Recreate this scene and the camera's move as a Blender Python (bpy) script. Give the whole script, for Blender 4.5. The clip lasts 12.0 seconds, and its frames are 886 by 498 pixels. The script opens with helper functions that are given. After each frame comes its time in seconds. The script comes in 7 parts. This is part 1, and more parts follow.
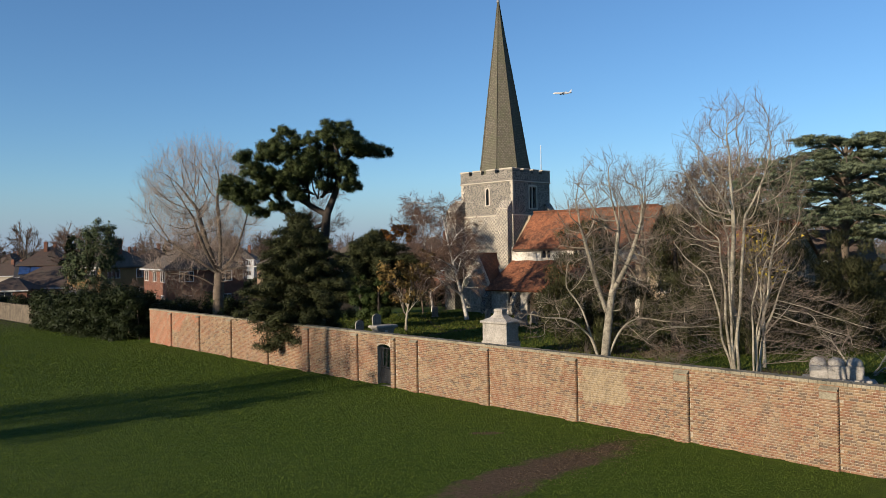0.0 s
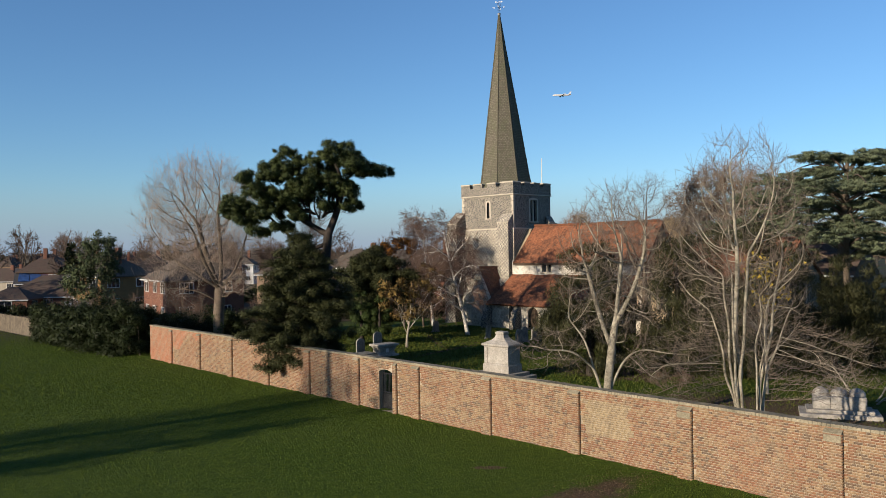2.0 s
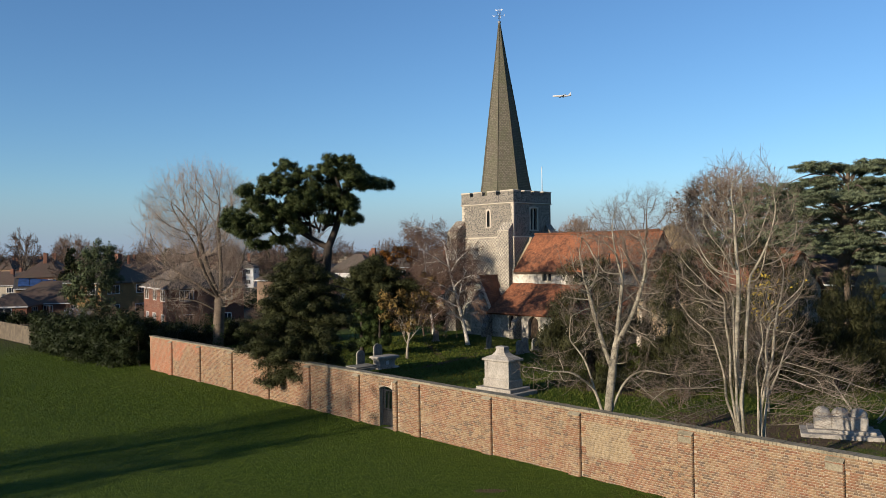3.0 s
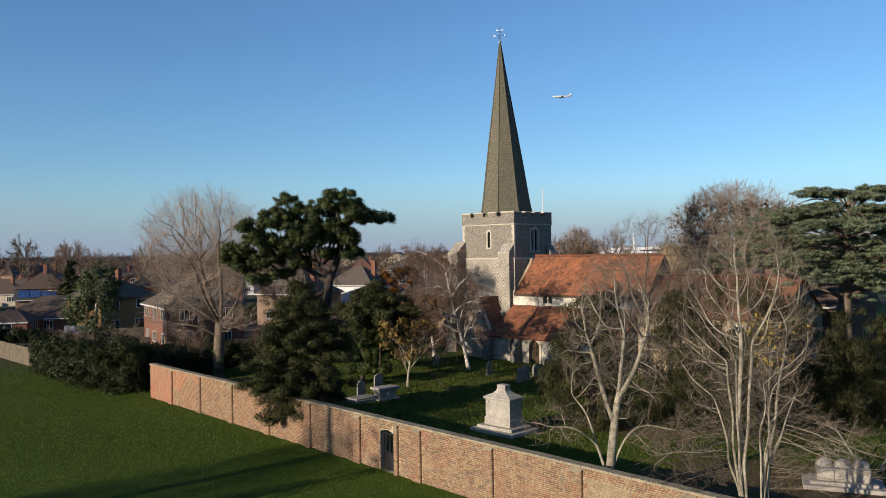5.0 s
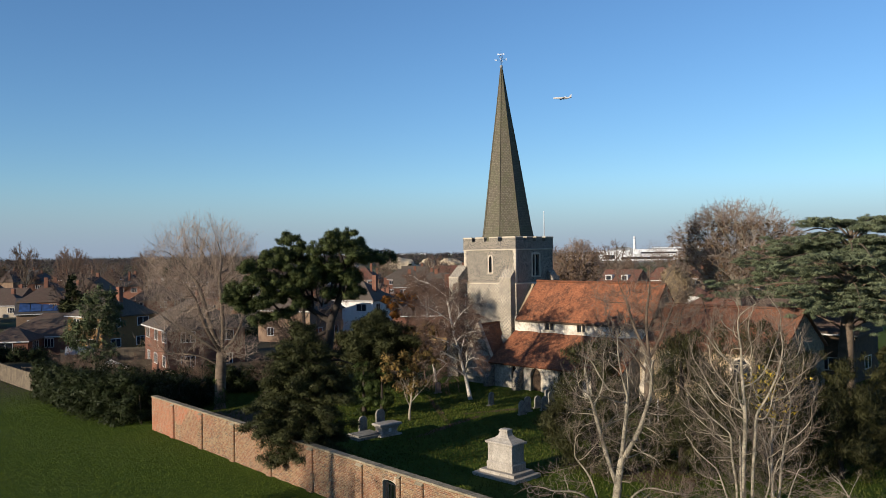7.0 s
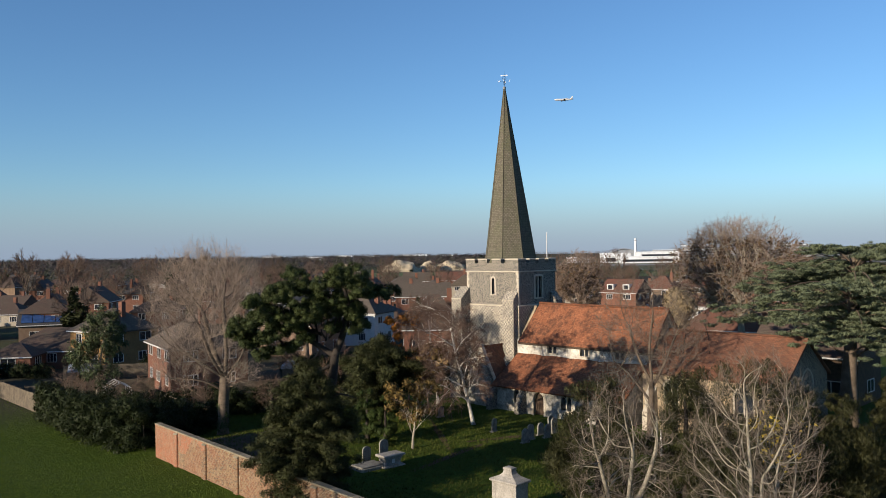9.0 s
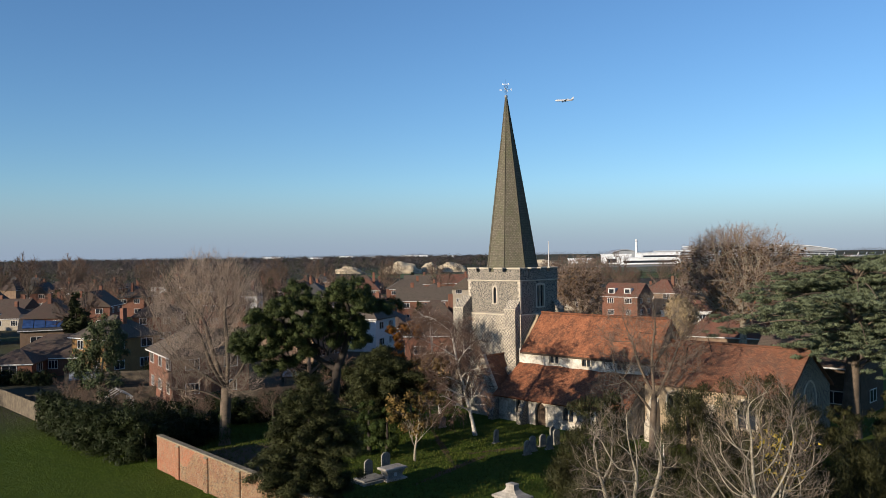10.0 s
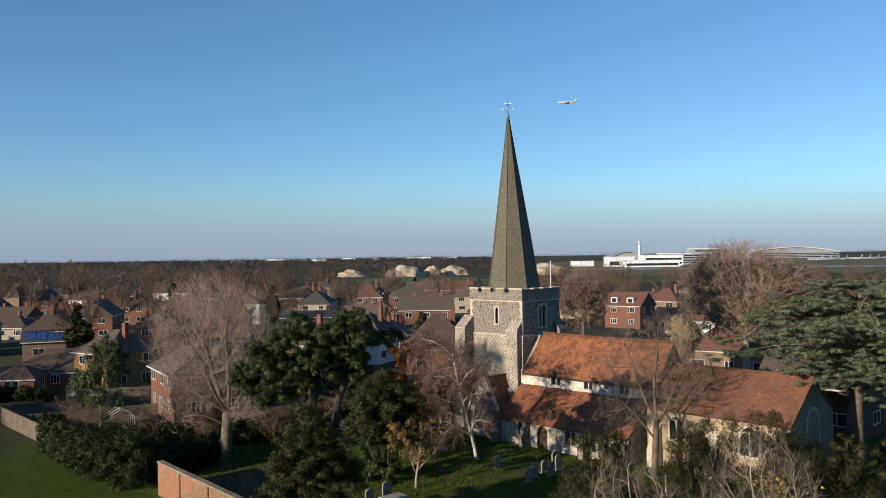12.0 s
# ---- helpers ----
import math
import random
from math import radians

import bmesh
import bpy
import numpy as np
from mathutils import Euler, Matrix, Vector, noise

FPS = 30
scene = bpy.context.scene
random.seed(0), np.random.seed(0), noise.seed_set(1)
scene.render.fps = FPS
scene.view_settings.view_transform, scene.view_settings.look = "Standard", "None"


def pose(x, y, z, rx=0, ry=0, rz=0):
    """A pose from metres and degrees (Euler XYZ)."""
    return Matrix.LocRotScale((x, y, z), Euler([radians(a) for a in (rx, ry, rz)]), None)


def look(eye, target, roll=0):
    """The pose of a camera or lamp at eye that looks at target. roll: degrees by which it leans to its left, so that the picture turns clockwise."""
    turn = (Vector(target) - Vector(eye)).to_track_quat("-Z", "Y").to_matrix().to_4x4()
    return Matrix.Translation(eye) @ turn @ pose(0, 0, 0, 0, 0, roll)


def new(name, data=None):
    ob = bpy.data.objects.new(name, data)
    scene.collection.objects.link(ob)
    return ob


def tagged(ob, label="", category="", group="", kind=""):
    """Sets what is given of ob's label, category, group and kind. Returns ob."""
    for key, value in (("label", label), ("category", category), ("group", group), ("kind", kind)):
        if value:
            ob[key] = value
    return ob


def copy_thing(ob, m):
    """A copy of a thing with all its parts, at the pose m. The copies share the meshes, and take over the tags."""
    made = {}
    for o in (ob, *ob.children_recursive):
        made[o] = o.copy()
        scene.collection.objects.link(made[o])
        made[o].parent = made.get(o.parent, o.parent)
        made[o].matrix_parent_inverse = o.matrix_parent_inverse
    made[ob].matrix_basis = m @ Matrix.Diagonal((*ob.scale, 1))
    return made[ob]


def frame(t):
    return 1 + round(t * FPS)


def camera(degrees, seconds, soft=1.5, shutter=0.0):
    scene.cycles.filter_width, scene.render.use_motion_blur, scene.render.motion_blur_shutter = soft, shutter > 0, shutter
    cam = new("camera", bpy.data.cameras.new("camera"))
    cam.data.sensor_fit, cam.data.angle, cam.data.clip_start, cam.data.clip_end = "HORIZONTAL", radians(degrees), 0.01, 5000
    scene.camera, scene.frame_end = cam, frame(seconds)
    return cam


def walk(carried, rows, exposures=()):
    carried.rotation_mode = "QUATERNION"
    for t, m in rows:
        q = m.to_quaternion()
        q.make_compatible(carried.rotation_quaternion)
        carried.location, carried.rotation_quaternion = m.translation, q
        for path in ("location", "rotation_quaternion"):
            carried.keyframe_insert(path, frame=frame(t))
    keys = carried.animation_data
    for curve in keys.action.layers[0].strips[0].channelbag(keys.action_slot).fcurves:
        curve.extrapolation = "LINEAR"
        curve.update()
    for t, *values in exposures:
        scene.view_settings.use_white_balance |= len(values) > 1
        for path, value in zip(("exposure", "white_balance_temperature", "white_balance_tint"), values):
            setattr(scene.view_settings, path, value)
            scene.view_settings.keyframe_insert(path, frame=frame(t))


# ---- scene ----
cam = camera(57.6, 12.0, 0.55)
PATH = [
    (0, (0.399, -0.121, 6.151), (0.338, 1.878, 6.156), -1.0),
    (0.5, (0.376, -0.135, 6.348), (0.315, 1.864, 6.352), -1.0),
    (1, (0.357, -0.096, 6.572), (0.296, 1.904, 6.578), -0.9),
    (1.5, (0.32, -0.089, 6.88), (0.261, 1.91, 6.887), -0.9),
    (2, (0.289, -0.085, 7.256), (0.23, 1.914, 7.264), -0.9),
    (2.5, (0.281, -0.107, 7.631), (0.223, 1.893, 7.639), -0.9),
    (3, (0.283, -0.029, 8.001), (0.224, 1.97, 8.01), -0.9),
    (5, (0.26, 0.066, 9.99), (0.201, 2.065, 9.998), -0.9),
    (5.5, (0.204, 0.069, 10.513), (0.146, 2.068, 10.521), -0.9),
    (6, (0.253, 0.109, 11.031), (0.193, 2.108, 11.04), -0.9),
    (6.5, (0.2, 0.093, 11.677), (0.141, 2.092, 11.684), -0.9),
    (7, (0.204, 0.099, 12.258), (0.144, 2.098, 12.267), -0.9),
    (9, (0.044, 0.018, 14.229), (-0.018, 2.017, 14.239), -0.8),
    (9.5, (0.004, 0.032, 14.591), (-0.059, 2.031, 14.601), -0.7),
    (10, (-0.028, 0.09, 15.027), (-0.092, 2.089, 15.038), -0.8),
    (10.5, (-0.022, 0.146, 15.534), (-0.088, 2.145, 15.544), -0.8),
    (11, (-0.03, 0.126, 15.991), (-0.097, 2.125, 16.002), -0.8),
    (11.5, (0.05, 0.178, 16.447), (-0.019, 2.177, 16.459), -0.8),
    (12, (0.094, 0.251, 16.785), (0.023, 2.249, 16.799), -0.8),
]
walk(cam, [(t, look(eye, target, roll)) for t, eye, target, roll in PATH])

# ---- light ----
SUN_AZ, SUN_EL = -138.0, 14.0
sun_dir = Vector((math.cos(radians(SUN_EL)) * math.cos(radians(SUN_AZ)), math.cos(radians(SUN_EL)) * math.sin(radians(SUN_AZ)), math.sin(radians(SUN_EL))))
world = bpy.data.worlds.new("sky")
scene.world = world
world.use_nodes = True
wn = world.node_tree
sky = wn.nodes.new("ShaderNodeTexSky")
sky.sky_type = "NISHITA"
sky.sun_disc = False
sky.sun_elevation = radians(SUN_EL)
sky.sun_rotation = math.atan2(sun_dir.x, sun_dir.y)
sky.air_density, sky.dust_density, sky.ozone_density = 1.0, 0.15, 5.3
# pale winter haze all round the horizon
up = wn.nodes.new("ShaderNodeSeparateXYZ")
wn.links.new(wn.nodes.new("ShaderNodeTexCoord").outputs["Generated"], up.inputs[0])
haze_k = wn.nodes.new("ShaderNodeMapRange")
haze_k.interpolation_type = "SMOOTHSTEP"
for k, val in ((1, 0.0), (2, 0.095), (3, 0.78), (4, 0.0)):
    haze_k.inputs[k].default_value = val
wn.links.new(up.outputs[2], haze_k.inputs[0])
haze = wn.nodes.new("ShaderNodeMix")
haze.data_type = "RGBA"
haze.inputs[7].default_value = (1.75, 2.35, 3.45, 1)
wn.links.new(haze_k.outputs[0], haze.inputs[0])
wn.links.new(sky.outputs[0], haze.inputs[6])
wn.links.new(haze.outputs[2], wn.nodes["Background"].inputs[0])
wn.nodes["Background"].inputs[1].default_value = 0.104
sun_data = bpy.data.lights.new("sun", "SUN")
sun_data.energy, sun_data.angle, sun_data.color = 5.0, radians(0.53), (1.0, 0.86, 0.68)
sun = new("sun", sun_data)
sun.matrix_world = look(sun_dir * 60, (0, 0, 0))
scene.view_settings.exposure = 0.55


# ---- materials ----
def nodes_of(name):
    m = bpy.data.materials.new(name)
    m.use_nodes = True
    return m, m.node_tree, m.node_tree.nodes["Principled BSDF"]


def add(nt, kind, **values):
    n = nt.nodes.new(kind)
    for k, val in values.items():
        if k in n.inputs:
            n.inputs[k].default_value = val
    return n


def ramp(nt, fac, stops):
    r = nt.nodes.new("ShaderNodeValToRGB")
    els = r.color_ramp.elements
    while len(els) < len(stops):
        els.new(0.5)
    for e, (p, c) in zip(els, stops):
        e.position, e.color = p, (*c, 1)
    nt.links.new(fac, r.inputs[0])
    return r.outputs[0]


def mix(nt, fac, a, b, kind="MIX"):
    m = nt.nodes.new("ShaderNodeMix")
    m.data_type, m.blend_type = "RGBA", kind
    for sock, val in ((m.inputs[0], fac), (m.inputs[6], a), (m.inputs[7], b)):
        if hasattr(val, "is_linked"):
            nt.links.new(val, sock)
        else:
            sock.default_value = val if isinstance(val, (int, float)) else (*val, 1)
    return m.outputs[2]


def coords(nt, world_space=True):
    if world_space:
        return nt.nodes.new("ShaderNodeNewGeometry").outputs["Position"]
    return nt.nodes.new("ShaderNodeTexCoord").outputs["Object"]


def noise_of(nt, vec, scale, detail=4.0, rough=0.6):
    n = add(nt, "ShaderNodeTexNoise", Scale=scale, Detail=detail, Roughness=rough)
    nt.links.new(vec, n.inputs["Vector"])
    return n.outputs["Fac"]


def bump(nt, bsdf, height, strength, distance):
    b = add(nt, "ShaderNodeBump", Strength=strength, Distance=distance)
    nt.links.new(height, b.inputs["Height"])
    nt.links.new(b.outputs[0], bsdf.inputs["Normal"])


def mottled(name, dark, light, scale=3.0, fine=25.0, rough=0.85, relief=0.3, dist=0.02, metal=0.0, world_space=True, vary=0.0):
    """A surface that varies at two scales, with a little relief; vary: change of brightness from piece to piece."""
    m, nt, b = nodes_of(name)
    vec = coords(nt, world_space)
    n1, n2 = noise_of(nt, vec, scale), noise_of(nt, vec, fine, 3.0)
    col = ramp(nt, n1, [(0.32, dark), (0.68, light)])
    col = mix(nt, 0.35, col, ramp(nt, n2, [(0.3, tuple(c * 0.45 for c in dark)), (0.7, tuple(min(1, c * 1.25) for c in light))]))
    if vary:
        isl = nt.nodes.new("ShaderNodeNewGeometry").outputs["Random Per Island"]
        col = mix(nt, 1.0, col, ramp(nt, isl, [(0.0, (1 - vary,) * 3), (1.0, (1.0,) * 3)]), "MULTIPLY")
    nt.links.new(col, b.inputs["Base Color"])
    b.inputs["Roughness"].default_value, b.inputs["Metallic"].default_value = rough, metal
    b.inputs["Specular IOR Level"].default_value = 0.25
    if relief:
        bump(nt, b, n2, relief, dist)
    return m


def foliage(name, dark, light, gloss=0.55, through_light=0.0):
    """Leaves: each island of the mesh has its own shade between the two."""
    m, nt, b = nodes_of(name)
    isl = nt.nodes.new("ShaderNodeNewGeometry").outputs["Random Per Island"]
    patch = noise_of(nt, coords(nt), 1.6)
    col = ramp(nt, isl, [(0.0, dark), (1.0, light)])
    col = mix(nt, 0.6, col, ramp(nt, patch, [(0.3, dark), (0.7, light)]))
    nt.links.new(col, b.inputs["Base Color"])
    b.inputs["Roughness"].default_value = gloss
    b.inputs["Specular IOR Level"].default_value = 0.12
    return m


def tiled(name, stops, row, col_w, joint=0.12, rough=0.85, stain=(0.3, 0.28, 0.2), stain_amount=0.3):
    """Small flat tiles or shingles in rows up a slope, by object coordinates of a roof laid out in x and height."""
    m, nt, b = nodes_of(name)
    vec = nt.nodes.new("ShaderNodeUVMap").outputs[0]
    br = add(nt, "ShaderNodeTexBrick", Scale=1.0)
    br.inputs["Color1"].default_value, br.inputs["Color2"].default_value = (0, 0, 0, 1), (1, 1, 1, 1)
    br.inputs["Mortar"].default_value = (0.5, 0.5, 0.5, 1)
    br.inputs["Mortar Size"].default_value = row * joint
    br.inputs["Mortar Smooth"].default_value = 0.3
    br.inputs["Brick Width"].default_value, br.inputs["Row Height"].default_value = col_w, row
    br.offset = 0.5
    nt.links.new(vec, br.inputs["Vector"])
    cell = ramp(nt, br.outputs["Color"], stops)
    pos = coords(nt)
    patch = mix(nt, 0.45, noise_of(nt, pos, 0.6, 5.0, 0.65), noise_of(nt, pos, 2.4, 6.0, 0.75))
    fine = noise_of(nt, pos, 9.0, 4.0)
    c = mix(nt, 0.45, cell, ramp(nt, fine, [(0.25, stops[0][1]), (0.75, stops[-1][1])]))
    c = mix(nt, ramp(nt, patch, [(0.44, (0, 0, 0)), (0.62, (min(1.0, stain_amount * 2),) * 3)]), c, stain)
    dark = mix(nt, 1.0, c, ramp(nt, br.outputs["Fac"], [(0.0, (1, 1, 1)), (1.0, (0.62, 0.62, 0.62))]), "MULTIPLY")
    nt.links.new(dark, b.inputs["Base Color"])
    b.inputs["Roughness"].default_value = rough
    b.inputs["Specular IOR Level"].default_value = 0.2
    h = mix(nt, 0.5, br.outputs["Color"], fine)
    bump(nt, b, h, 0.5, 0.03)
    return m


def brick_mat(name, tones, world_space=True, red=(0.25, 0.095, 0.05)):
    """Bricks built as pieces: each has its own tone; soot and lichen drift over them."""
    m, nt, b = nodes_of(name)
    isl = nt.nodes.new("ShaderNodeNewGeometry").outputs["Random Per Island"]
    ob = nt.nodes.new("ShaderNodeObjectInfo").outputs["Random"]
    s = nt.nodes.new("ShaderNodeMath")
    s.operation = "ADD"
    nt.links.new(isl, s.inputs[0]), nt.links.new(ob, s.inputs[1])
    f = nt.nodes.new("ShaderNodeMath")
    f.operation = "FRACT"
    nt.links.new(s.outputs[0], f.inputs[0])
    pos = coords(nt, world_space)
    c = ramp(nt, f.outputs[0], tones)
    patch = noise_of(nt, pos, 0.45, 5.0, 0.6)
    c = mix(nt, ramp(nt, patch, [(0.48, (0, 0, 0)), (0.66, (0.5, 0.5, 0.5))]), c, red)
    mp = nt.nodes.new("ShaderNodeMapping")
    mp.inputs["Scale"].default_value = (1.0, 1.0, 0.55)
    nt.links.new(pos, mp.inputs["Vector"])
    streak = noise_of(nt, mp.outputs[0], 1.6, 5.0, 0.65)
    c = mix(nt, ramp(nt, streak, [(0.52, (0, 0, 0)), (0.7, (0.4, 0.4, 0.4))]), c, (0.33, 0.265, 0.165))
    patch2 = noise_of(nt, mp.outputs[0], 2.7, 6.0, 0.7)
    c = mix(nt, ramp(nt, patch2, [(0.52, (0, 0, 0)), (0.72, (0.6, 0.6, 0.6))]), c, (0.075, 0.058, 0.038))
    fine = noise_of(nt, pos, 40.0, 3.0)
    c = mix(nt, 0.18, c, ramp(nt, fine, [(0.3, (0.09, 0.065, 0.045)), (0.7, (0.46, 0.37, 0.27))]))
    nt.links.new(c, b.inputs["Base Color"])
    b.inputs["Roughness"].default_value, b.inputs["Specular IOR Level"].default_value = 0.9, 0.15
    bump(nt, b, fine, 0.4, 0.01)
    return m


def flint_mat(name, chequer=False):
    """Knapped flints in pale mortar; chequer: with squared pale stones among them."""
    m, nt, b = nodes_of(name)
    vec = nt.nodes.new("ShaderNodeTexCoord").outputs["Object"]
    vo = add(nt, "ShaderNodeTexVoronoi", Scale=9.0)
    vo.feature = "DISTANCE_TO_EDGE"
    nt.links.new(vec, vo.inputs["Vector"])
    vc = add(nt, "ShaderNodeTexVoronoi", Scale=9.0)
    nt.links.new(vec, vc.inputs["Vector"])
    grey = nt.nodes.new("ShaderNodeRGBToBW")
    nt.links.new(vc.outputs["Color"], grey.inputs[0])
    stone = ramp(nt, grey.outputs[0], [(0.2, (0.014, 0.014, 0.016)), (0.5, (0.055, 0.052, 0.050)), (0.8, (0.19, 0.17, 0.145))])
    joint = ramp(nt, vo.outputs["Distance"], [(0.03, (1, 1, 1)), (0.12, (0, 0, 0))])
    c = mix(nt, joint, stone, (0.30, 0.265, 0.21))
    if chequer:
        uv = nt.nodes.new("ShaderNodeUVMap").outputs[0]
        wob = add(nt, "ShaderNodeTexNoise", Scale=1.6, Detail=4.0)
        nt.links.new(uv, wob.inputs["Vector"])
        addv = nt.nodes.new("ShaderNodeVectorMath")
        addv.operation = "MULTIPLY_ADD"
        addv.inputs[1].default_value = (0.42, 0.34, 0)
        nt.links.new(wob.outputs["Color"], addv.inputs[0]), nt.links.new(uv, addv.inputs[2])
        ch = add(nt, "ShaderNodeTexChecker", Scale=1 / 0.17)
        nt.links.new(addv.outputs[0], ch.inputs["Vector"])
        worn = noise_of(nt, vec, 1.7, 6.0, 0.75)
        mask = mix(nt, 1.0, ch.outputs["Fac"], ramp(nt, worn, [(0.34, (0.08, 0.08, 0.08)), (0.58, (0.9, 0.9, 0.9))]), "MULTIPLY")
        tone = noise_of(nt, vec, 5.0)
        c = mix(nt, mask, c, ramp(nt, tone, [(0.3, (0.28, 0.24, 0.185)), (0.7, (0.60, 0.54, 0.44))]))
    patch = noise_of(nt, vec, 0.5, 5.0)
    c = mix(nt, ramp(nt, patch, [(0.5, (0, 0, 0)), (0.75, (0.4, 0.4, 0.4))]), c, (0.30, 0.25, 0.185))
    nt.links.new(c, b.inputs["Base Color"])
    b.inputs["Roughness"].default_value, b.inputs["Specular IOR Level"].default_value = 0.75, 0.3
    bump(nt, b, vo.outputs["Distance"], 0.6, 0.04)
    return m


def ground_mat():
    m, nt, b = nodes_of("grass_and_earth")
    pos = coords(nt)
    big, mid, fine, tuft = noise_of(nt, pos, 0.12, 4.0), noise_of(nt, pos, 1.1, 5.0, 0.7), noise_of(nt, pos, 9.0, 4.0, 0.7), noise_of(nt, pos, 30.0, 2.0)
    grass = ramp(nt, mid, [(0.28, (0.025, 0.045, 0.005)), (0.5, (0.049, 0.080, 0.008)), (0.75, (0.084, 0.108, 0.014))])
    grass = mix(nt, 0.45, grass, ramp(nt, fine, [(0.3, (0.010, 0.022, 0.003)), (0.7, (0.080, 0.125, 0.015))]))
    clump = noise_of(nt, pos, 3.4, 3.0, 0.6)
    grass = mix(nt, 0.35, grass, ramp(nt, clump, [(0.32, (0.015, 0.030, 0.003)), (0.5, (0.051, 0.082, 0.007)), (0.68, (0.096, 0.121, 0.015))]))
    grass = mix(nt, ramp(nt, big, [(0.45, (0, 0, 0)), (0.75, (0.45, 0.45, 0.45))]), grass, (0.072, 0.090, 0.020))
    earth = ramp(nt, fine, [(0.3, (0.055, 0.036, 0.022)), (0.7, (0.13, 0.09, 0.06))])
    # worn strips of bare earth by the wall and paths; some patches paint shade
    sep = nt.nodes.new("ShaderNodeSeparateXYZ")
    nt.links.new(pos, sep.inputs[0])

    def math_node(op, a, c=None):
        n = nt.nodes.new("ShaderNodeMath")
        n.operation = op
        for i, val in enumerate((a, c)):
            if val is None:
                continue
            if hasattr(val, "is_linked"):
                nt.links.new(val, n.inputs[i])
            else:
                n.inputs[i].default_value = val
        return n.outputs[0]

    def worn(cx, cy, ang, half_l, half_w):
        ca, sa = math.cos(ang), math.sin(ang)
        dx, dy = math_node("SUBTRACT", sep.outputs[0], cx), math_node("SUBTRACT", sep.outputs[1], cy)
        a = math_node("DIVIDE", math_node("ADD", math_node("MULTIPLY", dx, ca), math_node("MULTIPLY", dy, sa)), half_l)
        c = math_node("DIVIDE", math_node("SUBTRACT", math_node("MULTIPLY", dy, ca), math_node("MULTIPLY", dx, sa)), half_w)
        r = math_node("ADD", math_node("MULTIPLY", a, a), math_node("MULTIPLY", c, c))
        return math_node("ADD", r, math_node("MULTIPLY", math_node("SUBTRACT", mid, 0.5), 2.6))

    mask = None
    for spot in WORN_AND_SHADED:
        k = ramp(nt, worn(*spot), [(0.45, (1, 1, 1)), (1.1, (0, 0, 0))])
        mask = k if mask is None else mix(nt, 1.0, mask, k, "LIGHTEN")
    c = mix(nt, mask, grass, earth)
    # country beyond the churchyard: gardens, tarmac and fields
    far = ramp(nt, noise_of(nt, pos, 0.018, 3.0), [(0.35, (0.05, 0.044, 0.036)), (0.55, (0.055, 0.055, 0.032)), (0.68, (0.06, 0.085, 0.025))])
    dist = ramp(nt, math_node("DIVIDE", math_node("ADD", sep.outputs[1], math_node("MULTIPLY", sep.outputs[0], -0.55)), 400.0), [(0.215, (0, 0, 0)), (0.25, (1, 1, 1))])
    c = mix(nt, dist, c, far)
    nt.links.new(c, b.inputs["Base Color"])
    b.inputs["Roughness"].default_value, b.inputs["Specular IOR Level"].default_value = 0.95, 0.1
    h = mix(nt, 0.4, mix(nt, 0.5, fine, tuft), clump)
    bump(nt, b, h, 1.0, 0.13)
    return m


# last four: bare earth that also paints shade behind the wall and under trees
WORN_AND_SHADED = [(2.4, 22.6, 0.75, 4.6, 0.9), (1.0, 20.6, 0.6, 1.6, 0.8), (0.9, 27.0, 0.0, 0.6, 0.25), (-2.2, 60.0, 1.75, 6.0, 0.28), (-1.2, 54.0, 1.0, 5.0, 0.35), (3.5, 59.5, 0.4, 5.0, 0.4), (12.5, 54.5, -0.6, 3.0, 1.4), (-15.0, 57.0, -0.8, 6.5, 3.6), (7.6, 31.0, -0.75, 4.6, 2.8), (12.5, 33.0, -0.6, 5.4, 3.4), (8.5, 43.0, -0.7, 4.5, 2.4)]
MAT_GROUND = ground_mat()
MAT_BRICK = brick_mat("weathered_stock_brick", [(0.0, (0.15, 0.058, 0.030)), (0.3, (0.205, 0.10, 0.050)), (0.55, (0.26, 0.17, 0.09)), (0.75, (0.20, 0.125, 0.07)), (0.88, (0.115, 0.072, 0.046)), (1.0, (0.075, 0.050, 0.036))])
MAT_RED_BRICK = brick_mat("red_brick", [(0.0, (0.24, 0.085, 0.045)), (0.5, (0.33, 0.13, 0.07)), (1.0, (0.26, 0.15, 0.09))], red=(0.36, 0.10, 0.045))
MAT_BUFF_BRICK = brick_mat("buff_brick", [(0.0, (0.22, 0.155, 0.085)), (0.5, (0.30, 0.225, 0.13)), (1.0, (0.18, 0.13, 0.08))], red=(0.27, 0.20, 0.11))
MAT_MORTAR = mottled("lime_mortar", (0.21, 0.168, 0.12), (0.38, 0.315, 0.235), 1.2, 30.0)
MAT_COPING = mottled("mossy_coping", (0.12, 0.105, 0.07), (0.31, 0.26, 0.18), 1.5, 18.0)
MAT_STONE = mottled("pale_limestone", (0.33, 0.29, 0.23), (0.50, 0.44, 0.35), 1.2, 14.0)
MAT_TOMB = mottled("weathered_white_stone", (0.19, 0.17, 0.145), (0.38, 0.35, 0.305), 1.6, 12.0)
MAT_GRAVE = mottled("lichened_headstone", (0.09, 0.088, 0.076), (0.27, 0.255, 0.22), 3.0, 25.0)
MAT_FLINT = flint_mat("flint_rubble")
MAT_CHEQUER = flint_mat("flint_and_stone_chequer", True)
MAT_PLASTER = mottled("patchy_limewash", (0.24, 0.21, 0.17), (0.60, 0.57, 0.50), 1.1, 5.0)
MAT_AISLE = mottled("limewashed_flint", (0.10, 0.09, 0.075), (0.50, 0.46, 0.39), 1.6, 7.0, relief=0.5, dist=0.04)
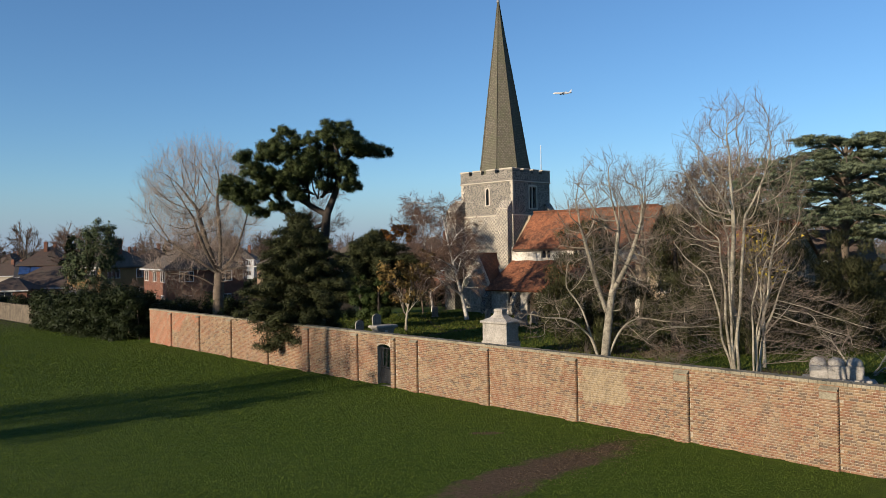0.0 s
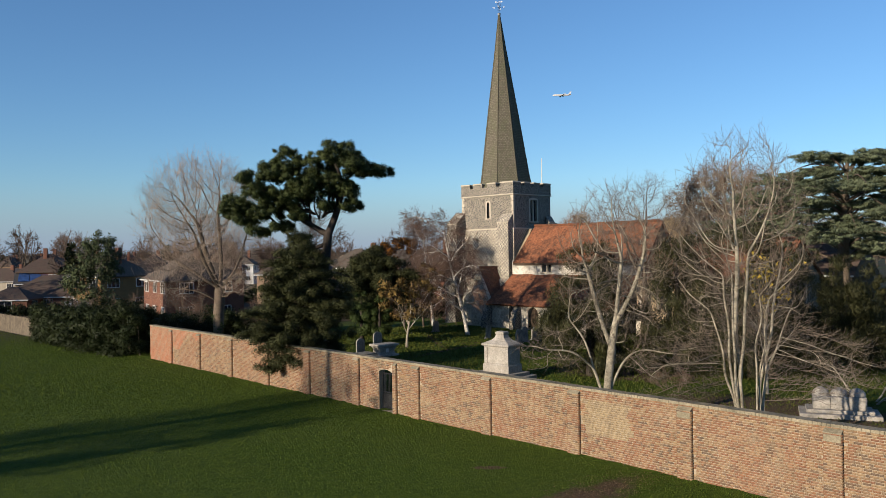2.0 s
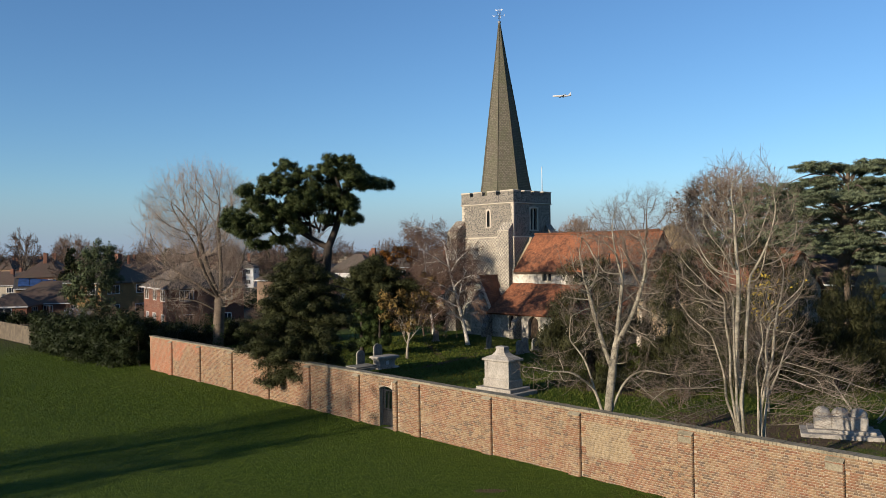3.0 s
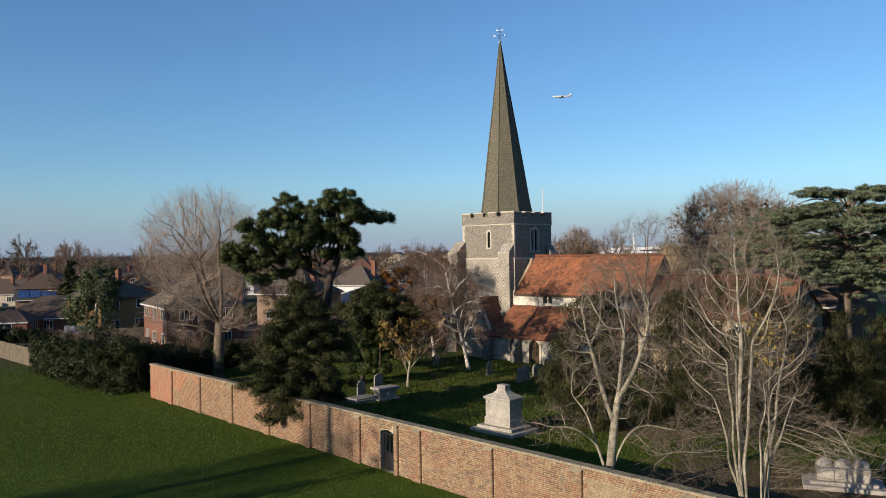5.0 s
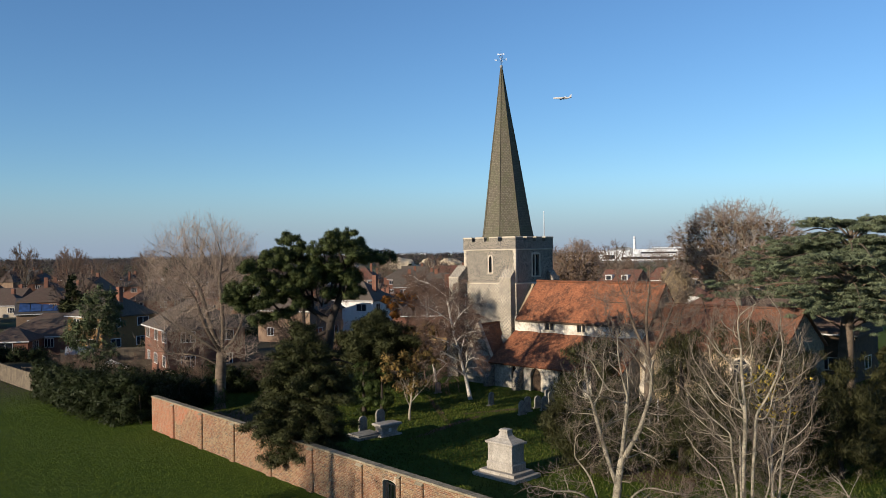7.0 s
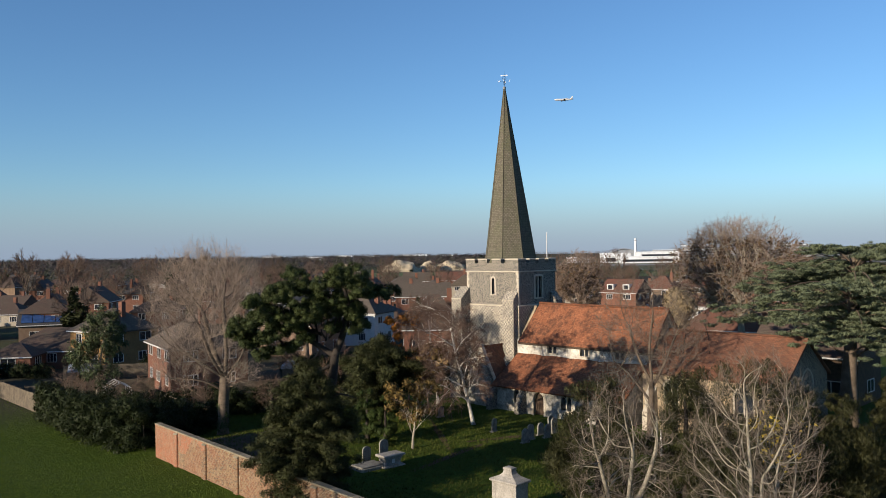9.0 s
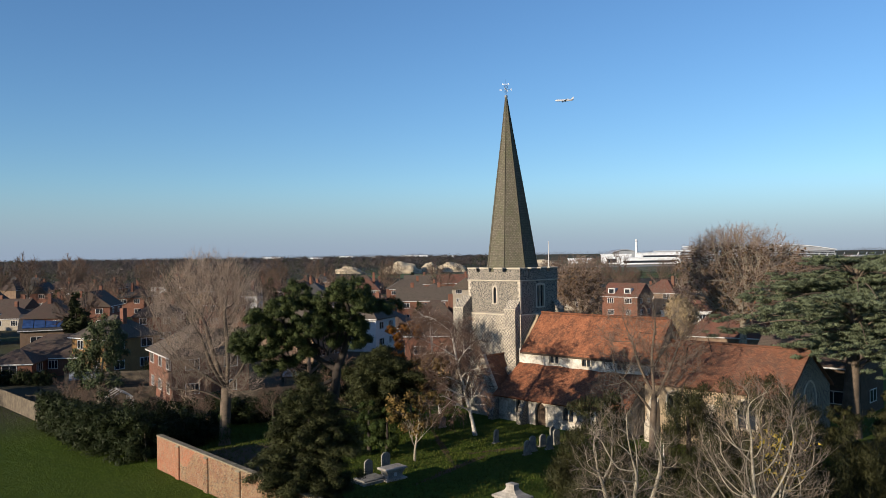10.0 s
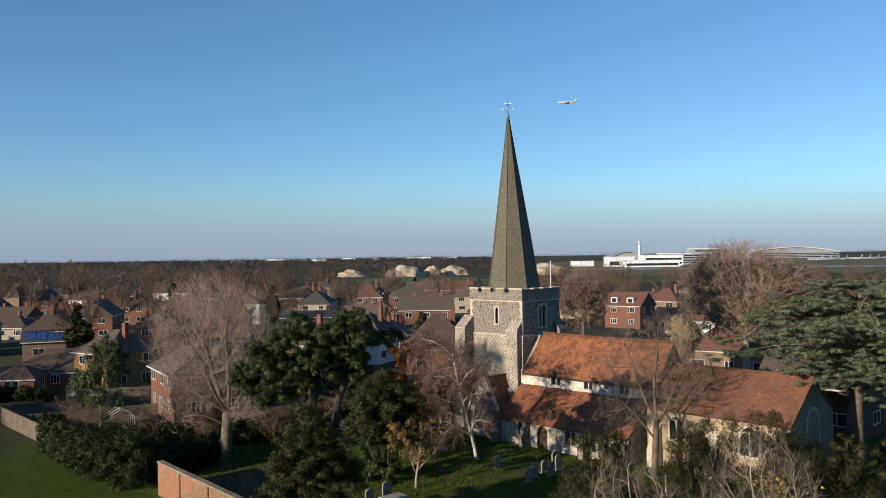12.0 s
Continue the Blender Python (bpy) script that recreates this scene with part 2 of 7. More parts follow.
MAT_RUBBLE = mottled("tan_rubble_stone", (0.20, 0.15, 0.10), (0.38, 0.30, 0.20), 1.3, 8.0, relief=0.5, dist=0.04)
MAT_TILE = tiled("orange_clay_tiles", [(0.0, (0.13, 0.045, 0.024)), (0.5, (0.265, 0.094, 0.044)), (1.0, (0.35, 0.15, 0.078))], 0.105, 0.17, stain=(0.06, 0.034, 0.024), stain_amount=0.42)
MAT_TILE_OLD = tiled("brown_clay_tiles", [(0.0, (0.10, 0.04, 0.025)), (0.5, (0.20, 0.082, 0.045)), (1.0, (0.27, 0.13, 0.078))], 0.105, 0.17, stain=(0.09, 0.06, 0.045), stain_amount=0.35)
MAT_SHINGLE = tiled("oak_shingles", [(0.0, (0.068, 0.059, 0.045)), (0.5, (0.122, 0.107, 0.08)), (1.0, (0.178, 0.157, 0.12))], 0.16, 0.14, stain=(0.10, 0.105, 0.06), stain_amount=0.3)
MAT_HOUSE_ROOF = [tiled("house_tiles_%d" % i, [(0.0, a), (1.0, c)], 0.2, 0.25, stain=(0.09, 0.08, 0.06)) for i, (a, c) in enumerate([((0.06, 0.042, 0.036), (0.115, 0.078, 0.062)), ((0.075, 0.06, 0.05), (0.14, 0.11, 0.088)), ((0.12, 0.05, 0.036), (0.19, 0.085, 0.06)), ((0.04, 0.04, 0.045), (0.085, 0.082, 0.085))])]
MAT_WHITE = mottled("white_paint", (0.46, 0.45, 0.44), (0.60, 0.59, 0.57), 2.0, 12.0, 0.6, 0.05)
MAT_CREAM = mottled("cream_render", (0.25, 0.21, 0.16), (0.35, 0.31, 0.25), 1.0, 10.0)
MAT_OCHRE = mottled("ochre_render", (0.17, 0.095, 0.04), (0.26, 0.15, 0.06), 1.0, 10.0)
MAT_HOUSE_BRICK = mottled("house_brick", (0.10, 0.045, 0.032), (0.185, 0.085, 0.055), 1.5, 14.0)
MAT_PALE_BRICK = mottled("pale_brick", (0.14, 0.09, 0.062), (0.23, 0.16, 0.11), 1.5, 14.0)
MAT_DARK_CLAD = mottled("dark_cladding", (0.03, 0.033, 0.045), (0.06, 0.065, 0.085), 2.0, 10.0, 0.6)
MAT_LEAD = mottled("grey_lead", (0.16, 0.17, 0.18), (0.30, 0.31, 0.32), 2.0, 10.0, 0.6, 0.2)
MAT_IRON = mottled("black_iron", (0.012, 0.012, 0.012), (0.03, 0.03, 0.032), 6.0, 40.0, 0.5, 0.1, metal=0.4)
MAT_OAK = mottled("dark_oak", (0.035, 0.024, 0.016), (0.09, 0.06, 0.04), 3.0, 30.0)
MAT_FENCE = mottled("weathered_fence_timber", (0.06, 0.048, 0.036), (0.17, 0.138, 0.10), 2.0, 20.0, vary=0.5)
MAT_NEW_FENCE = mottled("new_fence_timber", (0.40, 0.26, 0.11), (0.55, 0.38, 0.18), 2.0, 20.0)
MAT_METAL_WHITE = mottled("white_cladding", (0.52, 0.54, 0.57), (0.72, 0.74, 0.77), 0.05, 0.4, 0.5, 0.0)
MAT_METAL_GREY = mottled("grey_cladding", (0.20, 0.22, 0.25), (0.34, 0.36, 0.39), 0.05, 0.4, 0.5, 0.0)
MAT_GRAVEL = mottled("heaped_gravel", (0.24, 0.19, 0.13), (0.46, 0.39, 0.28), 0.08, 0.9)
MAT_GILT = mottled("silvered_metal", (0.45, 0.47, 0.5), (0.7, 0.72, 0.75), 5.0, 30.0, 0.35, 0.0, 0.6)
MAT_BARK_GREY = mottled("pale_grey_bark", (0.10, 0.084, 0.062), (0.36, 0.32, 0.25), 2.5, 22.0)
MAT_BARK_PALE = mottled("silvery_lichened_bark", (0.075, 0.064, 0.045), (0.36, 0.32, 0.245), 2.2, 14.0)
MAT_BARK_BROWN = mottled("brown_bark", (0.055, 0.042, 0.031), (0.165, 0.125, 0.092), 2.0, 18.0)
MAT_BARK_PINE = mottled("pine_bark", (0.015, 0.012, 0.010), (0.048, 0.038, 0.031), 2.0, 14.0)
MAT_BARK_BIRCH = mottled("birch_bark", (0.20, 0.18, 0.15), (0.62, 0.58, 0.52), 4.0, 16.0)
MAT_TWIG_TAN = mottled("tan_twigs", (0.20, 0.15, 0.11), (0.40, 0.31, 0.24), 1.0, 9.0, relief=0)
MAT_TWIG_PLANE = mottled("tawny_twigs", (0.15, 0.105, 0.085), (0.29, 0.215, 0.17), 0.5, 5.0, relief=0)
MAT_TWIG_RED = mottled("reddish_twigs", (0.085, 0.052, 0.038), (0.165, 0.105, 0.078), 1.0, 9.0, relief=0)
MAT_TWIG_GREY = mottled("grey_twigs", (0.085, 0.066, 0.052), (0.20, 0.16, 0.125), 1.0, 9.0, relief=0)
MAT_PINE = foliage("pine_needles", (0.014, 0.024, 0.009), (0.082, 0.100, 0.034))
MAT_HOLLY = foliage("holly_leaves", (0.012, 0.017, 0.007), (0.042, 0.047, 0.018), 0.7)
MAT_YEW = foliage("yew_needles", (0.014, 0.017, 0.007), (0.062, 0.060, 0.023))
MAT_CEDAR = foliage("cedar_needles", (0.050, 0.067, 0.040), (0.18, 0.205, 0.118))
MAT_HEDGE = foliage("hedge_leaves", (0.009, 0.015, 0.005), (0.026, 0.034, 0.011))
MAT_EUCA = foliage("grey_green_leaves", (0.03, 0.045, 0.02), (0.095, 0.115, 0.055))
MAT_AUTUMN = foliage("brown_autumn_leaves", (0.085, 0.055, 0.018), (0.20, 0.135, 0.045))
MAT_ORANGE = foliage("orange_autumn_leaves", (0.18, 0.06, 0.01), (0.38, 0.16, 0.03))
MAT_YELLOW = foliage("yellow_leaves", (0.24, 0.17, 0.02), (0.42, 0.32, 0.05))
MAT_IVY_LIT_YEW = foliage("ivy_and_sunlit_yew_leaves", (0.015, 0.028, 0.008), (0.055, 0.075, 0.02))
MAT_DRY_IVY = foliage("dry_ochre_ivy", (0.19, 0.14, 0.08), (0.38, 0.29, 0.175))
MAT_WOOD_FAR = foliage("distant_winter_wood", (0.072, 0.060, 0.056), (0.10, 0.083, 0.076))
MAT_WOOD_GREEN = foliage("distant_evergreen_wood", (0.02, 0.032, 0.014), (0.06, 0.075, 0.03))
MAT_GRASS = foliage("grass_blades", (0.024, 0.042, 0.004), (0.092, 0.125, 0.014), 0.7)

MAT_YARD_GRASS = foliage("olive_grass_blades", (0.028, 0.036, 0.006), (0.090, 0.104, 0.018), 0.7)


def glass_mat(name, tint):
    m, nt, b = nodes_of(name)
    n = noise_of(nt, coords(nt), 1.5)
    nt.links.new(ramp(nt, n, [(0.3, tint), (0.7, tuple(c * 2.2 for c in tint))]), b.inputs["Base Color"])
    b.inputs["Roughness"].default_value = 0.12
    b.inputs["Specular IOR Level"].default_value = 0.6
    return m


MAT_GLASS = glass_mat("dark_window_glass", (0.012, 0.014, 0.018))
MAT_SOLAR = glass_mat("solar_panel_glass", (0.02, 0.04, 0.10))


# ---- building blocks ----
def mesh_of(name, verts, faces, material, uvs=None):
    me = bpy.data.meshes.new(name)
    me.from_pydata([tuple(p) for p in verts], [], [tuple(f) for f in faces])
    me.materials.append(material)
    if uvs is not None:
        layer = me.uv_layers.new(name="UVMap")
        for loop in me.loops:
            layer.data[loop.index].uv = uvs[loop.vertex_index]
    return me


def np_mesh(name, verts, faces, material):
    """From arrays: verts (n, 3), or (n, 6) with normals, faces (k, 3) or (k, 4)."""
    me = bpy.data.meshes.new(name)
    k = faces.shape[1]
    me.vertices.add(len(verts)), me.loops.add(faces.size), me.polygons.add(len(faces))
    me.vertices.foreach_set("co", np.ascontiguousarray(verts[:, :3], dtype=np.float32).ravel())
    me.loops.foreach_set("vertex_index", np.ascontiguousarray(faces, dtype=np.int32).ravel())
    me.polygons.foreach_set("loop_start", np.arange(0, faces.size, k, dtype=np.int32))
    me.polygons.foreach_set("loop_total", np.full(len(faces), k, dtype=np.int32))
    me.update(calc_edges=True)
    if verts.shape[1] == 6:
        me.polygons.foreach_set("use_smooth", np.ones(len(faces), dtype=bool))
        me.normals_split_custom_set_from_vertices(verts[:, 3:])
    me.materials.append(material)
    return me


def thing(name, m, label, category, group="", kind=""):
    ob = new(name)
    ob.empty_display_size = 0.2
    ob.matrix_world = m
    return tagged(ob, label, category, group, kind)


def child(name, me, parent, label="", kind="", m=None):
    ob = new(name, me)
    ob.parent = parent
    if m is not None:
        ob.matrix_local = m
    return tagged(ob, label, kind=kind)


def part(name, bm, material, parent, label="", m=None):
    me = bpy.data.meshes.new(name)
    bm.to_mesh(me)
    bm.free()
    me.materials.append(material)
    return child(name, me, parent, label, m=m)


def box_bm(x0, x1, y0, y1, z0, z1, bevel=0.0, bm=None):
    bm = bm or bmesh.new()
    r = bmesh.ops.create_cube(bm, size=1.0)
    for vert in r["verts"]:
        vert.co = Vector((x0 + (vert.co.x + 0.5) * (x1 - x0), y0 + (vert.co.y + 0.5) * (y1 - y0), z0 + (vert.co.z + 0.5) * (z1 - z0)))
    if bevel:
        edges = {e for vert in r["verts"] for e in vert.link_edges}
        bmesh.ops.bevel(bm, geom=list(edges), offset=bevel, segments=1, affect="EDGES")
    return bm


def prism_bm(outline, y0, y1, bm=None):
    """An outline in x and z, pushed from y0 to y1."""
    bm = bm or bmesh.new()
    a = [bm.verts.new((x, y0, z)) for x, z in outline]
    c = [bm.verts.new((x, y1, z)) for x, z in outline]
    n = len(outline)
    bm.faces.new(a)
    bm.faces.new(c[::-1])
    for i in range(n):
        bm.faces.new((a[i], c[i], c[(i + 1) % n], a[(i + 1) % n]))
    bmesh.ops.recalc_face_normals(bm, faces=bm.faces)
    return bm


def uv_by_slope(ob):
    """UV in metres: along the eave and up the slope, or along a wall and up it."""
    me = ob.data
    layer = me.uv_layers.new(name="UVMap")
    for p in me.polygons:
        n = p.normal
        h = Vector((-n.y, n.x, 0))
        h = h.normalized() if h.length > 1e-4 else Vector((1, 0, 0))
        up = n.cross(h)
        for li in p.loop_indices:
            co = me.vertices[me.loops[li].vertex_index].co
            layer.data[li].uv = (co.dot(h), co.dot(up))
    return ob


def wall_with_holes(x0, x1, z0, z1, y0, y1, holes, bm=None):
    """A wall slab in x and z from y0 to y1, with openings (x0, x1, z0, z1, arch rise)."""
    bm = bm or bmesh.new()
    xs = sorted({x0, x1, *[h[0] for h in holes], *[h[1] for h in holes]})
    for a, c in zip(xs, xs[1:]):
        mid = (a + c) / 2
        over = sorted([h for h in holes if h[0] <= mid <= h[1]], key=lambda h: h[2])
        z = z0
        for h in over:
            if h[2] > z + 1e-4:
                box_bm(a, c, y0, y1, z, h[2], bm=bm)
            rise = h[4]
            if rise:
                n = 5
                w = (h[1] - h[0]) / 2
                m0 = (h[0] + h[1]) / 2
                for side in (-1, 1):
                    pts = []
                    for i in range(n + 1):
                        k = i / n
                        pts.append((m0 + side * w * (1 - k), h[3] - rise + rise * math.sin(k * math.pi / 2) ** 0.8))
                    prism_bm(pts + [(m0, h[3] + 0.001), (m0 + side * w, h[3] + 0.001)][-1:], y0, y1, bm=bm)
            z = h[3]
        if z < z1 - 1e-4:
            box_bm(a, c, y0, y1, z, z1, bm=bm)
    bmesh.ops.remove_doubles(bm, verts=bm.verts, dist=0.0005)
    return bm


def tubes(paths, sides):
    """Tapered tubes along paths [(points, radii)]; returns arrays of verts and quads."""
    all_v, all_f, base = [], [], 0
    ang = np.arange(sides) * (2 * np.pi / sides)
    ca, sa = np.cos(ang)[None, :, None], np.sin(ang)[None, :, None]
    for pts, rad in paths:
        pts, rad = np.asarray(pts, float), np.asarray(rad, float)
        n = len(pts)
        tan = np.empty_like(pts)
        tan[1:-1] = pts[2:] - pts[:-2]
        tan[0], tan[-1] = pts[1] - pts[0], pts[-1] - pts[-2]
        tan /= np.linalg.norm(tan, axis=1, keepdims=True) + 1e-9
        ref = np.array([1.0, 0.2, 0.1]) if abs(tan[0, 0]) < 0.8 else np.array([0.1, 1.0, 0.2])
        n1 = np.cross(tan, ref)
        n1 /= np.linalg.norm(n1, axis=1, keepdims=True) + 1e-9
        n2 = np.cross(tan, n1)
        v = pts[:, None, :] + rad[:, None, None] * (ca * n1[:, None, :] + sa * n2[:, None, :])
        all_v.append(v.reshape(-1, 3))
        i = np.arange(n - 1)[:, None] * sides
        j = np.arange(sides)[None, :]
        k = (j + 1) % sides
        f = np.stack([i + j, i + k, i + sides + k, i + sides + j], -1).reshape(-1, 4) + base
        all_f.append(f)
        base += n * sides
    return np.concatenate(all_v), np.concatenate(all_f)


def grow(rng, start, way, length, radius, levels, spec, out, level=0, fine=0.006, slim=1.0):
    """Adds this branch and its children to out[level]. spec per level: (children, length share, spread degrees, rise, wobble, from)."""
    n = max(3, int(length / (0.9 if level == 0 else 0.5)) + 2) if level < 2 else 3
    n = min(n, 12) if level < 4 else 2
    kids, share, spread, rise, wobble, first = spec[level]
    pts = [np.array(start, float)]
    d = np.array(way, float)
    d /= np.linalg.norm(d)
    ways = [d]
    step = length / (n - 1)
    for _ in range(n - 1):
        d = d + rng.normal(0, wobble, 3) + np.array([0, 0, rise]) * step
        d /= np.linalg.norm(d)
        pts.append(pts[-1] + d * step)
        ways.append(d)
    pts = np.array(pts)
    k = np.linspace(0, 1, n)
    rad = np.maximum(radius * (1 - k * (0.75 if level else 0.6)), fine * 0.6)
    out[level].append((pts, rad))
    if level + 1 >= levels:
        return
    for c in range(kids):
        f = first + (1 - first) * (c + rng.uniform(0.1, 0.9)) / kids
        i = min(int(f * (n - 1)), n - 2)
        p = pts[i] + (pts[i + 1] - pts[i]) * (f * (n - 1) - i)
        w = ways[i]
        side = np.cross(w, rng.normal(0, 1, 3))
        side /= np.linalg.norm(side) + 1e-9
        a = math.radians(spread * rng.uniform(0.6, 1.3))
        nd = w * math.cos(a) + side * math.sin(a)
        r0 = np.interp(f, k, rad)
        grow(rng, p, nd, length * share * rng.uniform(0.7, 1.25) * (1.15 - 0.5 * f), max(fine, r0 * rng.uniform(0.4, 0.66) * (slim if level == 0 else 1)), levels, spec, out, level + 1, fine, slim)


def leaf_cloud(rng, centres, radii, counts, size, flat=0.0, droop=0.0, shell=0.55, long=1.6, outward=0.4):
    """Many small leaf sprays scattered in ellipsoids. flat: how far they lie level; droop: how far they hang; shell: hollow inside."""
    cs, rs = np.repeat(np.asarray(centres, float), counts, 0), np.repeat(np.asarray(radii, float), counts, 0)
    n = len(cs)
    d = rng.normal(0, 1, (n, 3))
    d /= np.linalg.norm(d, axis=1, keepdims=True)
    k = shell + (1 - shell) * rng.random((n, 1)) ** 0.6
    p = cs + d * k * rs * (1 + rng.normal(0, 0.16, (n, 1)))
    nrm = d * 0.7 + rng.normal(0, 0.55, (n, 3))
    nrm[:, 2] += flat * 2.5
    nrm /= np.linalg.norm(nrm, axis=1, keepdims=True)
    a = np.cross(nrm, rng.normal(0, 1, (n, 3)))
    a /= np.linalg.norm(a, axis=1, keepdims=True) + 1e-9
    a += d * outward
    a[:, 2] -= droop
    a /= np.linalg.norm(a, axis=1, keepdims=True) + 1e-9
    b = np.cross(nrm, a)
    b /= np.linalg.norm(b, axis=1, keepdims=True) + 1e-9
    s = size * rng.uniform(0.6, 1.4, (n, 1))
    la, lb = a * s * long / 2, b * s / 2
    soft = d + rng.normal(0, 0.32, (n, 3)) + np.array([0, 0, 0.12])
    soft /= np.linalg.norm(soft, axis=1, keepdims=True)
    lb *= np.where((np.cross(-2 * lb, 2 * la) * soft).sum(1, keepdims=True) < 0, -1.0, 1.0)
    v = np.stack([p - la + lb, p - la - lb, p + la], 1).reshape(-1, 3)
    v = np.concatenate([v, np.repeat(soft, 3, 0)], 1)
    f = np.arange(n * 3).reshape(-1, 3)
    return v, f



# ---- ground ----
WALL_A, WALL_ANG = Vector((-19.73, 53.96, 0)), radians(-46.7)
WALL_D = Vector((math.cos(WALL_ANG), math.sin(WALL_ANG), 0))
WALL_N = Vector((-WALL_D.y, WALL_D.x, 0))
YARD = 0.68


def smooth(x, a, c):
    k = np.clip((x - a) / (c - a), 0, 1)
    return k * k * (3 - 2 * k)


def ground_height(x, y):
    """Field at zero; the churchyard stands higher behind its wall."""
    q = (x - WALL_A.x) * WALL_N.x + (y - WALL_A.y) * WALL_N.y
    s = (x - WALL_A.x) * WALL_D.x + (y - WALL_A.y) * WALL_D.y
    return YARD * smooth(q, 0.6, 2.2) * smooth(s, -9.0, -2.0) * (1 - smooth(y, 84.0, 100.0)) + 0.03 * np.sin(x * 0.31) * np.sin(y * 0.27)


def spread_axis(lo, hi, step, far_lo, far_hi):
    mid = list(np.arange(lo, hi + 0.01, step))
    a, s = [], step
    while (a[-1] if a else lo) > far_lo:
        s *= 1.35
        a.append((a[-1] if a else lo) - s)
    c, s = [], step
    while (c[-1] if c else hi) < far_hi:
        s *= 1.35
        c.append((c[-1] if c else hi) + s)
    return np.array(a[::-1] + mid + c)


gx, gy = spread_axis(-60, 50, 1.0, -4800, 4800), spread_axis(8, 104, 1.0, -600, 4900)
GX, GY = np.meshgrid(gx, gy)
gv = np.stack([GX, GY, ground_height(GX, GY)], -1).reshape(-1, 3)
nx, ny = len(gx), len(gy)
gi = (np.arange(ny - 1)[:, None] * nx + np.arange(nx - 1)[None, :]).reshape(-1)
ground = new("ground", np_mesh("ground", gv, np.stack([gi, gi + 1, gi + nx + 1, gi + nx], -1), MAT_GROUND))
tagged(ground, "mown green field, churchyard grass and flat country to the horizon", "ground", kind="structure")
for p in ground.data.polygons:
    p.use_smooth = True


def on_ground(x, y):
    return float(ground_height(np.array(x, float), np.array(y, float)))


# ---- churchyard wall ----
WALL_TOP, WALL_END = 2.325, 58.0
PIERS = [0.0, 4.36, 8.69, 13.05, 17.27, 21.62, 24.50, 26.08, 30.48, 34.91, 39.35, 43.90, 48.3, 52.7]
wall = thing("wall_churchyard", Matrix.Translation(WALL_A) @ Matrix.Rotation(WALL_ANG, 4, "Z"), "long weathered brick churchyard wall with shallow piers", "wall", kind="structure")
DOOR = (23.13, 24.10, 0.0, 1.92)
core = wall_with_holes(-3.86, WALL_END, -0.3, WALL_TOP, 0.012, 0.36, [(DOOR[0], DOOR[1], 0.02, DOOR[3], 0.12)])
part("wall_core", core, MAT_MORTAR, wall, "pale lime mortar core of the wall")
rng = np.random.default_rng(5)
COURSE, BRICK_L, BRICK_H = 0.075, 0.225, 0.060
PIER_W, PIER_OUT = 0.50, 0.13


def brick_rows():
    """All bricks as (x0, x1, front y, z0): bays at the wall's face, piers in front of it."""
    rows = round(WALL_TOP / COURSE)
    for r in range(rows):
        z = r * COURSE
        off = rng.uniform(0, 0.3)
        x = -3.86 - off
        i = 0
        while x < WALL_END:
            ln = BRICK_L if (i + r) % 2 == 0 else BRICK_L / 2
            x0, x1 = max(x, -3.86), min(x + ln - 0.012, WALL_END)
            x += ln
            i += 1
            if x1 - x0 < 0.03:
                continue
            if x1 > DOOR[0] and x0 < DOOR[1] and z < DOOR[3] - 0.02:
                if x0 < DOOR[0] - 0.03:
                    x1 = DOOR[0] - 0.002
                elif x1 > DOOR[1] + 0.03:
                    x0 = DOOR[1] + 0.002
                else:
                    continue
            if z < 2.17 and any(p - PIER_W < (x0 + x1) / 2 < p for p in PIERS):
                continue
            yield x0, x1, rng.uniform(-0.005, 0.003), z
        for p in PIERS:
            w = 0.22 if p == 24.50 else PIER_W
            if z < 2.16:
                x = p - w - (0.11 if r % 2 else 0)
                while x < p - 0.02:
                    x0, x1 = max(x, p - w), min(x + 0.215, p)
                    x += 0.225
                    if x1 - x0 > 0.03:
                        yield x0, x1, -PIER_OUT + rng.uniform(-0.004, 0.003), z


def brick_mesh(name, items, material):
    items = np.array(items)
    x0, x1, y, z = items.T
    y1 = y + np.where(y < -0.06, 0.12, 0.05)
    z1 = z + BRICK_H
    v = np.stack([np.stack(c, -1) for c in ((x0, y, z), (x1, y, z), (x1, y, z1), (x0, y, z1), (x0, y1, z), (x1, y1, z), (x1, y1, z1), (x0, y1, z1))], 1)
    f = np.array([(0, 1, 2, 3), (1, 5, 6, 2), (4, 0, 3, 7), (3, 2, 6, 7), (4, 5, 1, 0)])
    return np_mesh(name, v.reshape(-1, 3), (np.arange(len(items))[:, None, None] * 8 + f).reshape(-1, 4), material)


bricks = list(brick_rows())
near = [b for b in bricks if 40.6 < b[0] < 42.9 and b[2] > -0.06][:300]
near_keys = {(b[0], b[3]) for b in near}
rest = [b for b in bricks if (b[0], b[3]) not in near_keys]


def is_red(b):
    return b[0] < 0.0 or (b[0] < 5.5 and b[3] > 1.2 + 0.25 * b[0] - 0.4 * math.sin(b[0] * 2))


def is_buff(b):
    return 35.0 + 0.1 * math.sin(b[3] * 9) < b[0] < 36.9 + 0.15 * math.sin(b[3] * 7) and 0.75 < b[3] < 2.0


